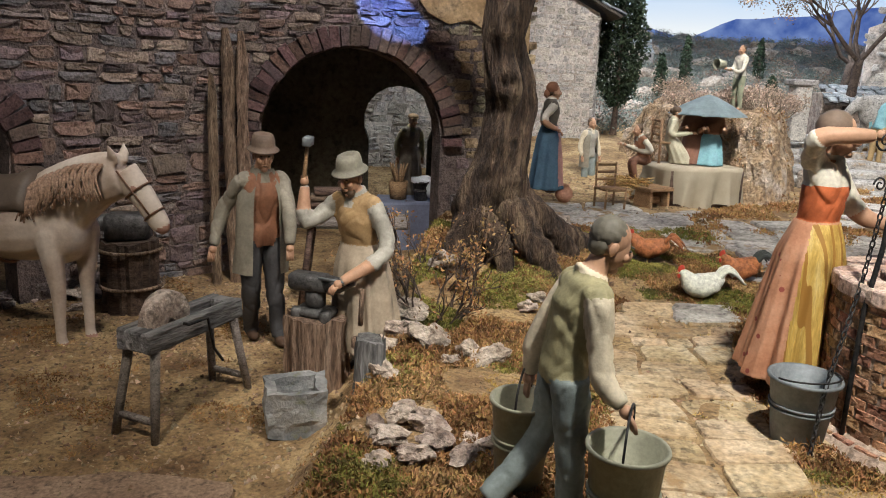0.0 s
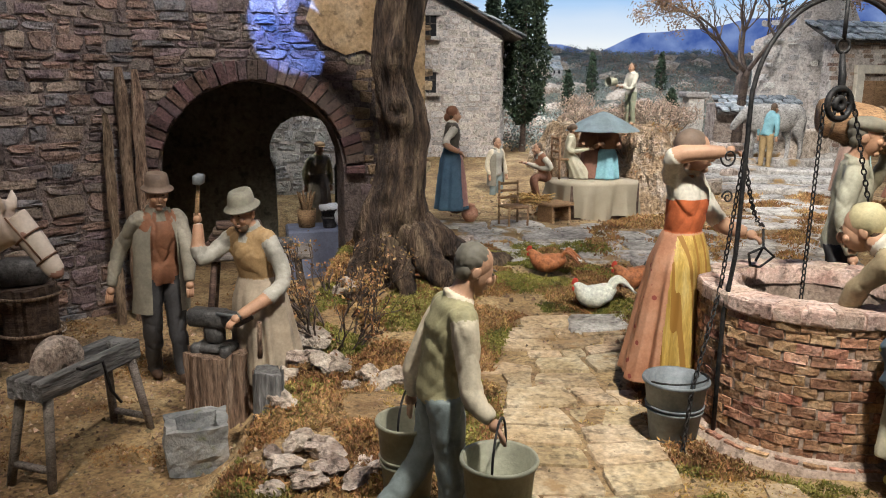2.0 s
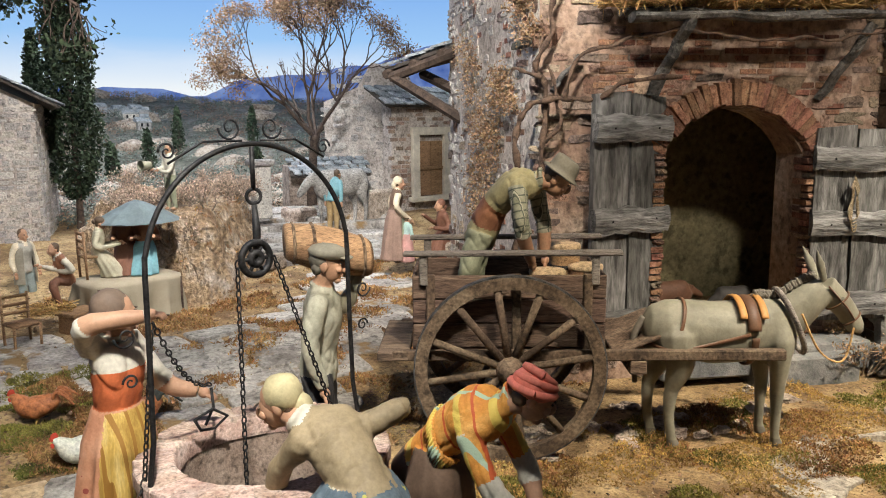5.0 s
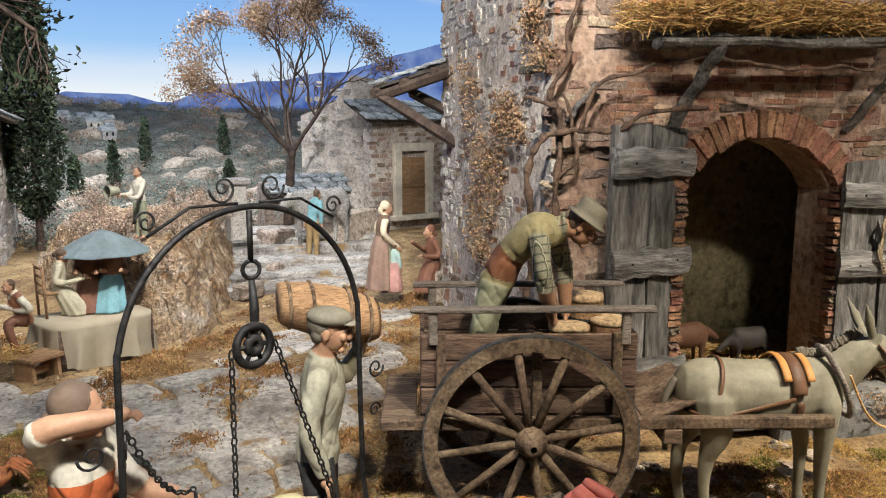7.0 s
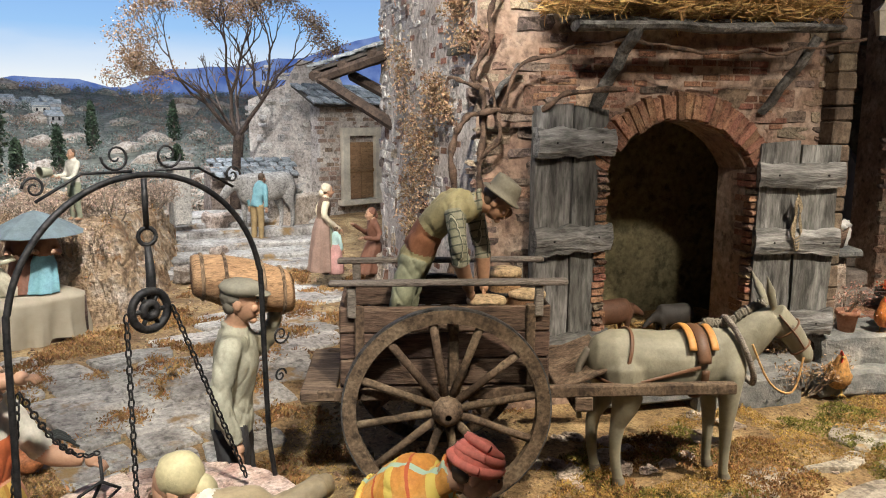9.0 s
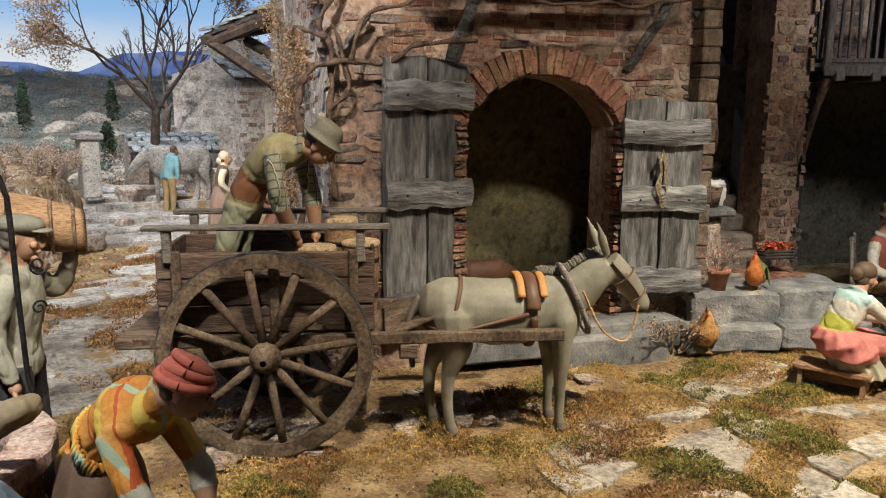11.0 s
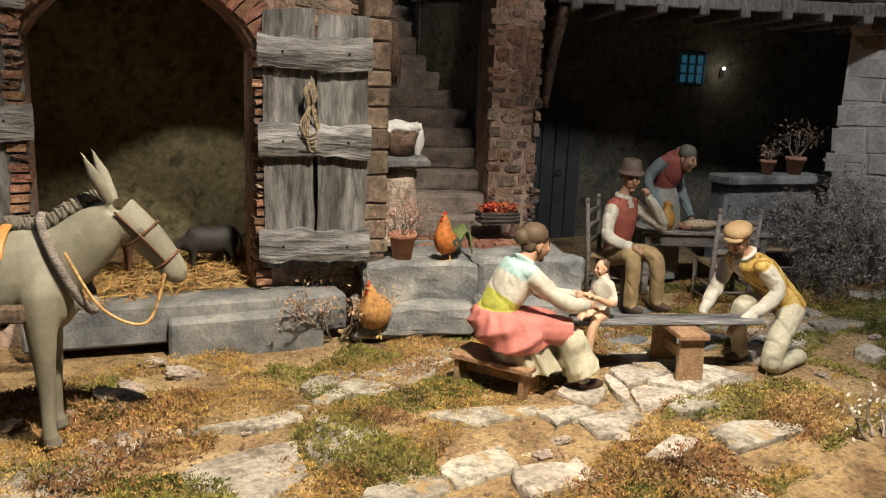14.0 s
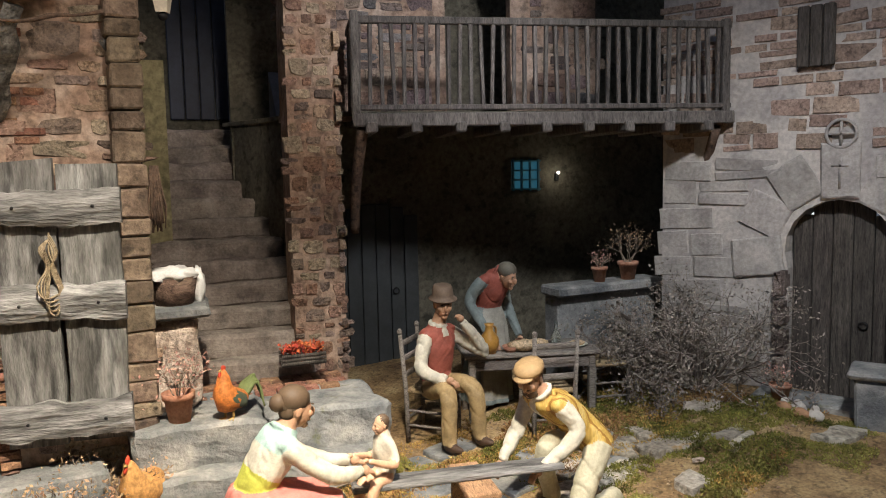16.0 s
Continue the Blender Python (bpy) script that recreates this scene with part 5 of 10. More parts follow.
def figure(name, label, x, y, z, face=-90, h=1.65, bend=0, twist=0, pts=None, head=None, top=C_SHIRT, vest=None, bottom=C_GREY, skin=SKIN, hair=HAIRM, hat=None, hatm=FELT, skirt=None, apron=None, sleeve=1.0, coat=None, shoe=SHOE, extra=None, sash=None, overskirt=None, kerchief=None, beard=False, swag=False, fringe=False, group="", move=None):
    """One plain statuette. face: compass of the chest in degrees from +x; pts: joints in place coordinates; bend: degrees forwards; move: base and size after casting."""
    k = h / 1.7
    F = Vector((math.cos(radians(face)), math.sin(radians(face)), 0))
    Rv = Vector((F.y, -F.x, 0))
    U = Vector((0, 0, 1))
    O = Vector((x, y, z))

    hk = k * 1.05

    def P(r, f, u):
        return Rv * r * k + F * f * k + U * u * k
    pv = P(0, 0, 0.93)
    if pts and "pelvis" in pts:
        pv = Vector(pts["pelvis"]) - O
    q = Matrix.Rotation(radians(bend), 3, -Rv)

    def up(r, f, u):
        return pv + q @ (P(r, f, u) - P(0, 0, 0.93))
    J = dict(pelvis=pv, waist=up(0, 0, 1.07), chest=up(0, 0.01, 1.28), neck=up(0, 0, 1.475), shR=up(0.18, 0, 1.40), shL=up(-0.18, 0, 1.40),
             elR=up(0.245, -0.02, 1.13), elL=up(-0.245, -0.02, 1.13), haR=up(0.25, 0.07, 0.88), haL=up(-0.25, 0.07, 0.88),
             hiR=pv + P(0.09, 0, -0.05), hiL=pv + P(-0.09, 0, -0.05), knR=P(0.1, 0.03, 0.5), knL=P(-0.1, 0.03, 0.5), foR=P(0.11, 0, 0.07), foL=P(-0.11, 0, 0.07), head=up(0, 0.03, 1.60))
    for key, p in (pts or {}).items():
        if key in J:
            J[key] = Vector(p) - O
    ms = (J["shR"] + J["shL"]) / 2
    for key in ("shR", "shL"):
        J[key] = ms.lerp(J[key], 0.88) - (J["neck"] - J["chest"]).normalized() * 0.012 * k
    hf = Vector(head).normalized() if head else (F + U * -0.12).normalized()
    hs = hf.cross(U).normalized()
    hu = hs.cross(hf).normalized()
    bm = bm_new()
    aoff = (pts or {}).get("apron_turn", 0.0)
    mats = [skin, top, vest or top, bottom, shoe, hair, hatm, extra or top, sash or top, skirt or bottom, apron or bottom, coat or top, overskirt or bottom, kerchief or top]
    seg = 28
    # torso
    line = spline([J["pelvis"] - (J["waist"] - J["pelvis"]) * 0.5, J["pelvis"], J["waist"], J["chest"], (J["shR"] + J["shL"]) / 2 + (J["neck"] - J["chest"]) * 0.12, J["neck"] + (J["neck"] - J["chest"]) * 0.06], 6)
    rad = [(0.15, 0.115), (0.158, 0.12), (0.142, 0.108), (0.168, 0.128), (0.172, 0.098), (0.056, 0.058)]
    rr = []
    for i in range(len(rad) - 1):
        for j in range(6):
            u = j / 6
            if i == 4:
                u = u * u * (3 - 2 * u) * 0.5 + u * 0.5
            rr.append(tuple(k * (rad[i][c] * (1 - u) + rad[i + 1][c] * u) for c in (0, 1)))
    rr.append(tuple(k * c for c in rad[-1]))
    fs = tube(bm, line, rr, seg, 2, side=Rv)
    for i, f in enumerate(fs):
        ring, a = divmod(i, seg)
        ring /= 2
        ang = 2 * math.pi * (a + 0.5) / seg - math.pi / 2
        ang = math.atan2(math.sin(ang), math.cos(ang))
        if ring >= 14.3 or (vest and ring >= 9.5 and abs(ang) < 0.05 + 0.055 * (ring - 9.5)):
            f.material_index = 1
        if ring < 2:
            f.material_index = 3 if not vest else 2
        if skirt and ring < 4:
            f.material_index = 12 if overskirt else 9
        if sash and 4 <= ring < (pts or {}).get("sash", 9):
            f.material_index = 8
        if kerchief and ring >= (pts or {}).get("shawl", 10 if fringe or sash or kerchief == vest else 13.7):
            f.material_index = 13
    # neck and head
    tube(bm, [J["neck"] - (J["neck"] - J["chest"]) * 0.1, J["head"] - hu * 0.05 * k], [0.066 * k, 0.058 * k], 10, 0)
    nd = (J["head"] - J["neck"]).normalized()
    na = nd.cross(Vector((0.3, 1, 0.1))).normalized()
    nb = nd.cross(na)
    tube(bm, [J["neck"] + (na * math.cos(t) + nb * math.sin(t)) * 0.072 * k + nd * 0.006 for t in [2 * math.pi * j / 16 for j in range(17)]], 0.015 * k, 8, 13 if kerchief else 1, caps=False)
    R = Matrix((hs, hf, hu)).transposed().to_4x4()

    hm = bm_new()

    def hb(c, r, mi, sub=2, tuft=0.0):
        q2 = bmesh.ops.create_icosphere(hm, subdivisions=sub, radius=1)
        for v in q2["verts"]:
            if tuft:
                v.co *= 1 + tuft * (abs(noise.noise((v.co.x * 5 + x, v.co.y * 2.2, v.co.z * 5))) * 2 - 0.5)
            p = Vector((v.co.x * r[0] + c[0], v.co.y * r[1] + c[1], v.co.z * r[2] + c[2])) * hk
            v.co = J["head"] + R.to_3x3() @ p
            for f in v.link_faces:
                f.material_index = mi
    hb((0, -0.008, 0.018), (0.074, 0.092, 0.098), 0, 3)
    hb((0, 0.026, -0.022), (0.064, 0.078, 0.096), 0, 3)
    hb((0, 0.072, -0.098), (0.026, 0.024, 0.022), 0)
    hb((0, 0.106, -0.020), (0.013, 0.024, 0.032), 0)
    hb((0, 0.092, -0.064), (0.026, 0.014, 0.013), 0)
    hb((0, 0.101, -0.064), (0.020, 0.008, 0.003), 5, 1)
    for s in (-1, 1):
        hb((0.070 * s, -0.004, -0.014), (0.011, 0.022, 0.034), 0)
        hb((0.036 * s, 0.078, -0.026), (0.024, 0.022, 0.024), 0)
        hb((0.029 * s, 0.092, 0.010), (0.013, 0.008, 0.007), 5, 1)
        hb((0.030 * s, 0.093, 0.030), (0.020, 0.010, 0.005), 5, 1)
    hb((0, -0.026, 0.034), (0.077, 0.085, 0.087), 5, 4, 0.09)
    hb((0, -0.044, -0.018), (0.068, 0.048, 0.062), 5, 3, 0.08)
    if beard:
        hb((0, 0.050, -0.088), (0.052, 0.046, 0.048), 5, 3, 0.15)
        hb((0, 0.092, -0.046), (0.030, 0.012, 0.009), 5)

    def hl(prof, mi, seg2=20, tilt=0.0, oval=1.15):
        rings = [[J["head"] + R.to_3x3() @ (Vector((math.cos(u) * r, math.sin(u) * r * oval + c[0], zz + c[1])) * hk) for u in [2 * math.pi * j / seg2 for j in range(seg2)]] for r, zz, c in prof]
        rings_mesh(hm, rings, mi)
    if hat == "felt":
        hl([(0.092, 0.048, (0, 0)), (0.114, 0.034, (0.0, 0)), (0.121, 0.040, (0, 0)), (0.116, 0.048, (0, 0)), (0.091, 0.062, (0, 0)), (0.089, 0.085, (0, 0)), (0.084, 0.125, (-0.005, 0)), (0.074, 0.153, (-0.01, 0)), (0.052, 0.160, (-0.01, 0)), (0.03, 0.146, (-0.01, 0))], 6, 24)
    elif hat == "cap":
        hb((0, 0.0, 0.07), (0.105, 0.125, 0.055), 6)
        hb((0, 0.10, 0.05), (0.07, 0.06, 0.014), 6)
    elif hat == "scarf":
        hb((0, -0.030, 0.036), (0.088, 0.096, 0.096), 6, 3, 0.06)
        hb((0, -0.10, -0.05), (0.05, 0.05, 0.07), 6)
    elif hat == "turban":
        hb((0, -0.02, 0.045), (0.095, 0.106, 0.082), 6, 3)
        for j in range(3):
            tube(hm, [J["head"] + R.to_3x3() @ (Vector((math.cos(u) * (0.094 - 0.014 * j), math.sin(u) * (0.104 - 0.015 * j) - 0.02, 0.03 + 0.035 * j + 0.02 * math.sin(u + j))) * hk) for u in [2 * math.pi * i / 14 for i in range(15)]], 0.022 * k, 6, 6, caps=False)
    elif hat == "bun":
        hb((0, -0.11, 0.02), (0.055, 0.05, 0.055), 5)
        hb((0, -0.02, 0.05), (0.092, 0.1, 0.085), 5)
    # legs or skirt
    if skirt:
        hem = pts.get("hem") if pts else None
        hemc = Vector(hem) - O if hem else Vector((pv.x * 0.4, pv.y * 0.4, 0.07 * k))
        hr = (pts or {}).get("hemr", 0.27) * k
        n, sg = 18, 60
        ph = x * 7 + y * 3
        rings = []
        for i in range(n + 1):
            u = i / n
            c = J["waist"].lerp(hemc, u)
            w = (0.155 + 0.05 * min(1, u * 5)) * k * (1 - u) + hr * u
            wf = 0.8 + 0.2 * u
            rings.append([c + (Rv * math.cos(a) + F * math.sin(a) * wf) * w * (1 + (0.085 * math.sin(9 * a + ph + 1.1 * math.sin(3 * a) + 0.6 * u) + 0.045 * math.sin(17 * a + 2 * u)) * min(1, u * 2.2)) for a in [2 * math.pi * j / sg for j in range(sg)]])
        fs = rings_mesh(bm, rings, 9)
        for i, f in enumerate(fs):
            ring, a = divmod(i, sg)
            ang = 2 * math.pi * (a + 0.5) / sg - math.pi / 2
            ang = math.atan2(math.sin(ang), math.cos(ang))
            if apron and abs(ang - aoff) < 0.95 and ring < n - 1:
                f.material_index = 10
            if overskirt and ring < 12 and not swag:
                f.material_index = 12
        if overskirt and swag:
            rings = []
            for i in range(45):
                u = i / 44 * (pts or {}).get("swag", 0.70)
                c = J["waist"].lerp(hemc, u)
                w = ((0.16 + 0.05 * min(1, u * 5)) * k * (1 - u) + hr * u) * 1.04 + 0.055 * k * math.sin(math.pi * min(1, u / 0.72))
                rg = []
                for j in range(56):
                    a = 2 * math.pi * j / 56
                    droop = 0.10 * k * u * math.cos(a + 0.5)
                    fold = 0.040 * (1 - 2 * abs(math.sin(15 * u + 2 * a + 1.1 * math.cos(a + 0.4) + 0.5 * math.sin(9 * u)))) * min(1, u * 4) + 0.05 * math.sin(13 * a + 6 * u + ph) * max(0.2, 1 - u * 2)
                    rg.append(c + (Rv * math.cos(a) + F * math.sin(a) * (0.85 + 0.15 * u)) * w * (1 + fold * 1.6) - U * droop)
                rings.append(rg)
            rings_mesh(bm, rings, 12)
    for s in "RL":
        a, b, c = J["hi" + s], J["kn" + s], J["fo" + s]
        if not skirt:
            l2 = spline([a + U * 0.03 * k, b, c], 5)
            tube(bm, l2, [k * v for v in (0.098, 0.096, 0.092, 0.087, 0.081, 0.078, 0.074, 0.07, 0.066, 0.064, 0.066)], 12, 3, side=Rv, wob=0.035)
        else:
            tube(bm, [b.lerp(c, 0.3), c], [0.05 * k, 0.042 * k], 8, 7)
            if "lap" in (pts or {}):
                tube(bm, spline([a, a.lerp(b, 0.55) + U * 0.02, b], 4), [k * v for v in (0.13, 0.13, 0.128, 0.122, 0.116, 0.11, 0.105, 0.10, 0.095)], 12, 12, wob=0.05)
                tube(bm, spline([b - U * 0.02, b.lerp(c, 0.5), c + U * 0.05], 4), [k * v for v in (0.10, 0.105, 0.108, 0.11, 0.112, 0.116, 0.12, 0.124, 0.128)], 14, 9, wob=0.09)
        tf = (pts or {}).get("toe" + s)
        td = Vector(tf).normalized() if tf else F
        blob(bm, c + td * 0.055 * k - U * 0.025 * k, (0.045 * k, 0.115 * k, 0.042 * k), 4, rot=(0, 0, math.degrees(math.atan2(td.y, td.x)) - 90))
    # arms
    for s in "RL":
        a, b, c = J["sh" + s], J["el" + s], J["ha" + s]
        l2 = spline([a, b, c], 5)
        fs = tube(bm, l2, [k * v for v in (0.064, 0.066, 0.064, 0.061, 0.059, 0.059, 0.056, 0.052, 0.047, 0.042, 0.035)], 14, 1, wob=0.03)
        cut = int(10 * sleeve)
        if fringe:
            for i, f in enumerate(fs):
                if i // 14 < 4:
                    f.material_index = 2
        for i, f in enumerate(fs):
            if i // 14 >= cut:
                f.material_index = 0
        if sleeve < 1:
            tube(bm, [l2[cut] - (l2[cut] - l2[cut - 1]) * 0.6, l2[cut]], [0.062 * k, 0.064 * k], 10, 1)
        dv = (c - b).normalized()
        blob(hm, c + dv * 0.035 * k, (0.034 * k, 0.034 * k, 0.034 * k), 0)
        sd = dv.orthogonal()
        for j in range(4):
            off = Rv * (j - 1.5) * 0.014 * k
            tube(hm, [c + dv * 0.04 * k + off, c + dv * 0.085 * k + off - U * 0.008 * k, c + dv * 0.1 * k + off - U * 0.035 * k], [0.012 * k, 0.011 * k, 0.009 * k], 6, 0)
        blob(bm, a - (a - J["neck"]) * 0.14, (0.072 * k, 0.072 * k, 0.064 * k), 1 if coat else 13 if kerchief and sash else 2)
    bm = fuse(bm, 0.0102 if h > 1.3 else 0.015, 1)
    hm, bm = bm, hm
    join(bm, hm)
    if coat:
        n, sg = 9, 24
        rings = []
        for i in range(n + 1):
            u = i / n
            c = (J["neck"] + (J["neck"] - J["chest"]) * 0.03).lerp(J["pelvis"] - U * 0.30 * k, u)
            w = (0.09 + 0.105 * min(1, u * 4)) * k + 0.035 * k * u
            rings.append([c + (Rv * math.cos(a) + F * math.sin(a) * 0.78) * w * (1 + 0.03 * math.sin(5 * a + 2 * u) * u) for a in [2 * math.pi * j / sg for j in range(sg)]])
        vs = [[bm.verts.new(p) for p in ring] for ring in rings]
        for i in range(n):
            for j in range(sg):
                ang = 2 * math.pi * (j + 0.5) / sg - math.pi / 2
                ang = math.atan2(math.sin(ang), math.cos(ang))
                if abs(ang) < 0.40:
                    continue
                bm.faces.new((vs[i][j], vs[i][(j + 1) % sg], vs[i + 1][(j + 1) % sg], vs[i + 1][j])).material_index = 11
    # gentle cloth folds
    if fringe:
        for j in range(46):
            a = 2 * math.pi * j / 46
            p = J["waist"].lerp(J["chest"], 0.30) + (Rv * math.cos(a) * 0.175 + (q @ F) * math.sin(a) * 0.14) * k
            e = p + (J["waist"] - J["chest"]).normalized() * 0.075 * k - U * 0.035 * k
            tube(bm, [p, p.lerp(e, .5) + Vector((random.uniform(-.006, .006), 0, 0)), e], [0.011 * k, 0.009 * k, 0.004 * k], 5, 2)
    bm.normal_update()
    mv = []
    for v in bm.verts:
        mi = {f.material_index for f in v.link_faces}
        w = (v.co + O) / k
        d = noise.noise_vector(w * 7) * 0.003 * k
        if mi & {9, 10, 12}:
            d += v.normal * k * 0.004 * noise.noise((w.x * 14, w.y * 14, w.z * 3))
        elif not mi & {0, 4, 5, 6}:
            n1 = abs(noise.noise((w.x * 6 + w.z * 2.2, w.y * 6 - w.z * 2.6, w.z * 2.4)))
            n2 = noise.noise((w.x * 9 + 5 + w.z * 7, w.y * 9, w.z * 11 + w.x * 6))
            n3 = abs(noise.noise((w.x * 11 - w.z * 5, w.y * 11 + w.z * 4, w.z * 5 + 3)))
            d += v.normal * k * (0.004 - 0.010 * max(0, 1 - 4 * n1) ** 2 - 0.006 * max(0, 1 - 4 * n3) ** 2 + 0.005 * n2)
        mv.append((v, d))
    for v, d in mv:
        v.co += d
    ob = solo(name, bm, mats, x, y, z, 0, label, "statuette", group)
    if move:
        ob.matrix_basis = pose(move[0] * S, move[1] * S, move[2] * S) @ Matrix.Scale(move[3], 4)
    return ob


# the forge
figure("man_statuette", "statuette of a man in grey coat, rust waistcoat, felt hat", -1.27, 5.42, 0.05, face=-62, h=1.60, bend=3, head=(0.35, -0.85, -0.15), top=C_COAT, vest=C_RUST, bottom=C_GREY, hat="felt", hatm=BROWNFELT, coat=C_COAT, pts={"haR": (-1.60, 5.28, 0.86), "haL": (-1.02, 5.26, 0.90), "elR": (-1.56, 5.38, 1.10), "elL": (-1.04, 5.34, 1.12), "foR": (-1.38, 5.48, 0.13), "foL": (-1.13, 5.36, 0.13)}, move=(-1.29, 5.50, 0.05, 0.94))
figure("blacksmith_statuette", "statuette of a blacksmith in tan waistcoat and leather apron", -0.43, 4.86, 0.06, face=-118, h=1.60, bend=11, head=(-0.45, -0.85, -0.28), top=C_SHIRT, vest=C_TAN, skirt=C_APRON, hat="felt", hatm=FELT, sleeve=0.7, beard=True,
       pts={"elR": (-0.80, 4.74, 1.22), "haR": (-0.82, 4.78, 1.46), "elL": (-0.24, 4.66, 1.06), "haL": (-0.52, 4.50, 0.87), "hem": (-0.37, 4.88, 0.30), "hemr": 0.27, "foL": (-0.29, 4.88, 0.13), "foR": (-0.45, 4.96, 0.13)}, move=(-0.50, 4.88, 0.08, 0.91))
# the boy with pails
figure("water_carrier_statuette", "statuette of a boy in olive waistcoat and blue-grey trousers", 0.52, 2.86, 0.36, face=12, h=1.42, bend=12, head=(0.85, 0.15, -0.4), top=C_CREAM, vest=C_OLIVEV, bottom=C_BLUEG, hair=GREYHAIR, pts={"pelvis": (0.51, 2.84, 1.04), "elR": (0.62, 2.64, 1.08), "haR": (0.69, 2.59, 0.99), "elL": (0.42, 3.02, 1.10), "haL": (0.40, 3.03, 0.93), "knR": (0.55, 2.76, 0.70), "foR": (0.56, 2.76, 0.42), "knL": (0.45, 2.92, 0.70), "foL": (0.24, 2.84, 0.44), "head": (0.65, 2.86, 1.545), "neck": (0.585, 2.85, 1.42), "chest": (0.55, 2.85, 1.29), "waist": (0.52, 2.84, 1.14), "shR": (0.60, 2.69, 1.37), "shL": (0.54, 3.0, 1.37)}, move=(0.515, 2.85, 0.35, 0.97))
# at the well
figure("well_woman_statuette", "statuette of a woman in orange bodice and mustard apron", 2.00, 4.04, 0.38, face=-38, h=1.70, bend=2, head=(1, -0.25, -0.1), top=C_WHITE, vest=C_WHITE, sash=C_ORANGE, skirt=C_TERRA, apron=C_MUSTARD, hat="scarf", hatm=BROWNFELT, sleeve=0.55,
       pts={"elR": (1.86, 3.86, 1.94), "haR": (2.13, 3.80, 1.97), "shR": (1.88, 3.95, 1.80), "elL": (2.27, 4.12, 1.50), "haL": (2.44, 4.06, 1.43), "apron_turn": -0.5, "hem": (1.97, 4.06, 0.48), "hemr": 0.30, "head": (2.02, 3.98, 1.96)}, move=(2.03, 4.12, 0.43, 0.91))
figure("leaning_woman_statuette", "statuette of a woman in beige jacket and blue flowered skirt", 2.74, 2.82, 0.38, face=98, h=1.55, bend=62, head=(-0.75, 0.6, -0.35), top=C_BEIGE, vest=C_BEIGE, skirt=C_PETTI, overskirt=C_BLUESK, hat="scarf", hatm=cloth("straw_headscarf", (0.42, 0.36, 0.20)), swag=True, shoe=C_YELLOW, extra=C_YELLOW, kerchief=C_WHITE,
       pts={"pelvis": (2.80, 2.86, 1.24), "waist": (2.78, 2.95, 1.35), "chest": (2.74, 3.10, 1.48), "neck": (2.63, 3.23, 1.56), "head": (2.57, 3.31, 1.62), "shL": (2.58, 3.14, 1.49), "shR": (2.88, 3.10, 1.51), "elL": (2.54, 3.26, 1.32), "haL": (2.54, 3.33, 1.14), "elR": (3.06, 3.09, 1.56), "haR": (2.94, 3.30, 1.40), "hem": (2.74, 2.82, 0.62), "hemr": 0.27, "foR": (2.78, 2.68, 0.47), "foL": (2.67, 2.90, 0.47)}, move=(2.74, 2.80, 0.34, 0.985))
figure("stooping_woman_statuette", "statuette of a woman in orange plaid shawl and coral headscarf", 3.32, 3.12, 0.38, face=-52, h=1.55, bend=64, head=(0.75, -0.5, -0.5), top=C_WHITE, vest=C_SHAWL, skirt=C_BROWNSK, hat="turban", hatm=C_SCARF, fringe=True, kerchief=C_SHAWL, sleeve=0.75,
       pts={"pelvis": (3.26, 3.26, 1.12), "waist": (3.31, 3.16, 1.25), "chest": (3.39, 2.96, 1.45), "neck": (3.46, 2.80, 1.55), "head": (3.52, 2.70, 1.58), "shR": (3.28, 2.86, 1.40), "shL": (3.52, 2.94, 1.42), "elR": (3.34, 2.74, 1.16), "haR": (3.46, 2.66, 0.98), "elL": (3.62, 2.88, 1.18), "haL": (3.60, 2.76, 1.0), "hem": (3.32, 3.20, 0.46), "hemr": 0.26})
figure("barrel_carrier_statuette", "statuette of a man in sage shirt carrying a cask", 3.26, 4.50, 0.38, face=-32, h=1.62, bend=4, head=(0.84, -0.52, -0.12), top=C_GREYSHIRT, vest=C_GREYSHIRT, bottom=C_GREY, hat="cap", hatm=FELT, hair=GREYHAIR, pts={"elL": (3.52, 4.66, 1.60), "haL": (3.60, 4.58, 1.86), "head": (3.31, 4.44, 1.93)})
figure("carter_statuette", "statuette of a carter in plaid sleeves and felt hat", 4.62, 4.86, 1.20, face=-50, h=1.66, bend=50, head=(0.6, -0.55, -0.6), top=C_PLAID, vest=C_OLIVEV, bottom=C_GREENT, sash=C_RUST, hat="felt", hatm=FELT, sleeve=0.6,
       pts={"sash": 6.2, "pelvis": (4.73, 4.82, 1.98), "waist": (4.77, 4.74, 2.15), "chest": (4.86, 4.58, 2.32), "neck": (4.95, 4.44, 2.37), "head": (5.04, 4.36, 2.37), "shR": (4.76, 4.44, 2.32), "shL": (5.06, 4.60, 2.31), "elR": (4.76, 4.40, 2.04), "haR": (4.93, 4.50, 1.76), "elL": (5.10, 4.58, 2.02), "haL": (5.12, 4.58, 1.78)})
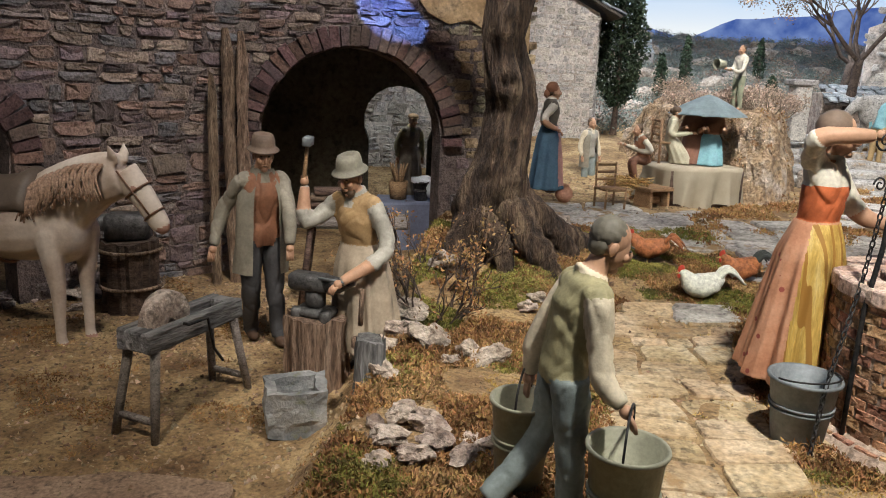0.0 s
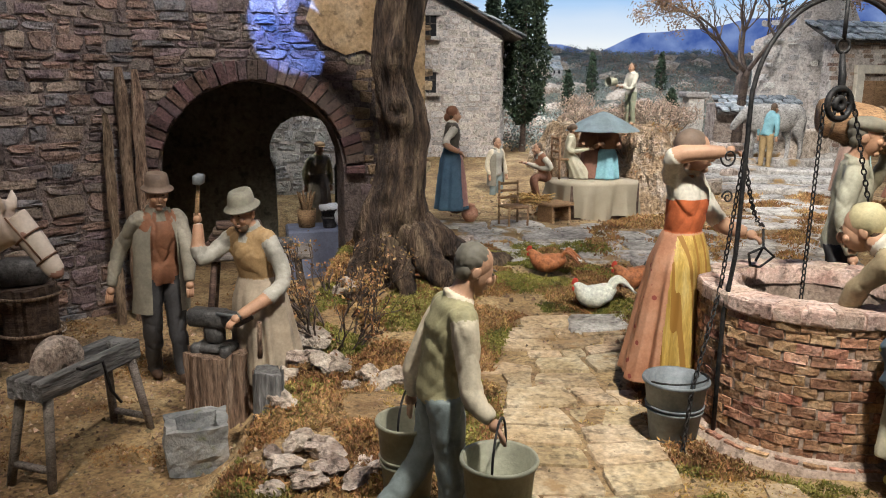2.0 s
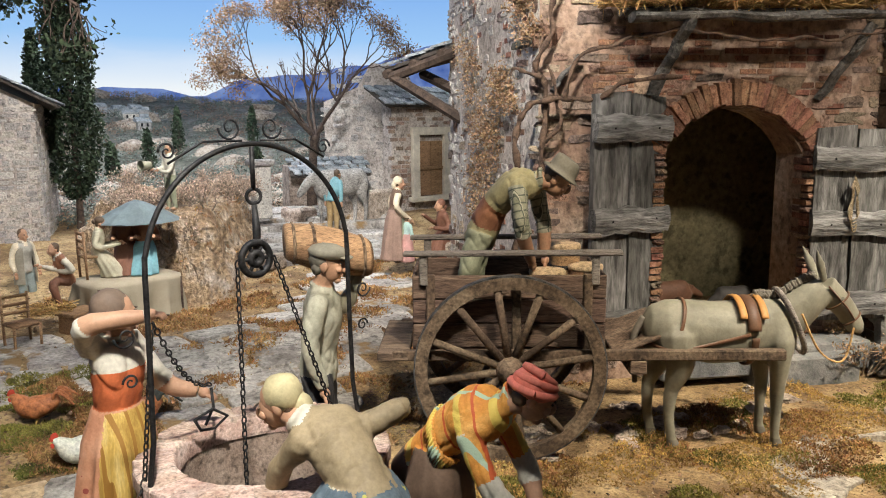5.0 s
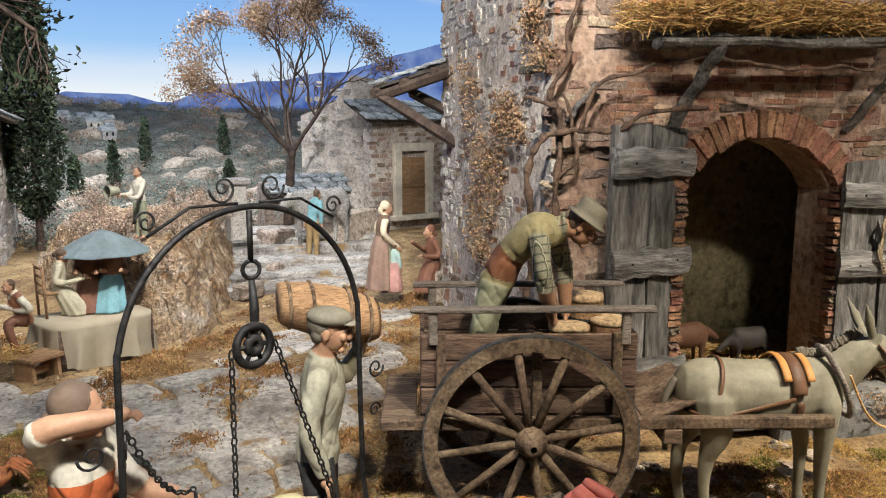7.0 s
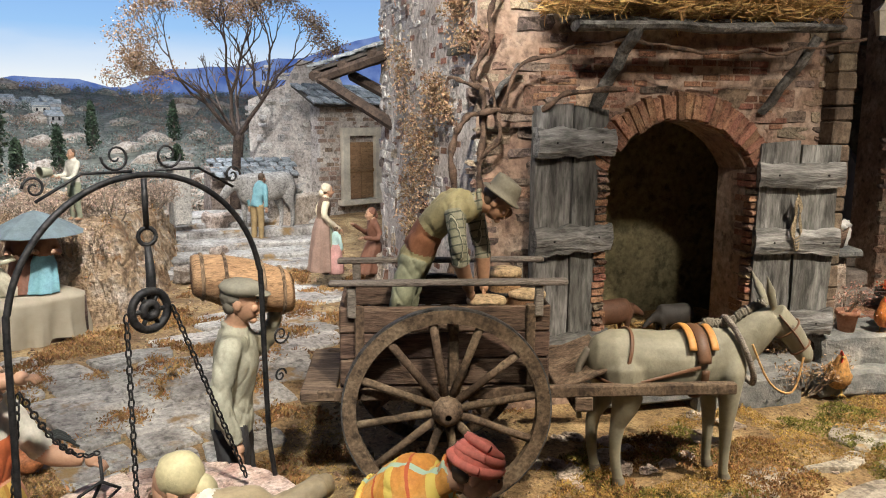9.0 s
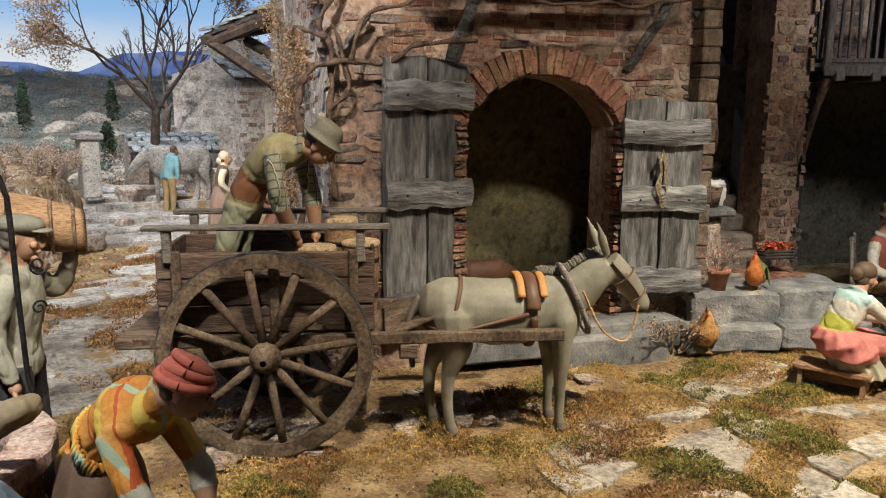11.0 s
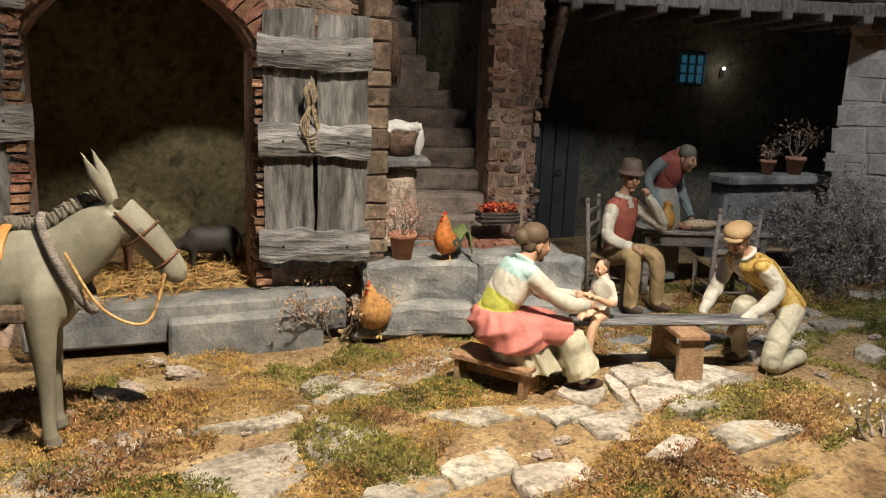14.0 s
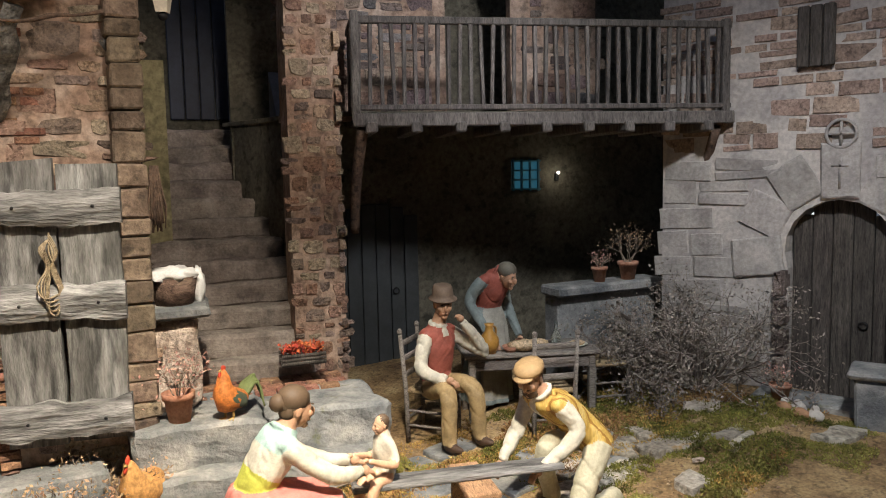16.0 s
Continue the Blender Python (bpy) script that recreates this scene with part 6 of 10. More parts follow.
# the far green
figure("standing_lady_statuette", "statuette of a lady in blue skirt and pink apron", 1.24, 8.85, 0.70, face=12, h=1.25, top=C_WHITE, vest=C_DARK, skirt=C_BLUE, apron=C_PINK, hat="scarf", hatm=C_RUST, sleeve=0.5, pts={"haR": (1.31, 8.68, 1.45), "elR": (1.15, 8.66, 1.55)}, move=(1.16, 8.60, 0.80, 0.95))
figure("reaper_statuette", "statuette of a man in open grey jacket", 1.95, 8.95, 0.66, face=-60, h=1.08, top=C_CREAM, vest=C_SHIRT, bottom=C_BLUEG, coat=C_COAT, move=(2.05, 10.9, 0.45, 0.98))
figure("shelling_boy_statuette", "statuette of a seated boy in white shirt and orange waistcoat", 2.38, 8.62, 0.88, face=200, h=1.0, bend=18, top=C_WHITE, vest=C_RUST, bottom=C_MONK, pts={"pelvis": (2.42, 8.62, 1.22), "knR": (2.26, 8.52, 1.20), "knL": (2.26, 8.62, 1.20), "foR": (2.30, 8.50, 0.96), "foL": (2.30, 8.62, 0.96), "haR": (2.16, 8.58, 1.40), "haL": (2.14, 8.70, 1.40)}, move=(2.30, 8.98, 0.86, 0.92))
figure("spinning_woman_statuette", "statuette of a woman in cream dress on a chair", 2.80, 9.02, 1.10, face=-10, h=1.0, bend=6, top=C_PETTI, vest=C_PETTI, skirt=C_PETTI, hat="bun", pts={"pelvis": (2.76, 9.02, 1.40), "hem": (2.94, 8.95, 1.14), "hemr": 0.24, "haR": (3.02, 8.9, 1.54), "haL": (3.02, 9.06, 1.54)}, move=(2.70, 9.20, 1.10, 0.90))
for xx, yy, mm, ll in ((3.00, 9.36, C_MONK, "statuette of a seated woman in dark red dress"), (3.17, 9.26, C_TURQ, "statuette of a seated woman in turquoise skirt")):
    figure("parasol_woman_statuette", ll, xx, yy, 1.10, face=-110, h=1.0, bend=4, top=C_RUST, vest=C_RUST, skirt=mm, hat="scarf", hatm=HAIRM, pts={"pelvis": (xx, yy, 1.40), "hem": (xx - 0.06, yy - 0.2, 1.14), "hemr": 0.26, "haR": (xx - 0.18, yy - 0.24, 1.56), "haL": (xx + 0.05, yy - 0.28, 1.56)})
figure("water_pouring_boy_statuette", "statuette of a barefoot boy pouring from a pail", 3.92, 11.6, 1.42, face=-150, h=1.08, top=C_WHITE, vest=C_WHITE, bottom=C_GREENT, shoe=SKIN, pts={"haR": (3.62, 11.45, 2.12), "haL": (3.70, 11.4, 2.10), "elR": (3.8, 11.65, 2.12), "elL": (3.85, 11.4, 2.08)}, move=(3.62, 9.80, 1.75, 0.72))
figure("drover_statuette", "statuette of a drover in blue shirt beside an ox", 6.45, 11.35, 1.02, face=30, h=1.12, bend=20, top=C_TURQ, vest=C_TURQ, bottom=C_KHAKI, skirt=None, move=(6.72, 12.1, 0.92, 0.98))
figure("mother_statuette", "statuette of a woman in headscarf and sage apron", 6.42, 9.35, 0.70, face=-15, h=1.26, bend=8, top=C_CREAM, vest=C_BROWNSK, skirt=cloth("faded_rose_brown_skirt", (0.26, 0.17, 0.13)), apron=C_GREENT, hat="scarf", hatm=C_CREAM, pts={"haR": (6.62, 9.2, 1.34), "haL": (6.64, 9.34, 1.34)}, move=(6.46, 9.45, 0.86, 0.93))
figure("child_statuette", "statuette of a small girl in rose dress", 6.62, 9.15, 0.69, face=20, h=0.68, top=C_TEAL, vest=C_TEAL, skirt=C_PINK, move=(6.58, 9.30, 0.86, 0.95))
figure("friar_statuette", "statuette of a bearded friar in brown habit, seated", 6.96, 9.0, 0.69, face=170, h=1.1, bend=6, top=C_MONK, vest=C_MONK, skirt=C_MONK, hat="scarf", hatm=C_MONK, pts={"pelvis": (7.0, 9.0, 1.10), "hem": (6.86, 9.0, 0.75), "hemr": 0.24, "haR": (6.70, 9.05, 1.40), "haL": (6.76, 8.9, 1.24)}, move=(7.08, 9.20, 0.80, 1.0))
figure("carver_statuette", "statuette of a carver working behind the forge", -0.42, 9.7, 0.45, face=-70, h=1.1, top=C_OLIVEV, vest=C_COAT, skirt=C_APRON, hat="cap", hatm=C_TAN, bend=14)
# see-saw group
figure("mother_on_bench_statuette", "statuette of a seated woman in rose skirt and cream blouse", 8.75, 2.68, 0.38, face=-18, h=1.55, bend=14, head=(0.9, -0.25, -0.2), top=C_WHITE, vest=C_WHITE, sash=C_LIME, skirt=C_PETTI, overskirt=C_ROSE, kerchief=C_TEAL, hat="bun", swag=True, pts={"lap": 1, "sash": 7.2, "shawl": 9.8, "swag": 0.50, "pelvis": (8.72, 2.70, 0.80), "hem": (8.92, 2.55, 0.52), "hemr": 0.22, "haR": (9.20, 2.34, 0.92), "haL": (9.24, 2.48, 0.94), "elR": (9.0, 2.36, 0.96), "elL": (9.06, 2.62, 0.98), "foR": (9.14, 2.28, 0.44), "foL": (9.16, 2.42, 0.44), "head": (8.96, 2.60, 1.30), "neck": (8.89, 2.62, 1.19), "chest": (8.82, 2.65, 1.05), "waist": (8.74, 2.69, 0.90), "shR": (8.82, 2.48, 1.14), "shL": (8.92, 2.78, 1.14), "knR": (9.08, 2.38, 0.76), "knL": (9.12, 2.54, 0.76)})
figure("child_on_seesaw_statuette", "statuette of a small child in white shirt", 9.44, 2.44, 0.50, face=165, h=0.78, top=C_WHITE, vest=C_WHITE, bottom=PALESKIN, skin=PALESKIN, shoe=PALESKIN, sleeve=0.45, pts={"pelvis": (9.46, 2.42, 0.80), "knR": (9.32, 2.46, 0.78), "knL": (9.32, 2.36, 0.78), "foR": (9.26, 2.46, 0.54), "foL": (9.26, 2.36, 0.54), "haR": (9.26, 2.48, 0.96), "haL": (9.26, 2.34, 0.96)})
figure("kneeling_man_statuette", "statuette of a kneeling man in cap and mustard waistcoat", 10.55, 1.72, 0.38, face=160, h=1.5, bend=34, beard=True, head=(-0.9, -0.15, -0.35), top=C_WHITE, vest=C_MUSTARD, bottom=C_PETTI, hat="cap", hatm=C_TAN, pts={"pelvis": (10.66, 1.72, 0.84), "knR": (10.40, 1.90, 0.80), "foR": (10.50, 1.92, 0.44), "knL": (10.42, 1.66, 0.46), "foL": (10.80, 1.62, 0.44), "haR": (10.14, 2.06, 0.76), "haL": (10.22, 1.82, 0.74), "elR": (10.34, 2.06, 0.96), "elL": (10.42, 1.68, 0.94), "head": (10.26, 1.92, 1.30), "neck": (10.34, 1.89, 1.19), "chest": (10.46, 1.84, 1.07), "waist": (10.58, 1.78, 0.95), "shR": (10.42, 2.06, 1.12), "shL": (10.34, 1.74, 1.12)})
figure("seated_man_statuette", "statuette of a seated man in red waistcoat, head on hand", 10.98, 3.20, 0.42, face=-92, h=1.55, bend=2, head=(-0.55, -0.75, -0.12), top=C_WHITE, vest=C_REDV, bottom=C_KHAKI, hat="felt", hatm=BROWNFELT, pts={"pelvis": (11.02, 3.28, 0.86), "knR": (10.80, 2.98, 0.88), "knL": (11.04, 2.92, 0.88), "foR": (10.78, 2.96, 0.49), "foL": (11.06, 2.88, 0.49), "haR": (10.84, 3.02, 0.98), "elR": (10.76, 3.20, 1.04), "elL": (11.36, 3.06, 1.10), "haL": (11.14, 3.10, 1.38), "head": (11.04, 3.22, 1.53)}, move=(10.92, 3.24, 0.42, 1.0))
figure("grandmother_statuette", "statuette of an old woman in red shawl", 11.84, 3.46, 0.45, face=-100, h=1.5, bend=22, head=(-0.1, -0.9, -0.3), top=C_BLUEG, vest=C_REDV, skirt=C_BLUEG, apron=C_SHIRT, hair=GREYHAIR, hat="bun", kerchief=C_REDV, pts={"haR": (11.66, 3.22, 1.12), "haL": (11.96, 3.16, 1.12), "head": (11.83, 3.19, 1.68)}, move=(11.78, 3.46, 0.46, 0.98))

# ---- animal statuettes ----
WHITEH = mat("white_horse_paint", (0.42, 0.33, 0.255), (0.56, 0.475, 0.39), (0.64, 0.57, 0.48), scale=3, fine=40, rough=0.55, bump=0.12, mottle=0.08)
MANE = mat("tan_mane_paint", (0.24, 0.145, 0.09), (0.38, 0.255, 0.175), scale=9, fine=60, rough=0.6, bump=0.5)
DONKEY = mat("grey_donkey_paint", (0.17, 0.155, 0.113), (0.232, 0.215, 0.158), (0.29, 0.268, 0.20), scale=4, fine=50, rough=0.6, bump=0.12, mottle=0.08)
LEATHER = paint("brown_leather", (0.13, 0.065, 0.035), 0.5)
PIGM = paint("brown_pig_paint", (0.13, 0.065, 0.04), 0.6)
OXM = mat("grey_ox_paint", (0.20, 0.185, 0.17), (0.40, 0.38, 0.35), scale=4, bump=0.2)


def quad(name, label, x, y, z, a, H, coat, dark, neck=((.40, .88), (.56, 1.08), (.68, 1.24)), head=((.66, 1.27), (.82, 1.10), (.94, .95)), ears=0.17, mane=True, halter=True, legs=None, fat=1.0, nk=1.0):
    bm = bm_new()
    prof = [(-.56, .84, .03, .05), (-.53, .84, .11, .12), (-.44, .82, .16, .18), (-.30, .80, .18, .20), (-.08, .765, .195, .215), (.14, .775, .185, .215), (.30, .80, .165, .205), (.40, .82, .12, .17), (.45, .82, .04, .08)]
    tube(bm, [(px * H, 0, pz * H) for px, pz, _, _ in prof], [(ry * H * fat, rz * H * fat) for _, _, ry, rz in prof], 18, 0, side=(0, 1, 0))
    blob(bm, (.34 * H, 0, .72 * H), (.15 * H * fat, .155 * H * fat, .20 * H), 0, sub=3)
    nl = spline([(n[0] * H, 0, n[1] * H) for n in (((.28, .82),) + tuple(neck))], 4)
    tube(bm, nl, [(H * nk * (0.115 - 0.05 * i / len(nl)), H * nk * (0.185 - 0.095 * i / len(nl))) for i in range(len(nl))], 14, 0, side=(0, 1, 0))
    hl = spline([(n[0] * H, 0, n[1] * H) for n in head], 4)
    tube(bm, hl, [(H * (0.07 - 0.028 * i / len(hl)), H * (0.098 - 0.045 * i / len(hl))) for i in range(len(hl))], 14, 0, side=(0, 1, 0))
    blob(bm, hl[-1], (0.046 * H, 0.044 * H, 0.044 * H), 2)
    top = Vector(hl[0])
    for s in (-1, 1):
        e0 = top + Vector((-0.02 * H, s * 0.045 * H, 0.05 * H))
        e1 = e0 + Vector((-0.02 * H, s * 0.04 * H, ears * H)) if ears < 0.14 else e0 + Vector((-0.10 * H, s * 0.06 * H, ears * H))
        tube(bm, [e0, e0.lerp(e1, .5), e1], [(0.028 * H, 0.018 * H), (0.034 * H, 0.02 * H), (0.005 * H, 0.005 * H)], 8, 0)
        blob(bm, Vector(hl[len(hl) // 3]) + Vector((0, s * 0.062 * H, 0.02 * H)), (0.016 * H, 0.008 * H, 0.016 * H), 1, sub=1)
    L = legs or ((.30, .12, .02), (.34, -.12, 0), (-.42, .12, 0), (-.36, -.12, .03))
    for i, (lx, ly, df) in enumerate(L):
        if i < 2:
            lp, lr = [(lx, ly * .55, .86), (lx, ly * .9, .72), (lx + df * .4, ly, .55), (lx + df, ly * .9, .38), (lx + df, ly * .9, .2), (lx + df, ly * .9, .07), (lx + df + .015, ly * .9, 0.0)], [.06, .095, .066, .047, .034, .032, .046]
        else:
            lp, lr = [(lx + .04, ly * .4, .88), (lx, ly * .75, .76), (lx + .03, ly, .58), (lx - .05 + df, ly * .9, .40), (lx - .06 + df, ly * .9, .22), (lx - .04 + df, ly * .9, .07), (lx - .02 + df, ly * .9, 0)], [.06, .14, .10, .05, .037, .034, .046]
        tube(bm, spline([(c[0] * H, c[1] * H, c[2] * H) for c in lp], 3), [H * r for r in np.interp(np.linspace(0, 6, 19), range(7), lr)], 10, 0, side=(0, 1, 0))
    bm = fuse(bm, 0.012, 3)
    for f in bm.faces:
        if f.calc_center_median().z < 0.05 * H:
            f.material_index = 1
    limb(bm, [(-.55 * H, 0, .88 * H), (-.62 * H, 0, .72 * H), (-.60 * H, 0, .42 * H)], 0.03 * H, 0.018 * H, 8, 1)
    if mane:
        for i in range(78):
            u = i / 77
            p = Vector(nl[min(len(nl) - 1, int(u * (len(nl) - 1)))]) + Vector((-0.06 * H, 0, 0.12 * H * (1 - u) + 0.07 * H))
            for s in ((-1,) if mane != "short" else (0,)):
                e = p + (Vector((0.02 * H, s * 0.14 * nk * H, -0.17 * H)) if mane != "short" else Vector((-0.02 * H, 0, 0.03 * H)))
                w = math.sin(i * 2.1) * 0.025 * H
                limb(bm, [p, p.lerp(e, .45) + Vector((w, s * 0.05 * nk * H, 0.035 * H)), e + Vector((-w * 1.4 + 0.02 * H * math.sin(i * 5.3), s * 0.012 * H, -0.03 * H * abs(math.sin(i * 1.3))))], 0.016 * H, 0.005 * H, 6, 3, 3)
    if halter:
        for u in (0.38, 0.75):
            c = Vector(hl[int(u * (len(hl) - 1))])
            r = (0.07 - 0.028 * u) * H * 1.10
            r2 = (0.098 - 0.045 * u) * H * 1.10
            d = (Vector(hl[-1]) - Vector(hl[0])).normalized()
            e = Vector((0, 1, 0)).cross(d)
            tube(bm, [c + Vector((0, 1, 0)) * r * math.cos(t) + e * r2 * math.sin(t) for t in [2 * math.pi * j / 16 for j in range(17)]], 0.007 * H, 6, 4, caps=False)
        for s in (-1, 1):
            tube(bm, [Vector(hl[0]) + Vector((0, s * .075 * H, .02 * H)), Vector(hl[len(hl) // 2]) + Vector((0, s * .066 * H, 0)), Vector(hl[int(.75 * (len(hl) - 1))]) + Vector((0, s * .054 * H, 0))], 0.006 * H, 6, 4)
    return solo(name, bm, [coat, dark, dark, MANE if mane is True else dark, LEATHER], x, y, z, a, label, "statuette")


quad("horse_statuette", "statuette of a white horse with tan mane and bridle", -3.06, 5.40, 0.03, -8, 1.17, WHITEH, paint("horse_dark_paint", (0.35, 0.20, 0.15)), neck=((.40, .93), (.58, 1.04), (.75, 1.09)), head=((.76, 1.10), (.88, 0.96), (.99, .79)), ears=0.12, fat=1.16, nk=1.35, legs=((.43, .1, .0), (.34, -.11, .02), (-.42, .12, 0), (-.36, -.12, .03)))
quad("donkey_statuette", "statuette of a grey donkey with dark muzzle in harness", 6.10, 3.72, 0.42, -31, 1.07, DONKEY, paint("donkey_dark_paint", (0.16, 0.14, 0.11)), neck=((.42, .86), (.56, .98), (.66, 1.06)), head=((.66, 1.07), (.80, .94), (.91, .78)), ears=0.24, mane="short")
quad("pig_statuette", "statuette of a brown pig in the dim barn", 7.35, 5.35, 0.72, -15, 0.46, PIGM, PIGM, neck=((.42, .80), (.52, .80), (.58, .80)), head=((.56, .80), (.70, .72), (.80, .66)), ears=0.1, mane=False, halter=False, fat=1.25)
quad("pig_statuette", "statuette of a dark sow resting in the barn", 8.1, 5.2, 0.66, 160, 0.40, paint("dark_sow_paint", (0.05, 0.045, 0.042)), PIGM, neck=((.42, .74), (.52, .70), (.58, .66)), head=((.56, .7), (.70, .6), (.80, .5)), ears=0.1, mane=False, halter=False, fat=1.3)
quad("ox_statuette", "statuette of a grey and white ox on the lane", 7.0, 12.4, 1.02, 188, 0.95, OXM, OXM, neck=((.42, .86), (.54, .86), (.62, .84)), head=((.60, .86), (.74, .72), (.84, .6)), ears=0.1, mane=False, halter=False, fat=1.15)


def hen(label, x, y, z, a, k, body, tail, comb=0.05, neckc=None, tail_up=0.10, up=0.02, pitch=0):
    bm = bm_new()
    tube(bm, spline([(-.20, 0, .24), (-.14, 0, .22), (0, 0, .17), (.09, 0, .19), (.14, 0, .23 + up * .4), (.185, 0, .265 + up * .9), (.215, 0, .275 + up)], 3), [k2 for k2 in np.interp(np.linspace(0, 6, 19), range(7), (.03, .08, .115, .10, .066, .042, .018))], 12, 0, side=(0, 1, 0))
    for s in (-1, 1):
        blob(bm, (-0.02, s * 0.085, 0.18), (0.12, 0.03, 0.065), 2, rough=0.2)
        tube(bm, [(0.0, s * .04, .1), (0.01, s * .04, 0)], [.012, .009], 6, 3)
        for d in (-.5, 0, .5):
            tube(bm, [(0.01, s * .04, 0.006), (0.06 * math.cos(d), s * .04 + .06 * math.sin(d), 0.004)], [.008, .005], 5, 3)
    for j in range(7):
        u = (j - 3) / 3
        limb(bm, [(-.14, u * .03, .22), (-.22, u * .07, .25 + tail_up * (1 - .3 * abs(u))), (-.31 - 0.05 * abs(u), u * .12, .20 + tail_up * (1.0 - .9 * abs(u)))], 0.026, 0.008, 6, 1, 4)
    blob(bm, (.205, 0, .30 + up), (.03, .008, .03), 4, rough=0.3)
    blob(bm, (.225, 0, .24 + up), (.012, .01, .025), 4)
    tube(bm, [(.225, 0, .27 + up), (.26, 0, .262 + up)], [.012, .002], 6, 3)
    tilt = Matrix.Rotation(radians(-pitch), 3, "Y")
    for v in bm.verts:
        if v.co.z > 0.105:
            v.co = tilt @ (v.co - Vector((0, 0, 0.15))) + Vector((0, 0, 0.15))
        v.co += noise.noise_vector(v.co * 22) * 0.010
        v.co *= k
    return solo("hen_statuette", bm, [body, tail, neckc or body, paint("beak_yellow", (0.45, 0.30, 0.10)), paint("comb_red", (0.55, 0.06, 0.03))], x, y, z, a, label, "statuette", "hens in the yard")


HENRUST, HENWHITE, HENDARK = paint("rust_feather", (0.36, 0.13, 0.05), 0.6, 0.4, 30), paint("white_feather", (0.62, 0.62, 0.52), 0.6, 0.25, 40), paint("black_feather", (0.04, 0.045, 0.04), 0.6)
hen("statuette of a rust-red hen on the moss", 1.80, 6.46, 0.55, 160, 0.80, HENRUST, HENRUST)
hen("statuette of a speckled white hen with red comb", 2.02, 5.72, 0.43, 188, 0.86, HENWHITE, HENWHITE)
hen("statuette of a brown hen with black tail", 2.46, 6.12, 0.48, 190, 0.84, HENRUST, HENDARK)
hen("statuette of a colourful rooster on the stone landing", 9.26, 3.70, 0.94, 200, 0.80, paint("orange_feather", (0.52, 0.17, 0.04), 0.6, 0.3, 30), paint("green_feather", (0.14, 0.17, 0.06), 0.6), tail_up=0.20, up=0.07, pitch=32, neckc=paint("teal_feather", (0.07, 0.09, 0.06)))
hen("statuette of a golden hen beside the doorstep", 8.66, 3.80, 0.43, 215, 1.05, paint("golden_feather", (0.50, 0.26, 0.09), 0.6, 0.3, 30), paint("golden_tail", (0.16, 0.09, 0.04)), tail_up=0.05, up=0.06, pitch=16)
bm = bm_new()
for j in range(4):
    blob(bm, (0.09 * j, 0.05 * (j % 2), 0.05), (0.08, 0.05, 0.045), j % 2, rough=0.3, seed=j)
    blob(bm, (0.09 * j + 0.05, 0.05 * (j % 2) - 0.05, 0.08), (0.035, 0.035, 0.035), 0)
solo("puppy_statuette", bm, [paint("white_pup", (0.55, 0.50, 0.44)), paint("tan_pup", (0.40, 0.22, 0.12))], 12.72, 0.92, 0.56, 60, "statuette of white and tan puppies lying together", "statuette")

# ---- the well and its iron arch ----
WX, WY, WR = 2.64, 3.71, 0.60
well = thing("well", WX, WY, 0.36, 0, "round red brick well with a worn pale rim", "well")
bm = bm_new()
lathe(bm, [(0.70, 0), (0.66, 0.05), (WR - 0.001, 0.08), (WR - 0.001, 0.78), (0.43, 0.80), (0.43, 0.1)], 60)
part("well_shaft", bm, MORTAR, well, smooth=False)
rnd = random.Random(5)
for c in range(14):
    n = 31
    for k in range(n):
        a = 2 * math.pi * (k + (0.5 if c % 2 else 0) + rnd.uniform(-.10, .10)) / n
        r = WR - 0.040 + rnd.uniform(-.003, .003) + (0.05 if c == 0 else 0)
        ln = 2 * math.pi * WR / n
        m = Matrix.Translation(sc((r * math.cos(a), r * math.sin(a), 0.04 + c * 0.0535 + rnd.uniform(-.003, .003)))) @ Matrix.Rotation(a + math.pi / 2, 4, "Z") @ Euler((rnd.uniform(-.025, .025), rnd.uniform(-.035, .035), rnd.uniform(-.02, .02))).to_matrix().to_4x4() @ Matrix.Diagonal((ln * rnd.uniform(.90, 1.0), 0.09, rnd.uniform(.047, .054), 1))
        piece("brick", rnd.choice(units(WELLBRICK)), well, m)
RIM = mat("well_rim_brick", (0.34, 0.21, 0.16), (0.46, 0.33, 0.26), (0.54, 0.42, 0.35), scale=8, fine=60, bump=0.5, rnd=0.2)
for k in range(30):
    a = 2 * math.pi * (k + rnd.uniform(-.1, .1)) / 30
    m = Matrix.Translation(sc((0.522 * math.cos(a), 0.522 * math.sin(a), 0.790 + rnd.uniform(-.003, .003)))) @ Euler((rnd.uniform(-.02, .02), rnd.uniform(-.02, .02), rnd.uniform(-.03, .03))).to_matrix().to_4x4() @ Matrix.Rotation(a + math.pi / 2, 4, "Z") @ Matrix.Rotation(-math.pi / 2, 4, "X") @ Matrix.Diagonal((0.128, 0.075, 0.195, 1))
    piece("rim_brick", rnd.choice(units(RIM)), well, m)
bm = bm_new()
lathe(bm, [(0.42, 0.72), (0.425, 0.812), (0.45, 0.824), (0.595, 0.822), (0.614, 0.808), (0.617, 0.75), (0.59, 0.73)], 60)
for v in bm.verts:
    v.co += noise.noise_vector(v.co * 9) * 0.012
part("rim_mortar", bm, RIM, well, "worn pink cemented rim")
bm = bm_new()
lathe(bm, [(0.01, 0), (0.43, 0.0)], 24)
wm = paint("dark_well_water", (0.02, 0.03, 0.025), 0.1)
part("water", bm, wm, well, "dark still water").location.z = 0.25 * S


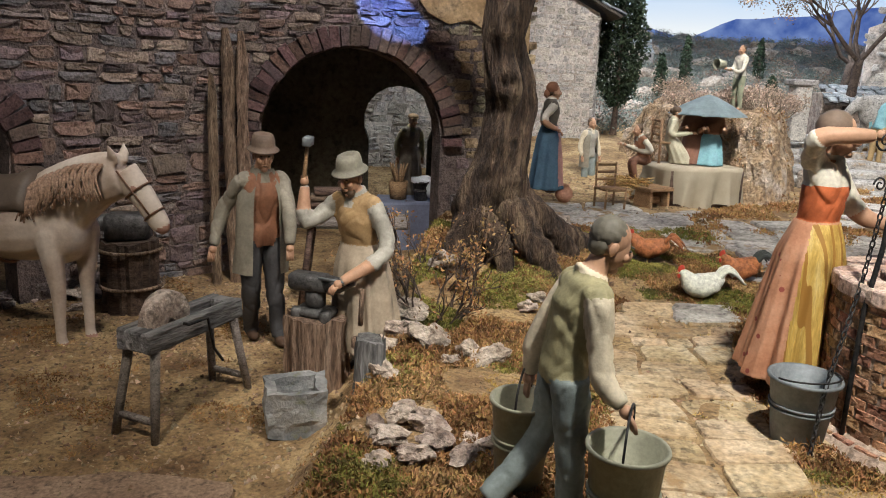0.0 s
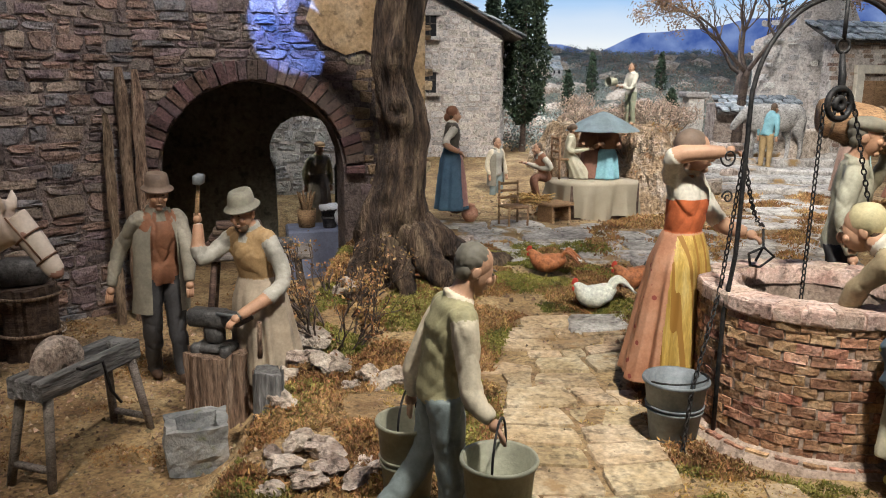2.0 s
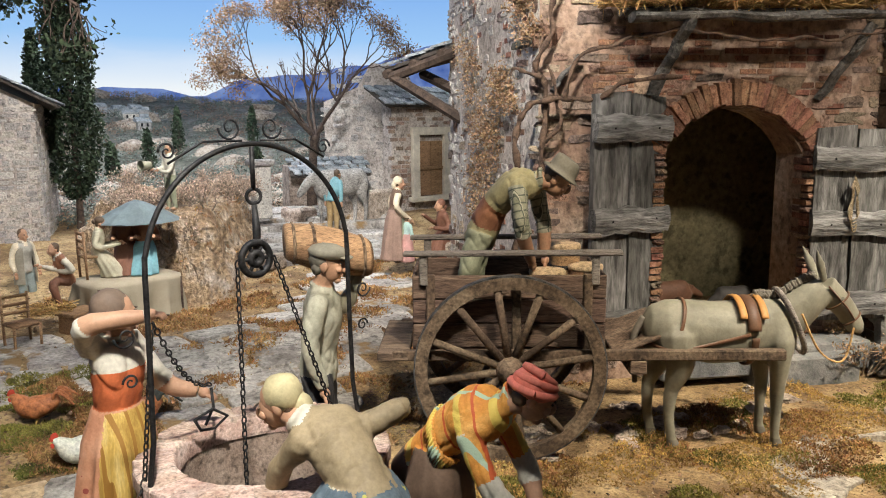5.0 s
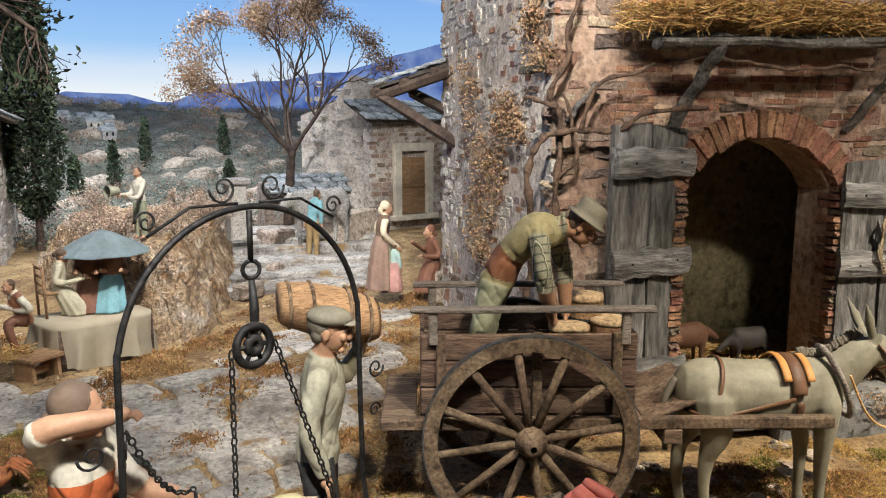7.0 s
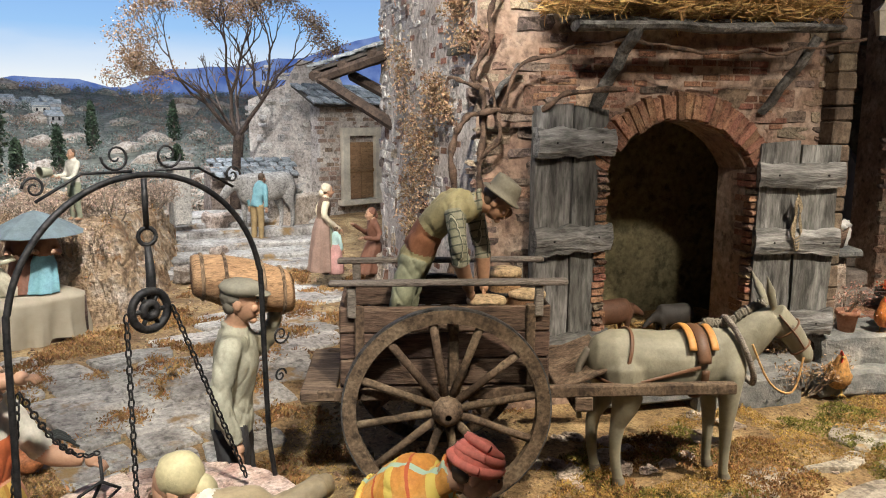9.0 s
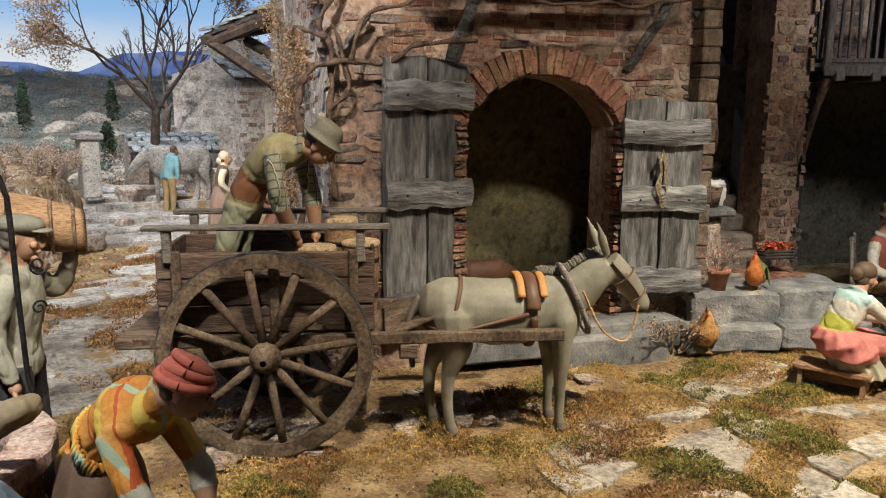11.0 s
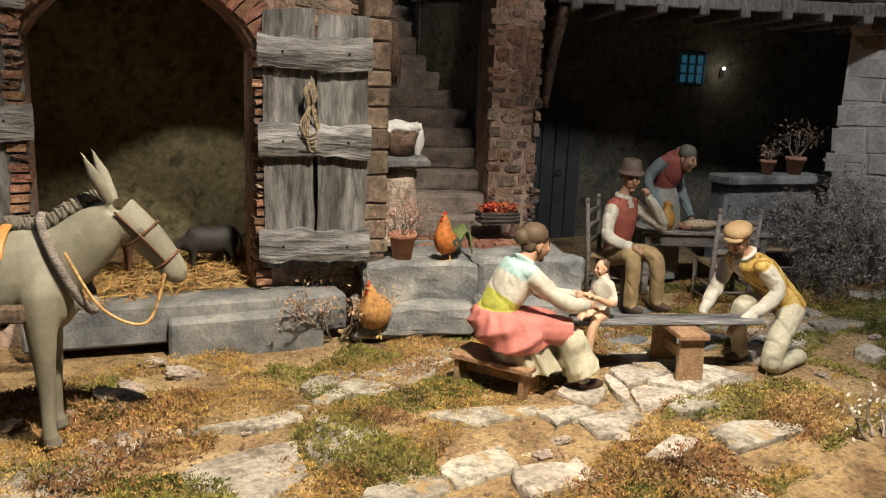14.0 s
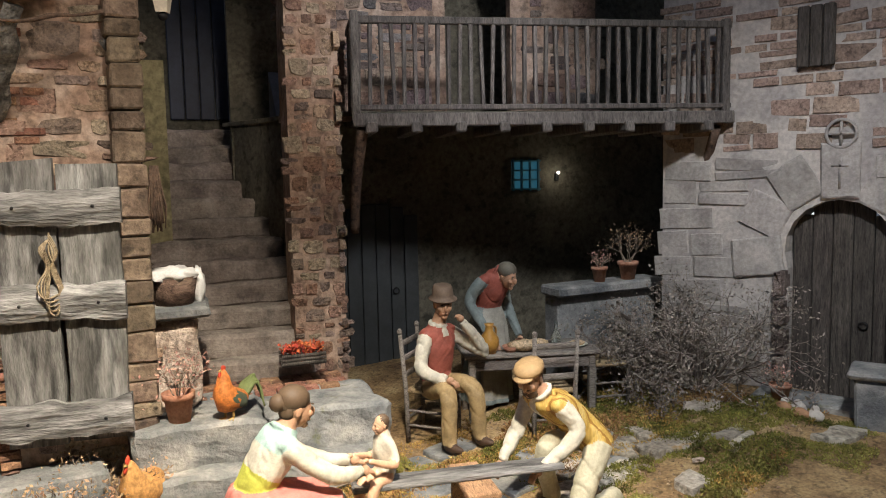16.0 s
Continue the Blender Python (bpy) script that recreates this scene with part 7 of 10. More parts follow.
def spiral(bm, c, u, w, r0, turns=1.4, rad=0.008, flip=1):
    c, u, w = Vector(c), Vector(u), Vector(w)
    pts = []
    for k in range(22):
        t = k / 21
        r = r0 * (1 - 0.8 * t)
        a = flip * 2 * math.pi * turns * t
        pts.append(c + u * (r * math.cos(a)) + w * (r * math.sin(a)))
    tube(bm, pts, taper(rad, rad * 0.7, len(pts)), 6)


AD = Vector((0.53, 0.14, 0)).normalized()
iron = thing("iron_well_arch", WX, WY, 0.38, 0, "black wrought iron arch with scrolls over the well", "well arch")
bm = bm_new()
pts = [AD * -0.62 + Vector((0, 0, 0.0)), AD * -0.615 + Vector((0, 0, 0.7)), AD * -0.57 + Vector((0, 0, 1.0))]
pts += [AD * (-0.555 * math.cos(a)) + Vector((0, 0, 1.74 + 0.555 * math.sin(a))) for a in [math.pi * k / 18 for k in range(19)]]
pts += [AD * 0.57 + Vector((0, 0, 1.0)), AD * 0.615 + Vector((0, 0, 0.7)), AD * 0.62]
tube(bm, spline(pts, 2), 0.0125, 8)
part("arch_bar", bm, IRON, iron)
for s in (-1, 1):
    bm = bm_new()
    spiral(bm, AD * (s * 0.11) + Vector((0, 0, 2.37)), AD * s, Vector((0, 0, 1)), 0.06, rad=0.0055, flip=-1)
    spiral(bm, AD * (s * 0.42) + Vector((0, 0, 2.27)), AD * s, Vector((0, 0, 1)), 0.042, rad=0.0055)
    tube(bm, [AD * (s * 0.05) + Vector((0, 0, 2.31)), AD * (s * 0.25) + Vector((0, 0, 2.31)), AD * (s * 0.42) + Vector((0, 0, 2.22))], 0.006, 6)
    part("top_scroll", bm, IRON, iron)
    bm = bm_new()
    spiral(bm, AD * (s * 0.66) + Vector((0, 0, 1.50)), AD * s, Vector((0, 0, 1)), 0.05, rad=0.0055, flip=-1)
    spiral(bm, AD * (s * 0.65) + Vector((0, 0, 1.30)), AD * s, Vector((0, 0, 1)), 0.036, rad=0.0055)
    part("side_scroll", bm, IRON, iron)
bm = bm_new()
tube(bm, [(0, 0, 2.28), (0, 0, 2.08)], 0.012, 6)
tube(bm, [(0.035 * math.cos(a), 0, 2.05 + 0.035 * math.sin(a)) for a in [2 * math.pi * k / 12 for k in range(13)]], 0.009, 6, caps=False)
tube(bm, [(0, 0, 2.01), (0.0, -0.02, 1.9), (-0.01, -0.04, 1.78)], [0.013, 0.020, 0.018], 8)
part("hanger", bm, IRON, iron)
PC = Vector((-0.02, -0.05, 1.76))
bm = bm_new()
tube(bm, [PC + AD * (0.078 * math.cos(a)) + Vector((0, 0, 0.078 * math.sin(a))) for a in [2 * math.pi * k / 24 for k in range(25)]], 0.017, 8, caps=False)
pw = part("pulley_wheel", bm, IRON, iron, "six-spoked iron pulley wheel")
bm = bm_new()
tube(bm, [PC + AD * (0.028 * math.cos(a)) + Vector((0, 0, 0.028 * math.sin(a))) for a in [2 * math.pi * k / 24 for k in range(25)]], 0.018, 8, caps=False)
part("hub", bm, IRON, pw)
for k in range(6):
    a = math.pi * k / 3
    bm = bm_new()
    tube(bm, [PC, PC + AD * (0.078 * math.cos(a)) + Vector((0, 0, 0.078 * math.sin(a)))], 0.010, 6)
    part("spoke", bm, IRON, pw)

bm = bm_new()
ring = []
for k in range(12):
    a = 2 * math.pi * k / 12
    ring.append((0.011 * math.cos(a), 0, 0.021 * math.sin(a)))
tube(bm, ring + [ring[0]], 0.0042, 5, caps=False)
LINK = finish("link", bm, IRON)


def chain(label, pts, sag=0.0):
    P = [Vector(p) for p in pts]
    if sag:
        P = [P[0].lerp(P[-1], u / 12) - Vector((0, 0, sag * 4 * (u / 12) * (1 - u / 12))) for u in range(13)]
    ob = thing("chain", *P[0], 0, label, "chain", "well chains")
    step, k = 0.034, 0
    for a, b in zip(P[:-1], P[1:]):
        d = b - a
        n = max(1, round(d.length / step))
        q = Vector((0, 0, 1)).rotation_difference(d).to_matrix().to_4x4()
        for j in range(n):
            p = a + d * ((j + 0.5) / n) - P[0]
            piece("link", LINK, ob, Matrix.Translation(sc(p)) @ q @ Matrix.Rotation(radians(90 * (k % 2)), 4, "Z"))
            k += 1


pc = Vector((WX, WY, 0.38)) + PC
chain("dark iron chain hanging from pulley into the well", [pc - AD * 0.1, (WX - 0.12, WY - 0.05, 0.9)])
chain("dark iron chain slanting from the pulley", [pc + AD * 0.1, (WX + 0.42, WY + 0.12, 1.24)])
chain("dark iron chain held by the woman at the well", [(2.14, 3.66, 1.90), (2.47, 4.02, 1.45)], 0.10)
chain("dark iron chain hanging down to the zinc pail", [(2.13, 3.64, 1.9), (2.05, 3.62, 1.2), (1.84, 3.40, 0.72), (1.78, 3.33, 0.40)])
bm = bm_new()
tube(bm, [(2.47, 4.02, 1.43), (2.47, 4.0, 1.33), (2.42, 3.98, 1.25)], 0.008, 6)
tube(bm, [(2.36, 3.95, 1.30), (2.40, 4.0, 1.22), (2.48, 4.04, 1.20), (2.54, 4.0, 1.27), (2.46, 3.98, 1.33), (2.36, 3.95, 1.30)], 0.008, 6)
solo("pail_hook", bm, IRON, 0, 0, 0, 0, "black iron hook over the well rim", "hook")


def pail(name, label, x, y, z, r, h, m, yaw=0, up=True, group="", wood=False):
    ob = thing(name, x, y, z, yaw, label, "pail", group)
    bm = bm_new()
    lathe(bm, [(0.01, 0.01), (r * 0.72, 0.0), (r * 0.74, 0.012), (r * 0.97, h), (r * 1.04, h - 0.004), (r * 1.065, h + 0.008), (r * 1.04, h + 0.018), (r * 0.95, h + 0.012), (r * 0.70, 0.03), (0.01, 0.03)], 32)
    part("body", bm, m, ob)
    for u in (0.55, 0.62) if not wood else (0.3, 0.75):
        bm = bm_new()
        rr = r * (0.74 + 0.23 * u) + 0.003
        tube(bm, [(rr * math.cos(a), rr * math.sin(a), h * u) for a in [2 * math.pi * k / 28 for k in range(29)]], 0.006 if not wood else 0.010, 6, caps=False)
        part("hoop", bm, m if not wood else BENCHWOOD, ob)
    bm = bm_new()
    if up:
        tube(bm, [(-r * math.cos(a), 0, h + 0.0 + r * 1.15 * math.sin(a)) for a in [math.pi * k / 14 for k in range(15)]], 0.005, 6)
    else:
        tube(bm, [(-r * math.cos(a), -r * 0.95 * math.sin(a), h + 0.02 + 0.02 * math.sin(a)) for a in [math.pi * k / 14 for k in range(15)]], 0.005, 6)
    part("bail_handle", bm, IRON, ob, "thin iron bail handle")
    return ob


pail("pail", "olive metal pail carried by the boy", 0.71, 2.56, 0.385, 0.145, 0.42, OLIVEPAIL, 70)
pail("pail", "olive metal pail in the boy's far hand", 0.38, 3.02, 0.37, 0.135, 0.40, OLIVEPAIL, 70)
pail("pail", "zinc pail standing beside the well", 1.82, 3.56, 0.38, 0.165, 0.33, ZINC, 20, up=False)
pail("pail", "dark zinc pail with raised handle on the paving", 3.02, 2.56, 0.375, 0.155, 0.30, mat("dark_zinc", (0.07, 0.075, 0.08), (0.14, 0.145, 0.15), scale=8, rough=0.5, metal=0.4, bump=0.1), 60)
pail("wooden_tub", "brown coopered wooden tub on the paving", 3.30, 2.66, 0.375, 0.17, 0.33, BENCHWOOD, 0, up=False, wood=True)
bm = bm_new()
lathe(bm, [(0.12, 0), (0.15, 0.06), (0.14, 0.16), (0.10, 0.22), (0.085, 0.22), (0.12, 0.14)], 20)
for v in bm.verts:
    v.co = Vector((v.co.z - 0.1, v.co.y, v.co.x))
solo("copper_pan", bm, mat("dull_copper", (0.16, 0.09, 0.07), (0.26, 0.16, 0.12), rough=0.45, metal=0.5, bump=0.1), 3.30, 2.88, 0.85, -40, "dull brown copper pan held over the tub", "pan")

# ---- the forge ----
DARKIRON = mat("anvil_iron", (0.06, 0.058, 0.055), (0.13, 0.125, 0.12), scale=10, rough=0.55, metal=0.5, bump=0.3)


def log(name, label, x, y, z, r, h, m, yaw=0, lean=(0, 0), seed=1):
    rnd = random.Random(seed)
    bm = bm_new()
    seg, n = 40, 12
    ph = [rnd.uniform(.86, 1.06) for _ in range(seg)]
    rings = [[(lean[0] * i / n + r * ph[k] * (1 + 0.03 * math.sin(5 * k + i) + (0.08 if i == 0 else 0)) * math.cos(2 * math.pi * k / seg), lean[1] * i / n + r * ph[k] * math.sin(2 * math.pi * k / seg), h * i / n + (rnd.uniform(-.02, .02) if i == n else 0)) for k in range(seg)] for i in range(n + 1)]
    rings_mesh(bm, rings)
    return solo(name, bm, m, x, y, z, yaw, label, "log", smooth=False)


log("chopping_stump", "brown split tree stump under the anvil", -0.76, 4.74, 0.04, 0.205, 0.50, LOG, seed=1)
log("wooden_post", "grey weathered wooden post in the soil", -0.385, 4.10, 0.05, 0.088, 0.56, OLDWOOD_Z, lean=(0.02, 0.02), seed=2)
anvil = thing("anvil", -0.77, 4.72, 0.535, -18, "dark iron anvil on the stump", "anvil")
bm = bm_new()
box(bm, (0, 0, 0.03), (0.26, 0.17, 0.06), bev=0.02)
box(bm, (0, 0, 0.12), (0.13, 0.10, 0.14), bev=0.03)
for s in (-1, 1):
    box(bm, (0.1 * s, -0.06, 0.02), (0.07, 0.07, 0.09), (0, 0, 20), 0.015)
part("anvil_base", bm, DARKIRON, anvil)
bm = bm_new()
box(bm, (-0.04, 0, 0.225), (0.26, 0.13, 0.11), bev=0.02)
tube(bm, [(0.08, 0, 0.225), (0.17, 0, 0.225), (0.27, 0, 0.245)], [0.058, 0.05, 0.012], 12)
part("anvil_body", bm, DARKIRON, anvil)
hm = thing("hammer", -0.872, 4.816, 1.345, 0, "blacksmith's hammer with pale wooden handle", "hammer")
bm = bm_new()
tube(bm, [(0.0, 0, -0.06), (0.03, 0, 0.26)], [0.015, 0.012], 8)
part("handle", bm, BENCHWOOD, hm)
bm = bm_new()
box(bm, (0.035, 0, 0.29), (0.055, 0.13, 0.06), (0, 6, 0), 0.008)
part("hammer_head", bm, ZINC, hm)
bm = bm_new()
tube(bm, [(-0.57, 4.53, 0.82), (-0.74, 4.66, 0.80)], [0.008, 0.012], 8)
solo("iron_bar", bm, ZINC, label="grey iron bar on the anvil", category="iron bar")
bm = bm_new()
tube(bm, [(-0.46, 4.5, 0.56), (-0.45, 4.48, 0.80)], [0.016, 0.014], 8)
box(bm, (-0.46, 4.5, 0.45), (0.1, 0.06, 0.07), bev=0.01)
solo("spare_hammer", bm, LOG, label="wood-handled hammer leaning on the stump", category="hammer")
# stone trough
bm = bm_new()
for z0, z1, s0, s1 in ((0, 0.28, 0.155, 0.17),):
    outer = [[(sx * (s0 + (s1 - s0) * u), sy * (s0 + (s1 - s0) * u) * 0.88, z0 + (z1 - z0) * u) for sx, sy in ((-1, -1), (0, -1.04), (1, -1), (1.04, 0), (1, 1), (0, 1.03), (-1, 1), (-1.03, 0))] for u in (0, 0.5, 1)]
    inner = [[(sx * 0.115, sy * 0.1, z) for sx, sy in ((-1, -1), (0, -1.04), (1, -1), (1.04, 0), (1, 1), (0, 1.03), (-1, 1), (-1.03, 0))] for z in (0.275, 0.17)]
    rings_mesh(bm, outer + inner)
bmesh.ops.subdivide_edges(bm, edges=bm.edges[:], cuts=3, use_grid_fill=True)
for v in bm.verts:
    v.co += noise.noise_vector(v.co * 9) * 0.022 + noise.noise_vector(v.co * 24) * 0.010
solo("stone_trough", bm, SLAB, -0.79, 4.14, 0.04, 14, "rough grey stone quench trough", "trough", smooth=False)
# grindstone bench
gb = thing("grindstone_bench", -1.47, 4.30, 0.035, 66, "grey wooden grindstone bench with splayed legs", "grindstone bench")
gb.scale = (0.92, 0.86, 0.95)
for s in (-1, 1):
    bm = bm_new()
    box(bm, (0, s * 0.10, 0.60), (0.86, 0.075, 0.13), bev=0.012, rag=0.006)
    part("side_beam", bm, OLDWOOD_X, gb, smooth=False)
for s in (-1, 1):
    bm = bm_new()
    box(bm, (s * 0.37, 0, 0.60), (0.12, 0.14, 0.12), bev=0.012)
    part("cross_beam", bm, OLDWOOD_X, gb, smooth=False)
    for q in (-1, 1):
        bm = bm_new()
        tube(bm, [(s * 0.34, q * 0.10, 0.62), (s * 0.44, q * 0.17, 0.0)], [0.032, 0.026], 8)
        part("leg", bm, TABLEWOOD, gb)
    bm = bm_new()
    box(bm, (s * 0.42, 0, 0.13), (0.03, 0.32, 0.035))
    part("stretcher", bm, TABLEWOOD, gb)
gs = bm_new()
lathe(gs, [(0.02, -0.055), (0.165, -0.055), (0.18, -0.04), (0.18, 0.04), (0.165, 0.055), (0.02, 0.055)], 28)
for v in gs.verts:
    v.co = Vector((v.co.x - 0.16, v.co.z, v.co.y + 0.66)) + noise.noise_vector(v.co * 18) * 0.006
part("grindstone", gs, ROCK, gb, "worn grey grindstone wheel")
bm = bm_new()
tube(bm, [(-0.16, -0.16, 0.66), (-0.16, -0.2, 0.66), (0.0, -0.21, 0.66), (0.05, -0.21, 0.45), (0.12, -0.22, 0.35)], 0.010, 6)
part("crank", bm, IRON, gb, "thin iron crank")
# anvil block on barrel by the horse
log("barrel_block", "dark banded wooden block by the wall", -2.50, 6.12, 0.03, 0.23, 0.62, CART, seed=4)
for zz in (0.25, 0.55):
    bm = bm_new()
    tube(bm, [(0.245 * math.cos(a), 0.245 * math.sin(a), zz) for a in [2 * math.pi * k / 24 for k in range(25)]], 0.014, 6, caps=False)
    solo("barrel_hoop", bm, LOG, -2.50, 6.12, 0.03, 0, "brown hoop round the wooden block", "hoop")
bm = bm_new()
box(bm, (0, 0, 0.12), (0.34, 0.2, 0.22), (0, 0, 8), 0.03)
tube(bm, [(-0.15, 0, 0.14), (-0.34, -0.02, 0.15)], [0.08, 0.05], 10)
solo("old_anvil", bm, DARKIRON, -2.50, 6.10, 0.64, 0, "dark old anvil on the wooden block", "anvil")
for (x0, y0), (x1, y1), zt, r in (((-1.86, 6.90), (-2.00, 7.22), 2.32, 0.062), ((-1.75, 6.86), (-1.86, 7.24), 2.30, 0.056), ((-2.00, 6.80), (-2.09, 7.05), 1.92, 0.045)):
    bm = bm_new()
    pp = [(x0 + (x1 - x0) * u / 9 + random.uniform(-.010, .010), y0 + (y1 - y0) * u / 9, 0.05 + zt * u / 9) for u in range(10)]
    tube(bm, pp, [(r * random.uniform(.82, 1.08), r * 0.5) for _ in pp[:-1]] + [(r * 0.5, r * 0.4)], 12, 0, wob=0.08)
    solo("leaning_board", bm, LOG, label="rough brown board leaning against the wall", category="board", group="boards leaning by the forge", smooth=False)
# workbench in the forge
wb = thing("workbench", -0.75, 6.55, 0.08, 4, "dark wooden trestle workbench in the forge", "workbench")
bm = bm_new()
box(bm, (0, 0, 0.72), (0.95, 0.42, 0.06), bev=0.012)
part("top", bm, TABLEWOOD, wb)
for sx in (-1, 1):
    for sy in (-1, 1):
        bm = bm_new()
        tube(bm, [(sx * 0.34, sy * 0.12, 0.7), (sx * 0.42, sy * 0.17, 0)], 0.028, 8)
        part("leg", bm, CART, wb)
bm = bm_new()
box(bm, (0.2, -0.02, 0.05), (0.2, 0.12, 0.09), bev=0.015)
solo("iron_block", bm, DARKIRON, -0.75, 6.55, 0.835, 0, "small dark iron block on the workbench", "iron block")
for k in range(4):
    bm = bm_new()
    box(bm, (-0.25 + 0.03 * k, 0.03, 0), (0.38, 0.2, 0.05), (0, 0, 4 * k), 0.01)
    solo("board", bm, CART, -0.75, 6.62, 0.865 + 0.055 * k, 0, "dark short board stacked on the workbench", "board", "boards on the workbench")
bm = bm_new()
box(bm, (0, 0, 0.28), (0.86, 0.5, 0.56), bev=0.02, rag=0.01)
solo("stone_counter", bm, paint("blue_grey_stone", (0.17, 0.19, 0.26), 0.8), -0.28, 8.62, 0.1, 8, "blue-grey stone counter behind the arch", "counter", smooth=False)
pail("pail", "white cloth draped over a dark pail", -0.22, 8.55, 0.66, 0.10, 0.2, DARKIRON, 0, up=False)
bm = bm_new()
blob(bm, (0, 0, 0), (0.12, 0.11, 0.05), rough=0.5, freq=2)
blob(bm, (0.09, -0.03, -0.08), (0.05, 0.05, 0.12), rough=0.4)
solo("white_rag", bm, paint("white_linen", (0.74, 0.76, 0.78)), -0.22, 8.55, 0.89, 0, "white linen rag over the pail", "cloth")
sb = thing("stick_basket", -0.48, 8.6, 0.66, 0, "wicker basket with carved sticks", "basket")
bm = bm_new()
lathe(bm, [(0.01, 0), (0.09, 0), (0.11, 0.2), (0.10, 0.2), (0.08, 0.02)], 16)
part("basket", bm, BENCHWOOD, sb)
for k in range(7):
    bm = bm_new()
    limb(bm, [(0, 0, 0.1), (0.1 * math.cos(k), 0.1 * math.sin(k), 0.4)], 0.02, 0.01, 6, 0, 2)
    part("stick", bm, BENCHWOOD, sb)

# ---- olive tree ----


def olive():
    ob = thing("olive_tree", 0.45, 6.25, 0.50, 0, "gnarled brown olive trunk with spreading roots", "tree")
    # trunk: one twisted, grooved skin with knots
    zs = [-0.05, 0.12, 0.24, 0.50, 0.78, 1.06, 1.32, 1.58, 1.86, 2.12, 2.6, 3.2]
    cx = [0.02, 0.03, 0.02, -0.03, -0.02, 0.04, 0.09, 0.05, -0.02, 0.0, 0.06, 0.12]
    cy = [0.05, 0.04, 0.02, 0.0, -0.03, -0.06, -0.10, -0.14, -0.18, -0.22, -0.25, -0.28]
    rr = [0.44, 0.37, 0.32, 0.25, 0.205, 0.178, 0.168, 0.160, 0.158, 0.162, 0.18, 0.24]
    knots = ((-1.75, 1.52, 0.075, 0.13, 0.10), (-1.9, 0.78, 0.075, 0.17, 0.12), (-1.35, 1.06, 0.05, 0.1, 0.1), (-2.2, 1.12, 0.045, 0.1, 0.12), (-1.5, 1.95, 0.06, 0.12, 0.12), (-0.9, 0.70, 0.05, 0.14, 0.14), (-2.6, 0.5, 0.06, 0.16, 0.14))
    rings, seg, n = [], 84, 110
    for i in range(n):
        z = -0.05 + 3.25 * i / (n - 1)
        x0, y0, r = np.interp(z, zs, cx), np.interp(z, zs, cy), np.interp(z, zs, rr)
        ring = []
        for j in range(seg):
            a = 2 * math.pi * j / seg
            tw = 0.55 * z
            d = 0.12 * math.cos(2 * (a - tw)) + 0.12 * math.cos(5 * (a - 1.2 * tw) + 1) + 0.06 * math.cos(9 * (a - 1.5 * tw) + 2 * math.sin(2.2 * z))
            for ga, gw, gd in ((-1.05 - 0.22 * math.sin(2.1 * z + 0.5), 0.34, 0.75), (-2.5 + 0.25 * z, 0.18, 0.20), (0.6 + 0.3 * z, 0.3, 0.3), (2.4 - 0.3 * z, 0.3, 0.25)):
                q = math.atan2(math.sin(a - ga), math.cos(a - ga)) / gw
                d -= gd * math.exp(-q * q) * (0.55 + 0.45 * math.sin(1.7 * z + 3 * ga))
            w = Vector((math.cos(a) * 1.5, math.sin(a) * 1.5, z * 0.9))
            d += 0.16 * noise.noise(w * 2.2) + 0.15 * (1 - 2 * abs(noise.noise(Vector((w.x * 4.5, w.y * 4.5, z * 1.8 + a))))) - 0.04 + 0.05 * noise.noise(w * 9)
            for ka, kz, kh, ks, kw in knots:
                q = math.atan2(math.sin(a - ka), math.cos(a - ka)) * r / ks
                e = q * q + ((z - kz) / ks) ** 2
                d += (kh / r) * (1.5 * math.exp(-e) - 1.25 * math.exp(-e * 7))
            flare = max(0, 0.55 - z) / 0.6
            d += 0.38 * flare * flare * math.cos(5 * a + 0.6) + 0.2 * flare * math.cos(3 * a - 0.4)
            ring.append((x0 + r * (1 + d) * math.cos(a), y0 + r * (1 + d) * math.sin(a), z))
        rings.append(ring)
    bm = bm_new()
    rings_mesh(bm, rings)
    part("trunk", bm, BARK, ob)
    for pts, r0 in (([(0.12, -0.05, 0.52), (0.40, 0.08, 0.34), (0.66, 0.34, 0.20), (0.95, 0.62, 0.10), (1.16, 0.82, 0.02)], 0.17), ([(0.10, -0.12, 0.55), (0.28, -0.26, 0.30), (0.42, -0.30, 0.12), (0.50, -0.42, -0.04)], 0.13), ([(-0.12, -0.12, 0.5), (-0.30, -0.24, 0.22), (-0.40, -0.34, -0.06)], 0.14), ([(0.0, 0.15, 0.4), (0.4, 0.45, 0.2), (0.8, 0.8, 0.0)], 0.13), ([(0.2, 0.0, 0.62), (0.46, -0.04, 0.36), (0.62, 0.02, 0.18), (0.80, 0.05, 0.0)], 0.10), ([(-0.02, -0.22, 0.4), (0.06, -0.38, 0.14), (0.10, -0.5, -0.06)], 0.10)):
        bm = bm_new()
        q = spline(pts, 12)
        rad = taper(r0, r0 * 0.38, len(q))
        tube(bm, q, rad, 16)
        bm.normal_update()
        for v in bm.verts:
            w = Vector((v.co.x * 5, v.co.y * 5, v.co.z * 5))
            v.co += v.normal * (0.035 * noise.noise(w) + 0.028 * (1 - 2 * abs(noise.noise(w * 2.3))))
        part("root", bm, BARK, ob)
    for s in (-1, 1, 0.3):
        bm = bm_new()
        limb(bm, [(0.0, -0.2, 2.9), (0.4 * s, -0.1, 3.3), (1.1 * s, 0.1, 3.6)], 0.15, 0.06, 10, wob=0.1)
        part("limb", bm, BARK, ob)


olive()


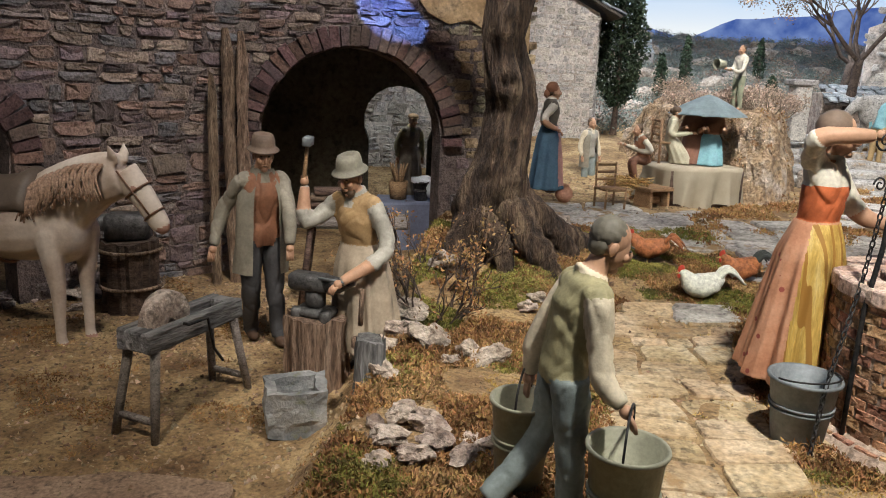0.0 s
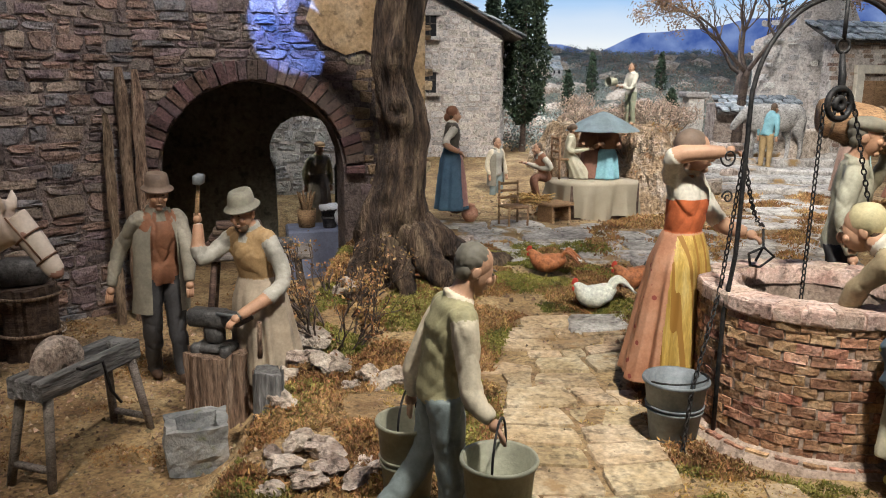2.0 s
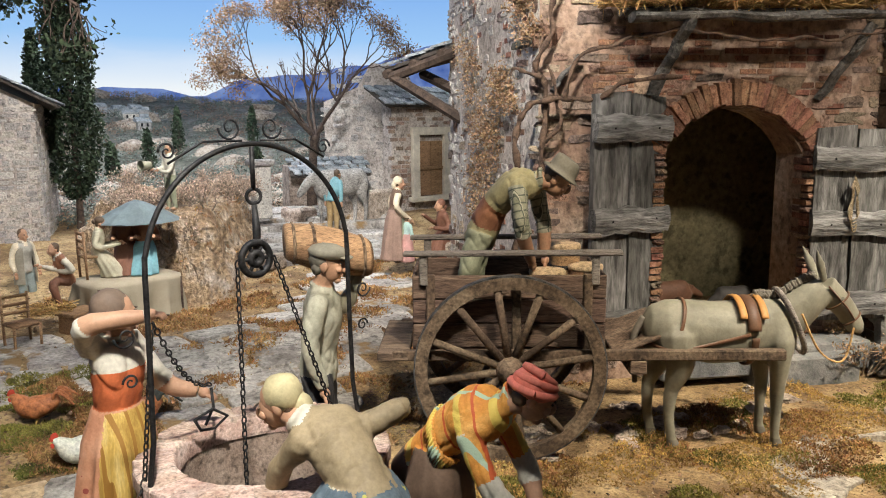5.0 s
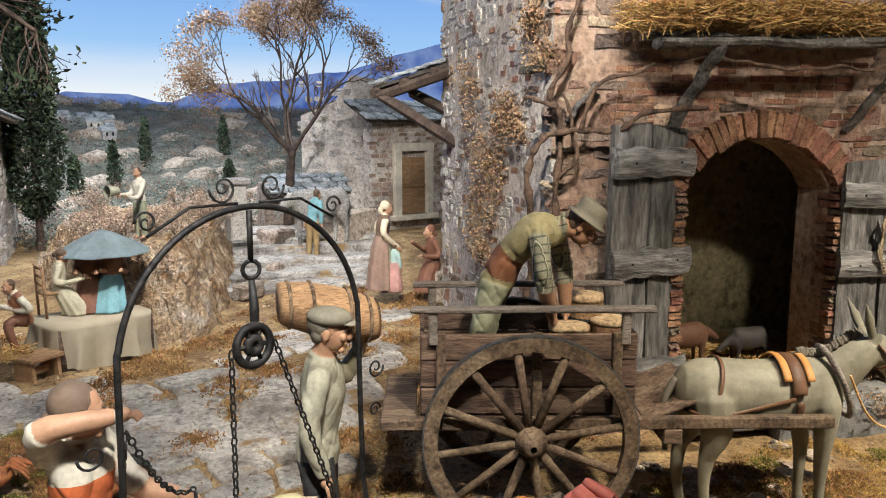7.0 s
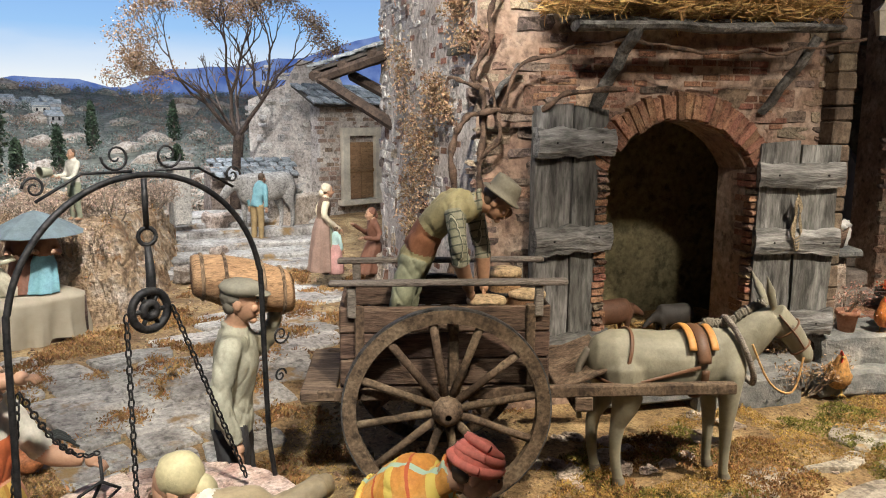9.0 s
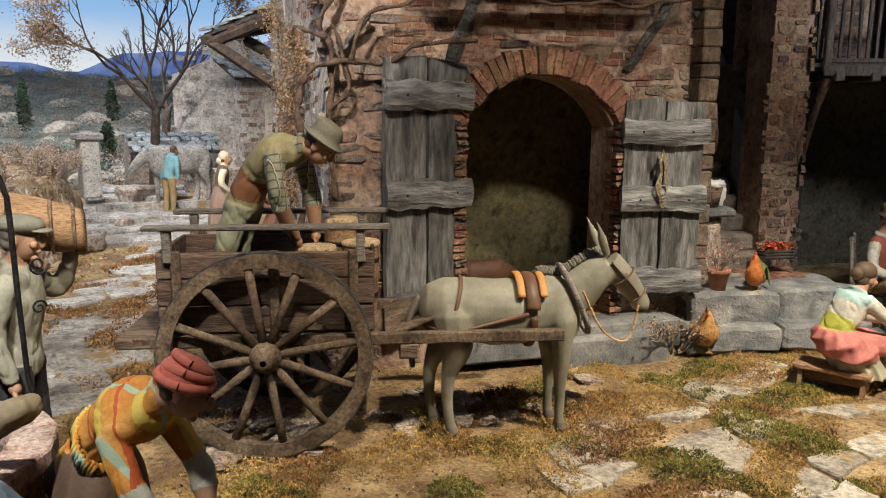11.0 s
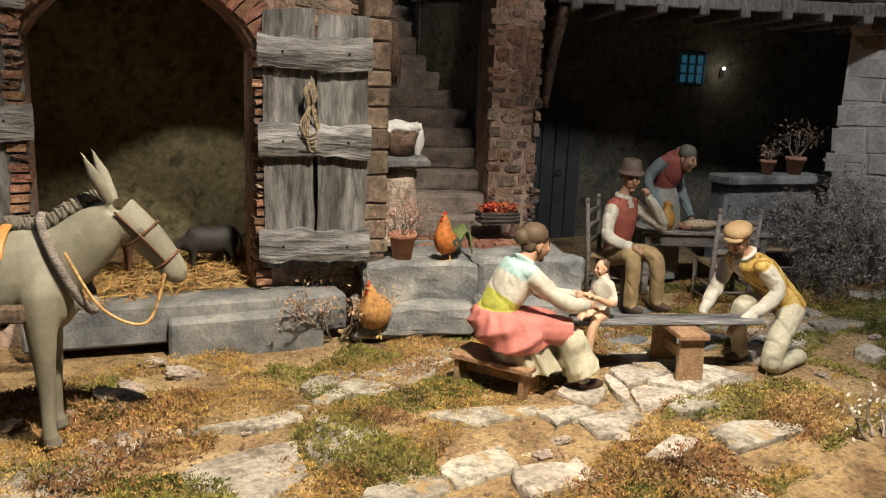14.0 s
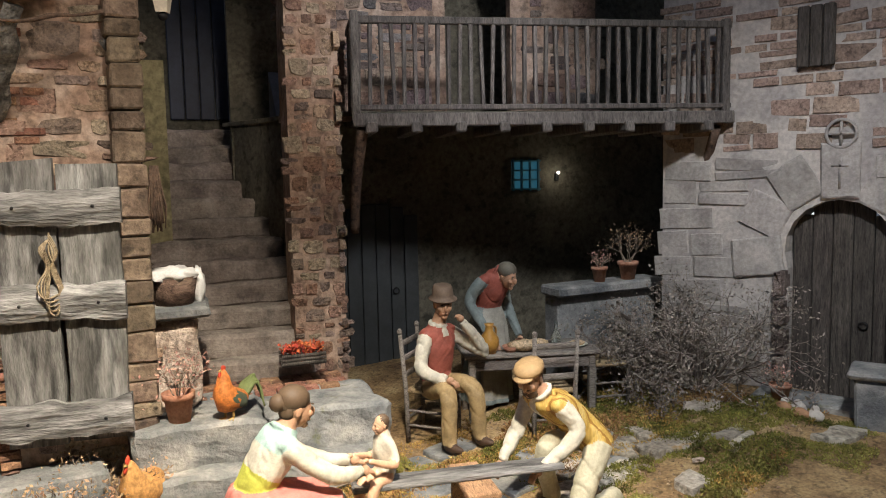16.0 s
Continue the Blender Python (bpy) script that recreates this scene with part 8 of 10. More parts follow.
def twigs(bm, p, d, ln, r, depth, rnd, tips, spread=0.7, mi=0, seg=5, lift=0.15):
    p, d = Vector(p), Vector(d).normalized()
    q = p + d * ln
    mid = p.lerp(q, 0.5) + Vector([rnd.uniform(-1, 1) for _ in range(3)]) * ln * 0.09
    tube(bm, [p, mid, q], [r, r * 0.85, r * 0.68], seg if r > 0.01 else 4, mi, caps=False)
    if depth == 0:
        tips.append((q, d))
        return
    for _ in range(rnd.choice((2, 2, 3))):
        e = (d + Vector([rnd.uniform(-1, 1) for _ in range(3)]) * spread + Vector((0, 0, lift))).normalized()
        twigs(bm, q, e, ln * rnd.uniform(.62, .85), r * 0.66, depth - 1, rnd, tips, spread, mi, seg, lift)


def leaves(name, tips, n, size, jitter, m, parent=None, seed=1, label="", category="", kind="stuff", flat=1.0):
    """Small leaf quads scattered round the tips."""
    rng = np.random.default_rng(seed)
    T = np.array([t[0] if len(t) == 2 else t for t in tips], dtype=float)
    c = np.repeat(T, n, axis=0) + rng.normal(0, jitter, (len(T) * n, 3)) * (1, 1, flat)
    a = rng.normal(size=c.shape)
    a /= np.linalg.norm(a, axis=1)[:, None]
    b = np.cross(a, rng.normal(size=c.shape))
    b /= np.linalg.norm(b, axis=1)[:, None]
    s = rng.uniform(.6, 1.3, (len(c), 1)) * size
    v = np.stack([c - a * s, c + b * s * .5, c + a * s, c - b * s * .5], 1).reshape(-1, 3)
    f = np.arange(len(v)).reshape(-1, 4).tolist()
    return raw(name, v, f, m, label=label, category=category, kind=kind, parent=parent)


TREELEAF = mat("faded_tree_leaf", (0.25, 0.155, 0.09), (0.40, 0.27, 0.17), scale=3, bump=0.1, island=0.35)


def bare_tree(name, label, x, y, z, h, seed, leaf=True, depth=7, lean=(0.1, 0)):
    rnd = random.Random(seed)
    ob = thing(name, x, y, z, 0, label, "tree")
    bm = bm_new()
    tips = []
    limb(bm, [(0, 0, -0.1), (lean[0] * 0.3, 0, h * 0.14), (lean[0], lean[1], h * 0.30)], 0.105, 0.07, 8, wob=0.14)
    for d in ((-0.7, 0.1, 0.8), (0.6, -0.2, 0.9), (0.0, 0.3, 1.0)):
        twigs(bm, (lean[0], lean[1], h * 0.29), d, h * 0.17, 0.047, depth, rnd, tips, 0.62)
    part("trunk", bm, TWIG, ob)
    if leaf:
        leaves("crown", tips, 20, 0.024, 0.085, TREELEAF, ob, seed, kind="")
    return ob


bare_tree("bare_tree", "bare autumn tree with sparse dry leaves", 7.15, 14.05, 1.15, 4.7, 4)
bare_tree("bare_tree", "bare dark tree at the lane's edge", 8.1, 16.2, 1.6, 3.2, 8, leaf=False, depth=5)


def cypress(x, y, z, h, r, seed, label, n=14000):
    ob = thing("cypress_tree", x, y, z, 0, label, "tree")
    bm = bm_new()
    limb(bm, [(0, 0, -0.1), (0.03, 0, 0.5), (0, 0, h * 0.9)], 0.09, 0.02, 8, wob=0.1)
    part("trunk", bm, TWIG, ob)
    rng = np.random.default_rng(seed)
    u = rng.random(n) ** 0.8
    zz = 0.12 * h + u * h * 0.88
    env = r * np.minimum(1, (u * 6 + 0.25)) * (1 - u ** 2.2) ** 0.6
    a = rng.random(n) * 2 * np.pi
    lump = 1 + 0.22 * np.sin(a * 3 + zz * 5) + 0.12 * np.sin(a * 7 - zz * 11)
    rr = env * lump * np.sqrt(rng.uniform(0.35, 1, n))
    leaves("crown", np.stack([rr * np.cos(a), rr * np.sin(a), zz], 1), 1, 0.045, 0.02, CYPRESS, ob, seed, kind="")


cypress(3.12, 14.5, 1.0, 4.6, 0.44, 1, "tall dark green cypress beside the far house")
cypress(2.72, 15.6, 1.3, 3.1, 0.20, 2, "slim dark cypress behind the far house", 5000)

# leafy olive branch drooping in front of the cypress
ob = thing("olive_branch", 0.55, 6.3, 3.75, 0, "drooping dark olive branch with small leaves", "branch")
tips = []
rnd = random.Random(77)
bm = bm_new()
main = spline([(0, 0, 0), (0.6, -0.6, 0.05), (1.2, -1.2, -0.1), (1.55, -1.45, -0.35)], 6)
tube(bm, main, taper(0.035, 0.010, len(main)), 6)
for k in range(26):
    p = Vector(main[rnd.randrange(8, len(main))])
    twigs(bm, p, (rnd.uniform(-.5, .7), rnd.uniform(-.6, .5), rnd.uniform(-1.2, 0)), 0.13, 0.006, 2, rnd, tips, 0.6, 0, 4, -0.25)
part("twig_mass", bm, TWIG, ob)
leaves("leaf_mass", tips, 7, 0.02, 0.035, CYPRESS, ob, 78, kind="stuff")

# ---- cart ----
CX, CY, CYAW = 4.88, 4.74, -33
cart = thing("cart", CX, CY, 0.40, CYAW, "brown two-wheeled wooden farm cart", "cart")


def cpart(name, c, s, rot=(0, 0, 0), m=CART, label="", rag=0.004):
    bm = bm_new()
    box(bm, c, s, rot, 0.008, rag=rag)
    return part(name, bm, m, cart, label, False)


for k in range(5):
    cpart("floor_board", (0, -0.30 + 0.15 * k, 0.77), (1.36, 0.145, 0.035))
for s in (-1, 1):
    for k in range(3):
        cpart("side_board", (0, s * 0.37, 0.87 + 0.175 * k), (1.36, 0.03, 0.168))
    for xx in (-0.55, 0.05, 0.55):
        cpart("stake", (xx, s * 0.398, 1.02), (0.06, 0.04, 0.60), m=WHEEL)
    for xx in (-0.60, 0.60):
        cpart("rail_post", (xx, s * 0.398, 1.36), (0.055, 0.05, 0.24), m=TABLEWOOD)
    cpart("top_rail", (0.02, s * 0.40, 1.465), (1.52, 0.085, 0.035), m=TABLEWOOD, label="grey plank rail")
    cpart("shaft", (0.55, s * 0.44, 0.745), (2.75, 0.065, 0.075), m=WHEEL, label="long worn wooden shaft")
for xx in (-0.67, 0.67):
    for k in range(3):
        cpart("end_board", (xx, 0, 0.87 + 0.175 * k), (0.03, 0.72, 0.168))
cpart("axle", (0, 0, 0.66), (0.10, 1.0, 0.10))
cpart("step_box", (0.95, 0.0, 0.80), (0.42, 0.74, 0.03), (0, -22, 0), m=WHEEL, label="slanting footboard")
cpart("tail_plank", (-0.82, 0, 0.74), (0.22, 0.95, 0.06))
cpart("bolster", (0.9, 0, 0.66), (0.12, 0.95, 0.1))


def cart_wheel(s):
    w = part("wheel", bm_new(), WHEEL, cart, "iron-shod spoked wheel")
    w.location = (0, s * 0.53 * S, 0.665 * S)
    bm = bm_new()
    n = 48
    prof = [(0.575, -0.032), (0.66, -0.034), (0.66, 0.034), (0.575, 0.032)]
    rings = [[(r * math.cos(2 * math.pi * k / n), y, r * math.sin(2 * math.pi * k / n)) for k in range(n)] for r, y in prof]
    rings_mesh(bm, rings + [rings[0]], caps=False)
    w.data = finish("wheel", bm, WHEEL, False)
    bm = bm_new()
    n = 40
    rings = [[(r * math.cos(2 * math.pi * k / n), y, r * math.sin(2 * math.pi * k / n)) for k in range(n)] for r, y in ((0.66, -0.03), (0.672, -0.03), (0.672, 0.03), (0.66, 0.03))]
    rings_mesh(bm, rings, caps=False)
    part("tyre", bm, DARKIRON, w, "iron tyre", False)
    for k in range(12):
        a = 2 * math.pi * (k + 0.3) / 12
        bm = bm_new()
        tube(bm, [(0.07 * math.cos(a), 0, 0.07 * math.sin(a)), (0.35 * math.cos(a), 0, 0.35 * math.sin(a)), (0.585 * math.cos(a), 0, 0.585 * math.sin(a))], [(0.026, 0.03), (0.022, 0.026), (0.027, 0.028)], 8, side=(0, 1, 0))
        part("spoke", bm, WHEEL, w)
    bm = bm_new()
    lathe(bm, [(0.02, -0.14), (0.05, -0.14), (0.055, -0.10), (0.09, -0.06), (0.105, 0.0), (0.09, 0.06), (0.06, 0.09), (0.02, 0.09)], 20)
    for v in bm.verts:
        v.co = Vector((v.co.x, v.co.z * -s if s > 0 else v.co.z, v.co.y))
    part("hub", bm, WHEEL, w)


cart_wheel(-1)
cart_wheel(1)
CHEESE = mat("pale_cheese_cloth", (0.42, 0.30, 0.17), (0.56, 0.42, 0.26), scale=9, fine=40, rough=0.7, bump=0.3)
for xx, yy, rr, hh, ll in ((5.33, 4.60, 0.115, 0.66, "tall round wooden tub with a pale lid in the cart"), (5.38, 4.42, 0.125, 0.52, "broad pale cheese-lidded basket in the cart"), (5.08, 4.50, 0.13, 0.50, "slatted wooden bucket in the cart")):
    tub = thing("tub", xx, yy, 1.19, 0, ll, "tub", "load in the cart")
    bm = bm_new()
    lathe(bm, [(0.01, 0), (rr * .86, 0), (rr * .95, hh * 0.5), (rr, hh * .92), (rr * .9, hh * .93), (0.01, hh * .93)], 24)
    part("body", bm, BENCHWOOD, tub, "", False)
    for zz in (0.25, 0.72):
        bm = bm_new()
        lathe(bm, [(rr * (.86 + .15 * zz), hh * zz), (rr * (.90 + .15 * zz), hh * zz), (rr * (.90 + .15 * zz), hh * zz + 0.03), (rr * (.86 + .15 * zz), hh * zz + 0.03)], 24)
        part("hoop", bm, IRON, tub)
    bm = bm_new()
    lathe(bm, [(0.01, hh * .93), (rr * 1.02, hh * .93), (rr * 1.06, hh * .96), (rr * 1.02, hh), (rr * .7, hh * 1.015), (0.01, hh * 1.02)], 24)
    part("lid", bm, CHEESE, tub, "pale round lid")

# cask on the carrier's shoulder
ck = thing("shoulder_cask", 3.40, 4.62, 1.98, -14, "brown wooden cask carried on the shoulder", "cask")
bm = bm_new()
pr = [(0.01, -0.27), (0.105, -0.27), (0.118, -0.25), (0.145, -0.1), (0.148, 0.05), (0.125, 0.24), (0.108, 0.27), (0.10, 0.25), (0.01, 0.25)]
lathe(bm, pr, 26)
for v in bm.verts:
    v.co = Vector((v.co.z, v.co.y, v.co.x - v.co.z * 0.25))
part("barrel_body", bm, BENCHWOOD, ck)
for xx, rr in ((-0.22, 0.126), (-0.1, 0.148), (0.1, 0.15), (0.21, 0.134)):
    bm = bm_new()
    tube(bm, [(xx, rr * math.cos(a), rr * math.sin(a) - xx * 0.25) for a in [2 * math.pi * k / 24 for k in range(25)]], 0.010, 6, caps=False)
    part("hoop", bm, LOG, ck)

# donkey harness
sd = thing("saddle", -3.06, 5.40, 0.03, -8, "dark brown leather pack saddle on the white horse", "saddle")
bm = bm_new()
rings = []
for xx, up in ((-.26, .0), (-.20, .05), (-.06, .0), (.10, .02), (.20, .07), (.25, .02)):
    rings.append([(xx * 1.17, 1.17 * 0.235 * math.cos(a), 1.17 * (0.775 + (0.262 + up) * math.sin(a))) for a in [math.radians(20 + 140 * j / 16) for j in range(17)]] + [(xx * 1.17, 1.17 * 0.20 * math.cos(a), 1.17 * (0.775 + 0.235 * math.sin(a))) for a in [math.radians(160 - 140 * j / 16) for j in range(17)]])
rings_mesh(bm, rings)
part("seat", bm, paint("dark_saddle_leather", (0.10, 0.075, 0.055), 0.5), sd)
bm = bm_new()
tube(bm, [(0.02, 1.17 * 0.243 * math.cos(a), 1.17 * (0.77 + 0.262 * math.sin(a))) for a in [2 * math.pi * j / 28 for j in range(29)]], [(0.026, 0.010)] * 29, 8, side=(1, 0, 0))
part("girth_strap", bm, LEATHER, sd)
DX, DY, DZ, DYAW, DH = 6.10, 3.72, 0.42, -31, 1.07
har = thing("donkey_harness", DX, DY, DZ, DYAW, "leather harness and orange saddle frame on the donkey", "harness")


def girth(x0, x1, grow, r, m, name, lo=0.0, hi=2 * math.pi, tilt=0.0, z0=0.775, ry=0.192, rz=0.222):
    bm = bm_new()
    n = 28
    pts = []
    for k in range(n + 1):
        a = lo + (hi - lo) * k / n
        pts.append((DH * (x0 + tilt * math.sin(a)), DH * (ry + grow) * math.cos(a), DH * (z0 + (rz + grow) * math.sin(a))))
    tube(bm, pts, [(r, r * 0.4)] * len(pts), 8, side=(1, 0, 0))
    return part(name, bm, m, har)


ORANGEW = paint("orange_saddle_wood", (0.50, 0.24, 0.07), 0.5)
girth(0.06, 0, 0.02, 0.028, ORANGEW, "saddle_arch", 0.55, math.pi - 0.55)
girth(0.20, 0, 0.02, 0.028, ORANGEW, "saddle_arch", 0.55, math.pi - 0.55)
girth(0.13, 0, 0.008, 0.05, LEATHER, "saddle_pad", 0.2, math.pi - 0.2)
girth(0.14, 0, 0.006, 0.028, LEATHER, "girth_strap", math.pi, 2 * math.pi)
girth(-0.36, 0, 0.006, 0.014, LEATHER, "hip_strap", 0.0, math.pi, 0.06, 0.8, 0.182, 0.20)
bm = bm_new()
for s in (-1, 1):
    tube(bm, [(-0.575 * DH, 0.02 * s, 0.72 * DH), (-0.45 * DH, s * 0.178 * DH, 0.70 * DH), (-0.3 * DH, s * 0.192 * DH, 0.70 * DH), (0.1 * DH, s * 0.205 * DH, 0.80 * DH)], [(0.006, 0.014)] * 4, 6)
part("breeching", bm, LEATHER, har)
bm = bm_new()
tube(bm, [(DH * (0.44 - 0.10 * math.sin(a)), DH * 0.135 * math.cos(a), DH * (0.84 + 0.22 * math.sin(a))) for a in [2 * math.pi * k / 24 for k in range(25)]], 0.022, 8, caps=False)
part("collar", bm, TABLEWOOD, har)
bm = bm_new()
limb(bm, [(0.86 * DH, -0.06, 0.80 * DH), (0.78 * DH, -0.10, 0.58 * DH), (0.6 * DH, -0.14, 0.66 * DH), (0.46 * DH, -0.15, 0.92 * DH)], 0.008, 0.008, 6, 0, 6)
part("rein", bm, HAY, har, "pale rope rein")

# ---- barn doors ----


def barn_leaf(label, a, b, z0, z1, seed, battens):
    rnd = random.Random(seed)
    A, B = Vector((*a, 0)), Vector((*b, 0))
    d = B - A
    yaw = math.degrees(math.atan2(d.y, d.x))
    ob = thing("barn_door_leaf", A.x, A.y, z0, yaw, label, "door", "barn door leaves")
    W, H = d.length, z1 - z0
    for k in range(2):
        bm = bm_new()
        w = W / 2
        n = 9
        L0, R0 = [], []
        for i in range(n + 1):
            zz = H * i / n + (rnd.uniform(-.05, .03) if i == n else 0) + (rnd.uniform(-.02, .02) if i == 0 else 0)
            L0.append((w * k + 0.006 + rnd.uniform(0, .012), zz))
            R0.append((w * (k + 1) - 0.006 - rnd.uniform(0, .014), zz + (rnd.uniform(-.05, .05) if i == n else 0)))
        rings = [[(l[0], -0.03, l[1]), ((l[0] + r[0]) / 2, -0.034 + rnd.uniform(-.004, .004), (l[1] + r[1]) / 2), (r[0], -0.03, r[1]), (r[0], 0.03, r[1]), (l[0], 0.03, l[1])] for l, r in zip(L0, R0)]
        rings_mesh(bm, rings)
        part("plank", bm, OLDWOOD_Z, ob, smooth=False)
    for u in battens:
        bm = bm_new()
        n, m = 22, 7
        rings = []
        for i in range(n + 1):
            xx = -0.02 + (W + 0.03) * i / n
            zt = H * u + 0.112 + 0.035 * noise.noise((xx * 6, seed, u * 9)) + rnd.uniform(-.006, .006)
            zb = H * u - 0.112 + 0.035 * noise.noise((xx * 6, seed + 4, u * 9)) + rnd.uniform(-.006, .006)
            face = [(xx, -0.085 - 0.030 * math.sin(math.pi * j / m) - 0.020 * abs(noise.noise((xx * 2.5, j * 1.7, u * 20 + seed))), zb + (zt - zb) * j / m) for j in range(m + 1)]
            rings.append(face + [(xx, -0.035, zt), (xx, -0.035, zb)])
        rings_mesh(bm, rings)
        part("batten", bm, OLDWOOD_X, ob, smooth=False)
        for q in (0.2, 0.8):
            bm = bm_new()
            blob(bm, (W * q, -0.118, H * u), (0.012, 0.012, 0.012), sub=1)
            part("nail", bm, IRON, ob)
    return ob


barn_leaf("weathered grey plank leaf of the open barn door", (6.00, 5.06), (6.79, 4.99), 0.86, 2.98, 3, (0.87, 0.50, 0.06))
barn_leaf("weathered grey plank leaf with a rope coil hung on it", (8.11, 4.40), (8.73, 3.99), 0.90, 2.66, 5, (0.86, 0.52, 0.10))
bm = bm_new()
RO = Vector((8.36, 4.19, 2.02))
for k in range(5):
    w = 0.035 + 0.008 * k
    limb(bm, [RO + Vector((0, 0, 0.24 - 0.02 * k)), RO + Vector((w * (1 - 0.3 * k), -0.03, 0.12)), RO + Vector((-0.01 + 0.006 * k, -0.035, 0.02)), RO + Vector((w * .9, -0.03, -0.12)), RO + Vector((w * .5, -0.03, -0.26 + 0.03 * k)), RO + Vector((-w * .8, -0.02, -0.24 + 0.02 * k)), RO + Vector((-w * (0.5 + 0.2 * k), -0.01, -0.08)), RO + Vector((0.012 - 0.008 * k, 0, 0.03)), RO + Vector((-w, -0.02, 0.14)), RO + Vector((0.004, 0, 0.2))], 0.006, 0.006, 6, 0, 5)
solo("rope_coil", bm, mat("hemp_rope", (0.20, 0.15, 0.09), (0.34, 0.27, 0.18), scale=40, bump=0.6), -0.03, -0.06, 0, 0, "pale coil of rope on the door leaf", "rope")

CANOPYWOOD = mat("dark_weathered_pole", (0.05, 0.047, 0.043), (0.125, 0.118, 0.108), (0.23, 0.22, 0.205), scale=2.5, fine=14, bump=1.0, local=True, rnd=0.2, stretch=(3, 3, 3), depth=0.025)
# canopy of poles with hay over the barn door
for nm, pa, pb, r in (("canopy_strut", (6.67, 5.03, 3.0), (6.55, 4.50, 3.60), 0.055), ("canopy_strut", (8.19, 4.45, 2.95), (8.16, 3.98, 3.56), 0.055), ("canopy_log", (6.10, 4.74, 3.60), (8.35, 3.90, 3.62), 0.055), ("canopy_log", (6.2, 4.95, 3.66), (8.4, 4.1, 3.68), 0.045), ("canopy_strut", (5.98, 5.22, 3.30), (5.78, 5.3, 3.02), 0.03), ("canopy_strut", (8.78, 4.19, 3.45), (8.92, 4.1, 3.08), 0.03)):
    bm = bm_new()
    pa, pb = Vector(pa), Vector(pb)
    pp = [pa.lerp(pb, u / 6) + Vector([random.uniform(-.02, .02) for _ in range(3)]) for u in range(7)]
    wide = (0.75, 1.75) if nm == "canopy_log" else (0.75, 1.2)
    tube(bm, pp, [(r * wide[0] * random.uniform(.8, 1.1), r * wide[1] * random.uniform(.8, 1.15)) for _ in pp], 8, side=(0, 0, 1), wob=0.12)
    solo(nm, bm, CANOPYWOOD, label="weathered grey pole of the hay canopy", category="pole", group="canopy poles", smooth=False)


def straw(name, n, centre, spread, size, m, label, seed, category="hay", rad=0.004):
    rng = np.random.default_rng(seed)
    c = np.array(centre) + rng.uniform(-1, 1, (n, 3)) * np.array(spread)
    d = rng.normal(size=(n, 3)) * (1, 1, 0.35)
    d /= np.linalg.norm(d, axis=1)[:, None]
    w = np.cross(d, rng.normal(size=(n, 3)))
    w /= np.linalg.norm(w, axis=1)[:, None]
    s = rng.uniform(.6, 1.4, (n, 1)) * size
    v = np.stack([c - d * s - w * rad, c - d * s + w * rad, c + d * s + w * rad, c + d * s - w * rad], 1).reshape(-1, 3)
    return raw(name, v, np.arange(len(v)).reshape(-1, 4).tolist(), m, label=label, category=category, kind="stuff")


for k in range(6):
    u = k / 5
    straw("hay", 700, (6.3 + 1.9 * u, 4.86 - 0.72 * u, 3.80 + 0.04 * (k % 2)), (0.26, 0.22, 0.10), 0.11, HAY, "loose golden hay heaped on the canopy", 20 + k)
straw("straw", 1600, (7.55, 5.15, 0.76), (0.9, 0.55, 0.03), 0.08, HAY, "golden straw strewn on the barn floor", 31)

# ---- vine ----
vine = thing("vine", 5.55, 5.35, 0.42, 0, "twisted brown leafless vine climbing the barn corner", "vine")
O = Vector((5.55, 5.35, 0.42))
for nm, r0, r1, pts in (("stem", 0.036, 0.024, [(5.45, 5.30, 0.35), (5.42, 5.34, 1.3), (5.44, 5.33, 2.2), (5.42, 5.34, 2.68), (5.47, 5.30, 2.86), (5.74, 5.19, 2.98), (5.98, 5.10, 2.95), (6.22, 4.96, 3.05), (6.62, 4.70, 3.15)]),
                        ("stem", 0.032, 0.022, [(5.70, 5.30, 1.9), (5.66, 5.27, 2.5), (5.69, 5.28, 2.95), (5.62, 5.30, 3.2), (5.72, 5.27, 3.46), (5.76, 5.25, 3.8), (5.88, 5.2, 4.3)]),
                        ("branch", 0.022, 0.014, [(5.80, 5.16, 2.98), (5.90, 5.1, 3.3), (6.20, 4.92, 3.42), (6.60, 4.60, 3.47), (7.28, 4.32, 3.42), (8.05, 4.02, 3.46), (8.6, 3.8, 3.55)]),
                        ("branch", 0.025, 0.012, [(5.64, 5.28, 3.1), (5.45, 5.4, 3.2), (5.4, 5.45, 3.15)]), ("branch", 0.028, 0.014, [(5.66, 5.27, 2.6), (5.78, 5.2, 2.75), (5.76, 5.22, 3.0), (5.7, 5.26, 3.2)])):
    bm = bm_new()
    q = spline([Vector(p) - O for p in pts], 12)
    q = [p + noise.noise_vector(p * 4.5) * 0.05 for p in q]
    tube(bm, q, [0.82 * r * (1 + 0.28 * math.sin(j * 0.9)) for j, r in enumerate(taper(r0, r1, len(q)))], 8, wob=0.14)
    part(nm, bm, VINEWOOD, vine)
tips = []
rnd = random.Random(3)
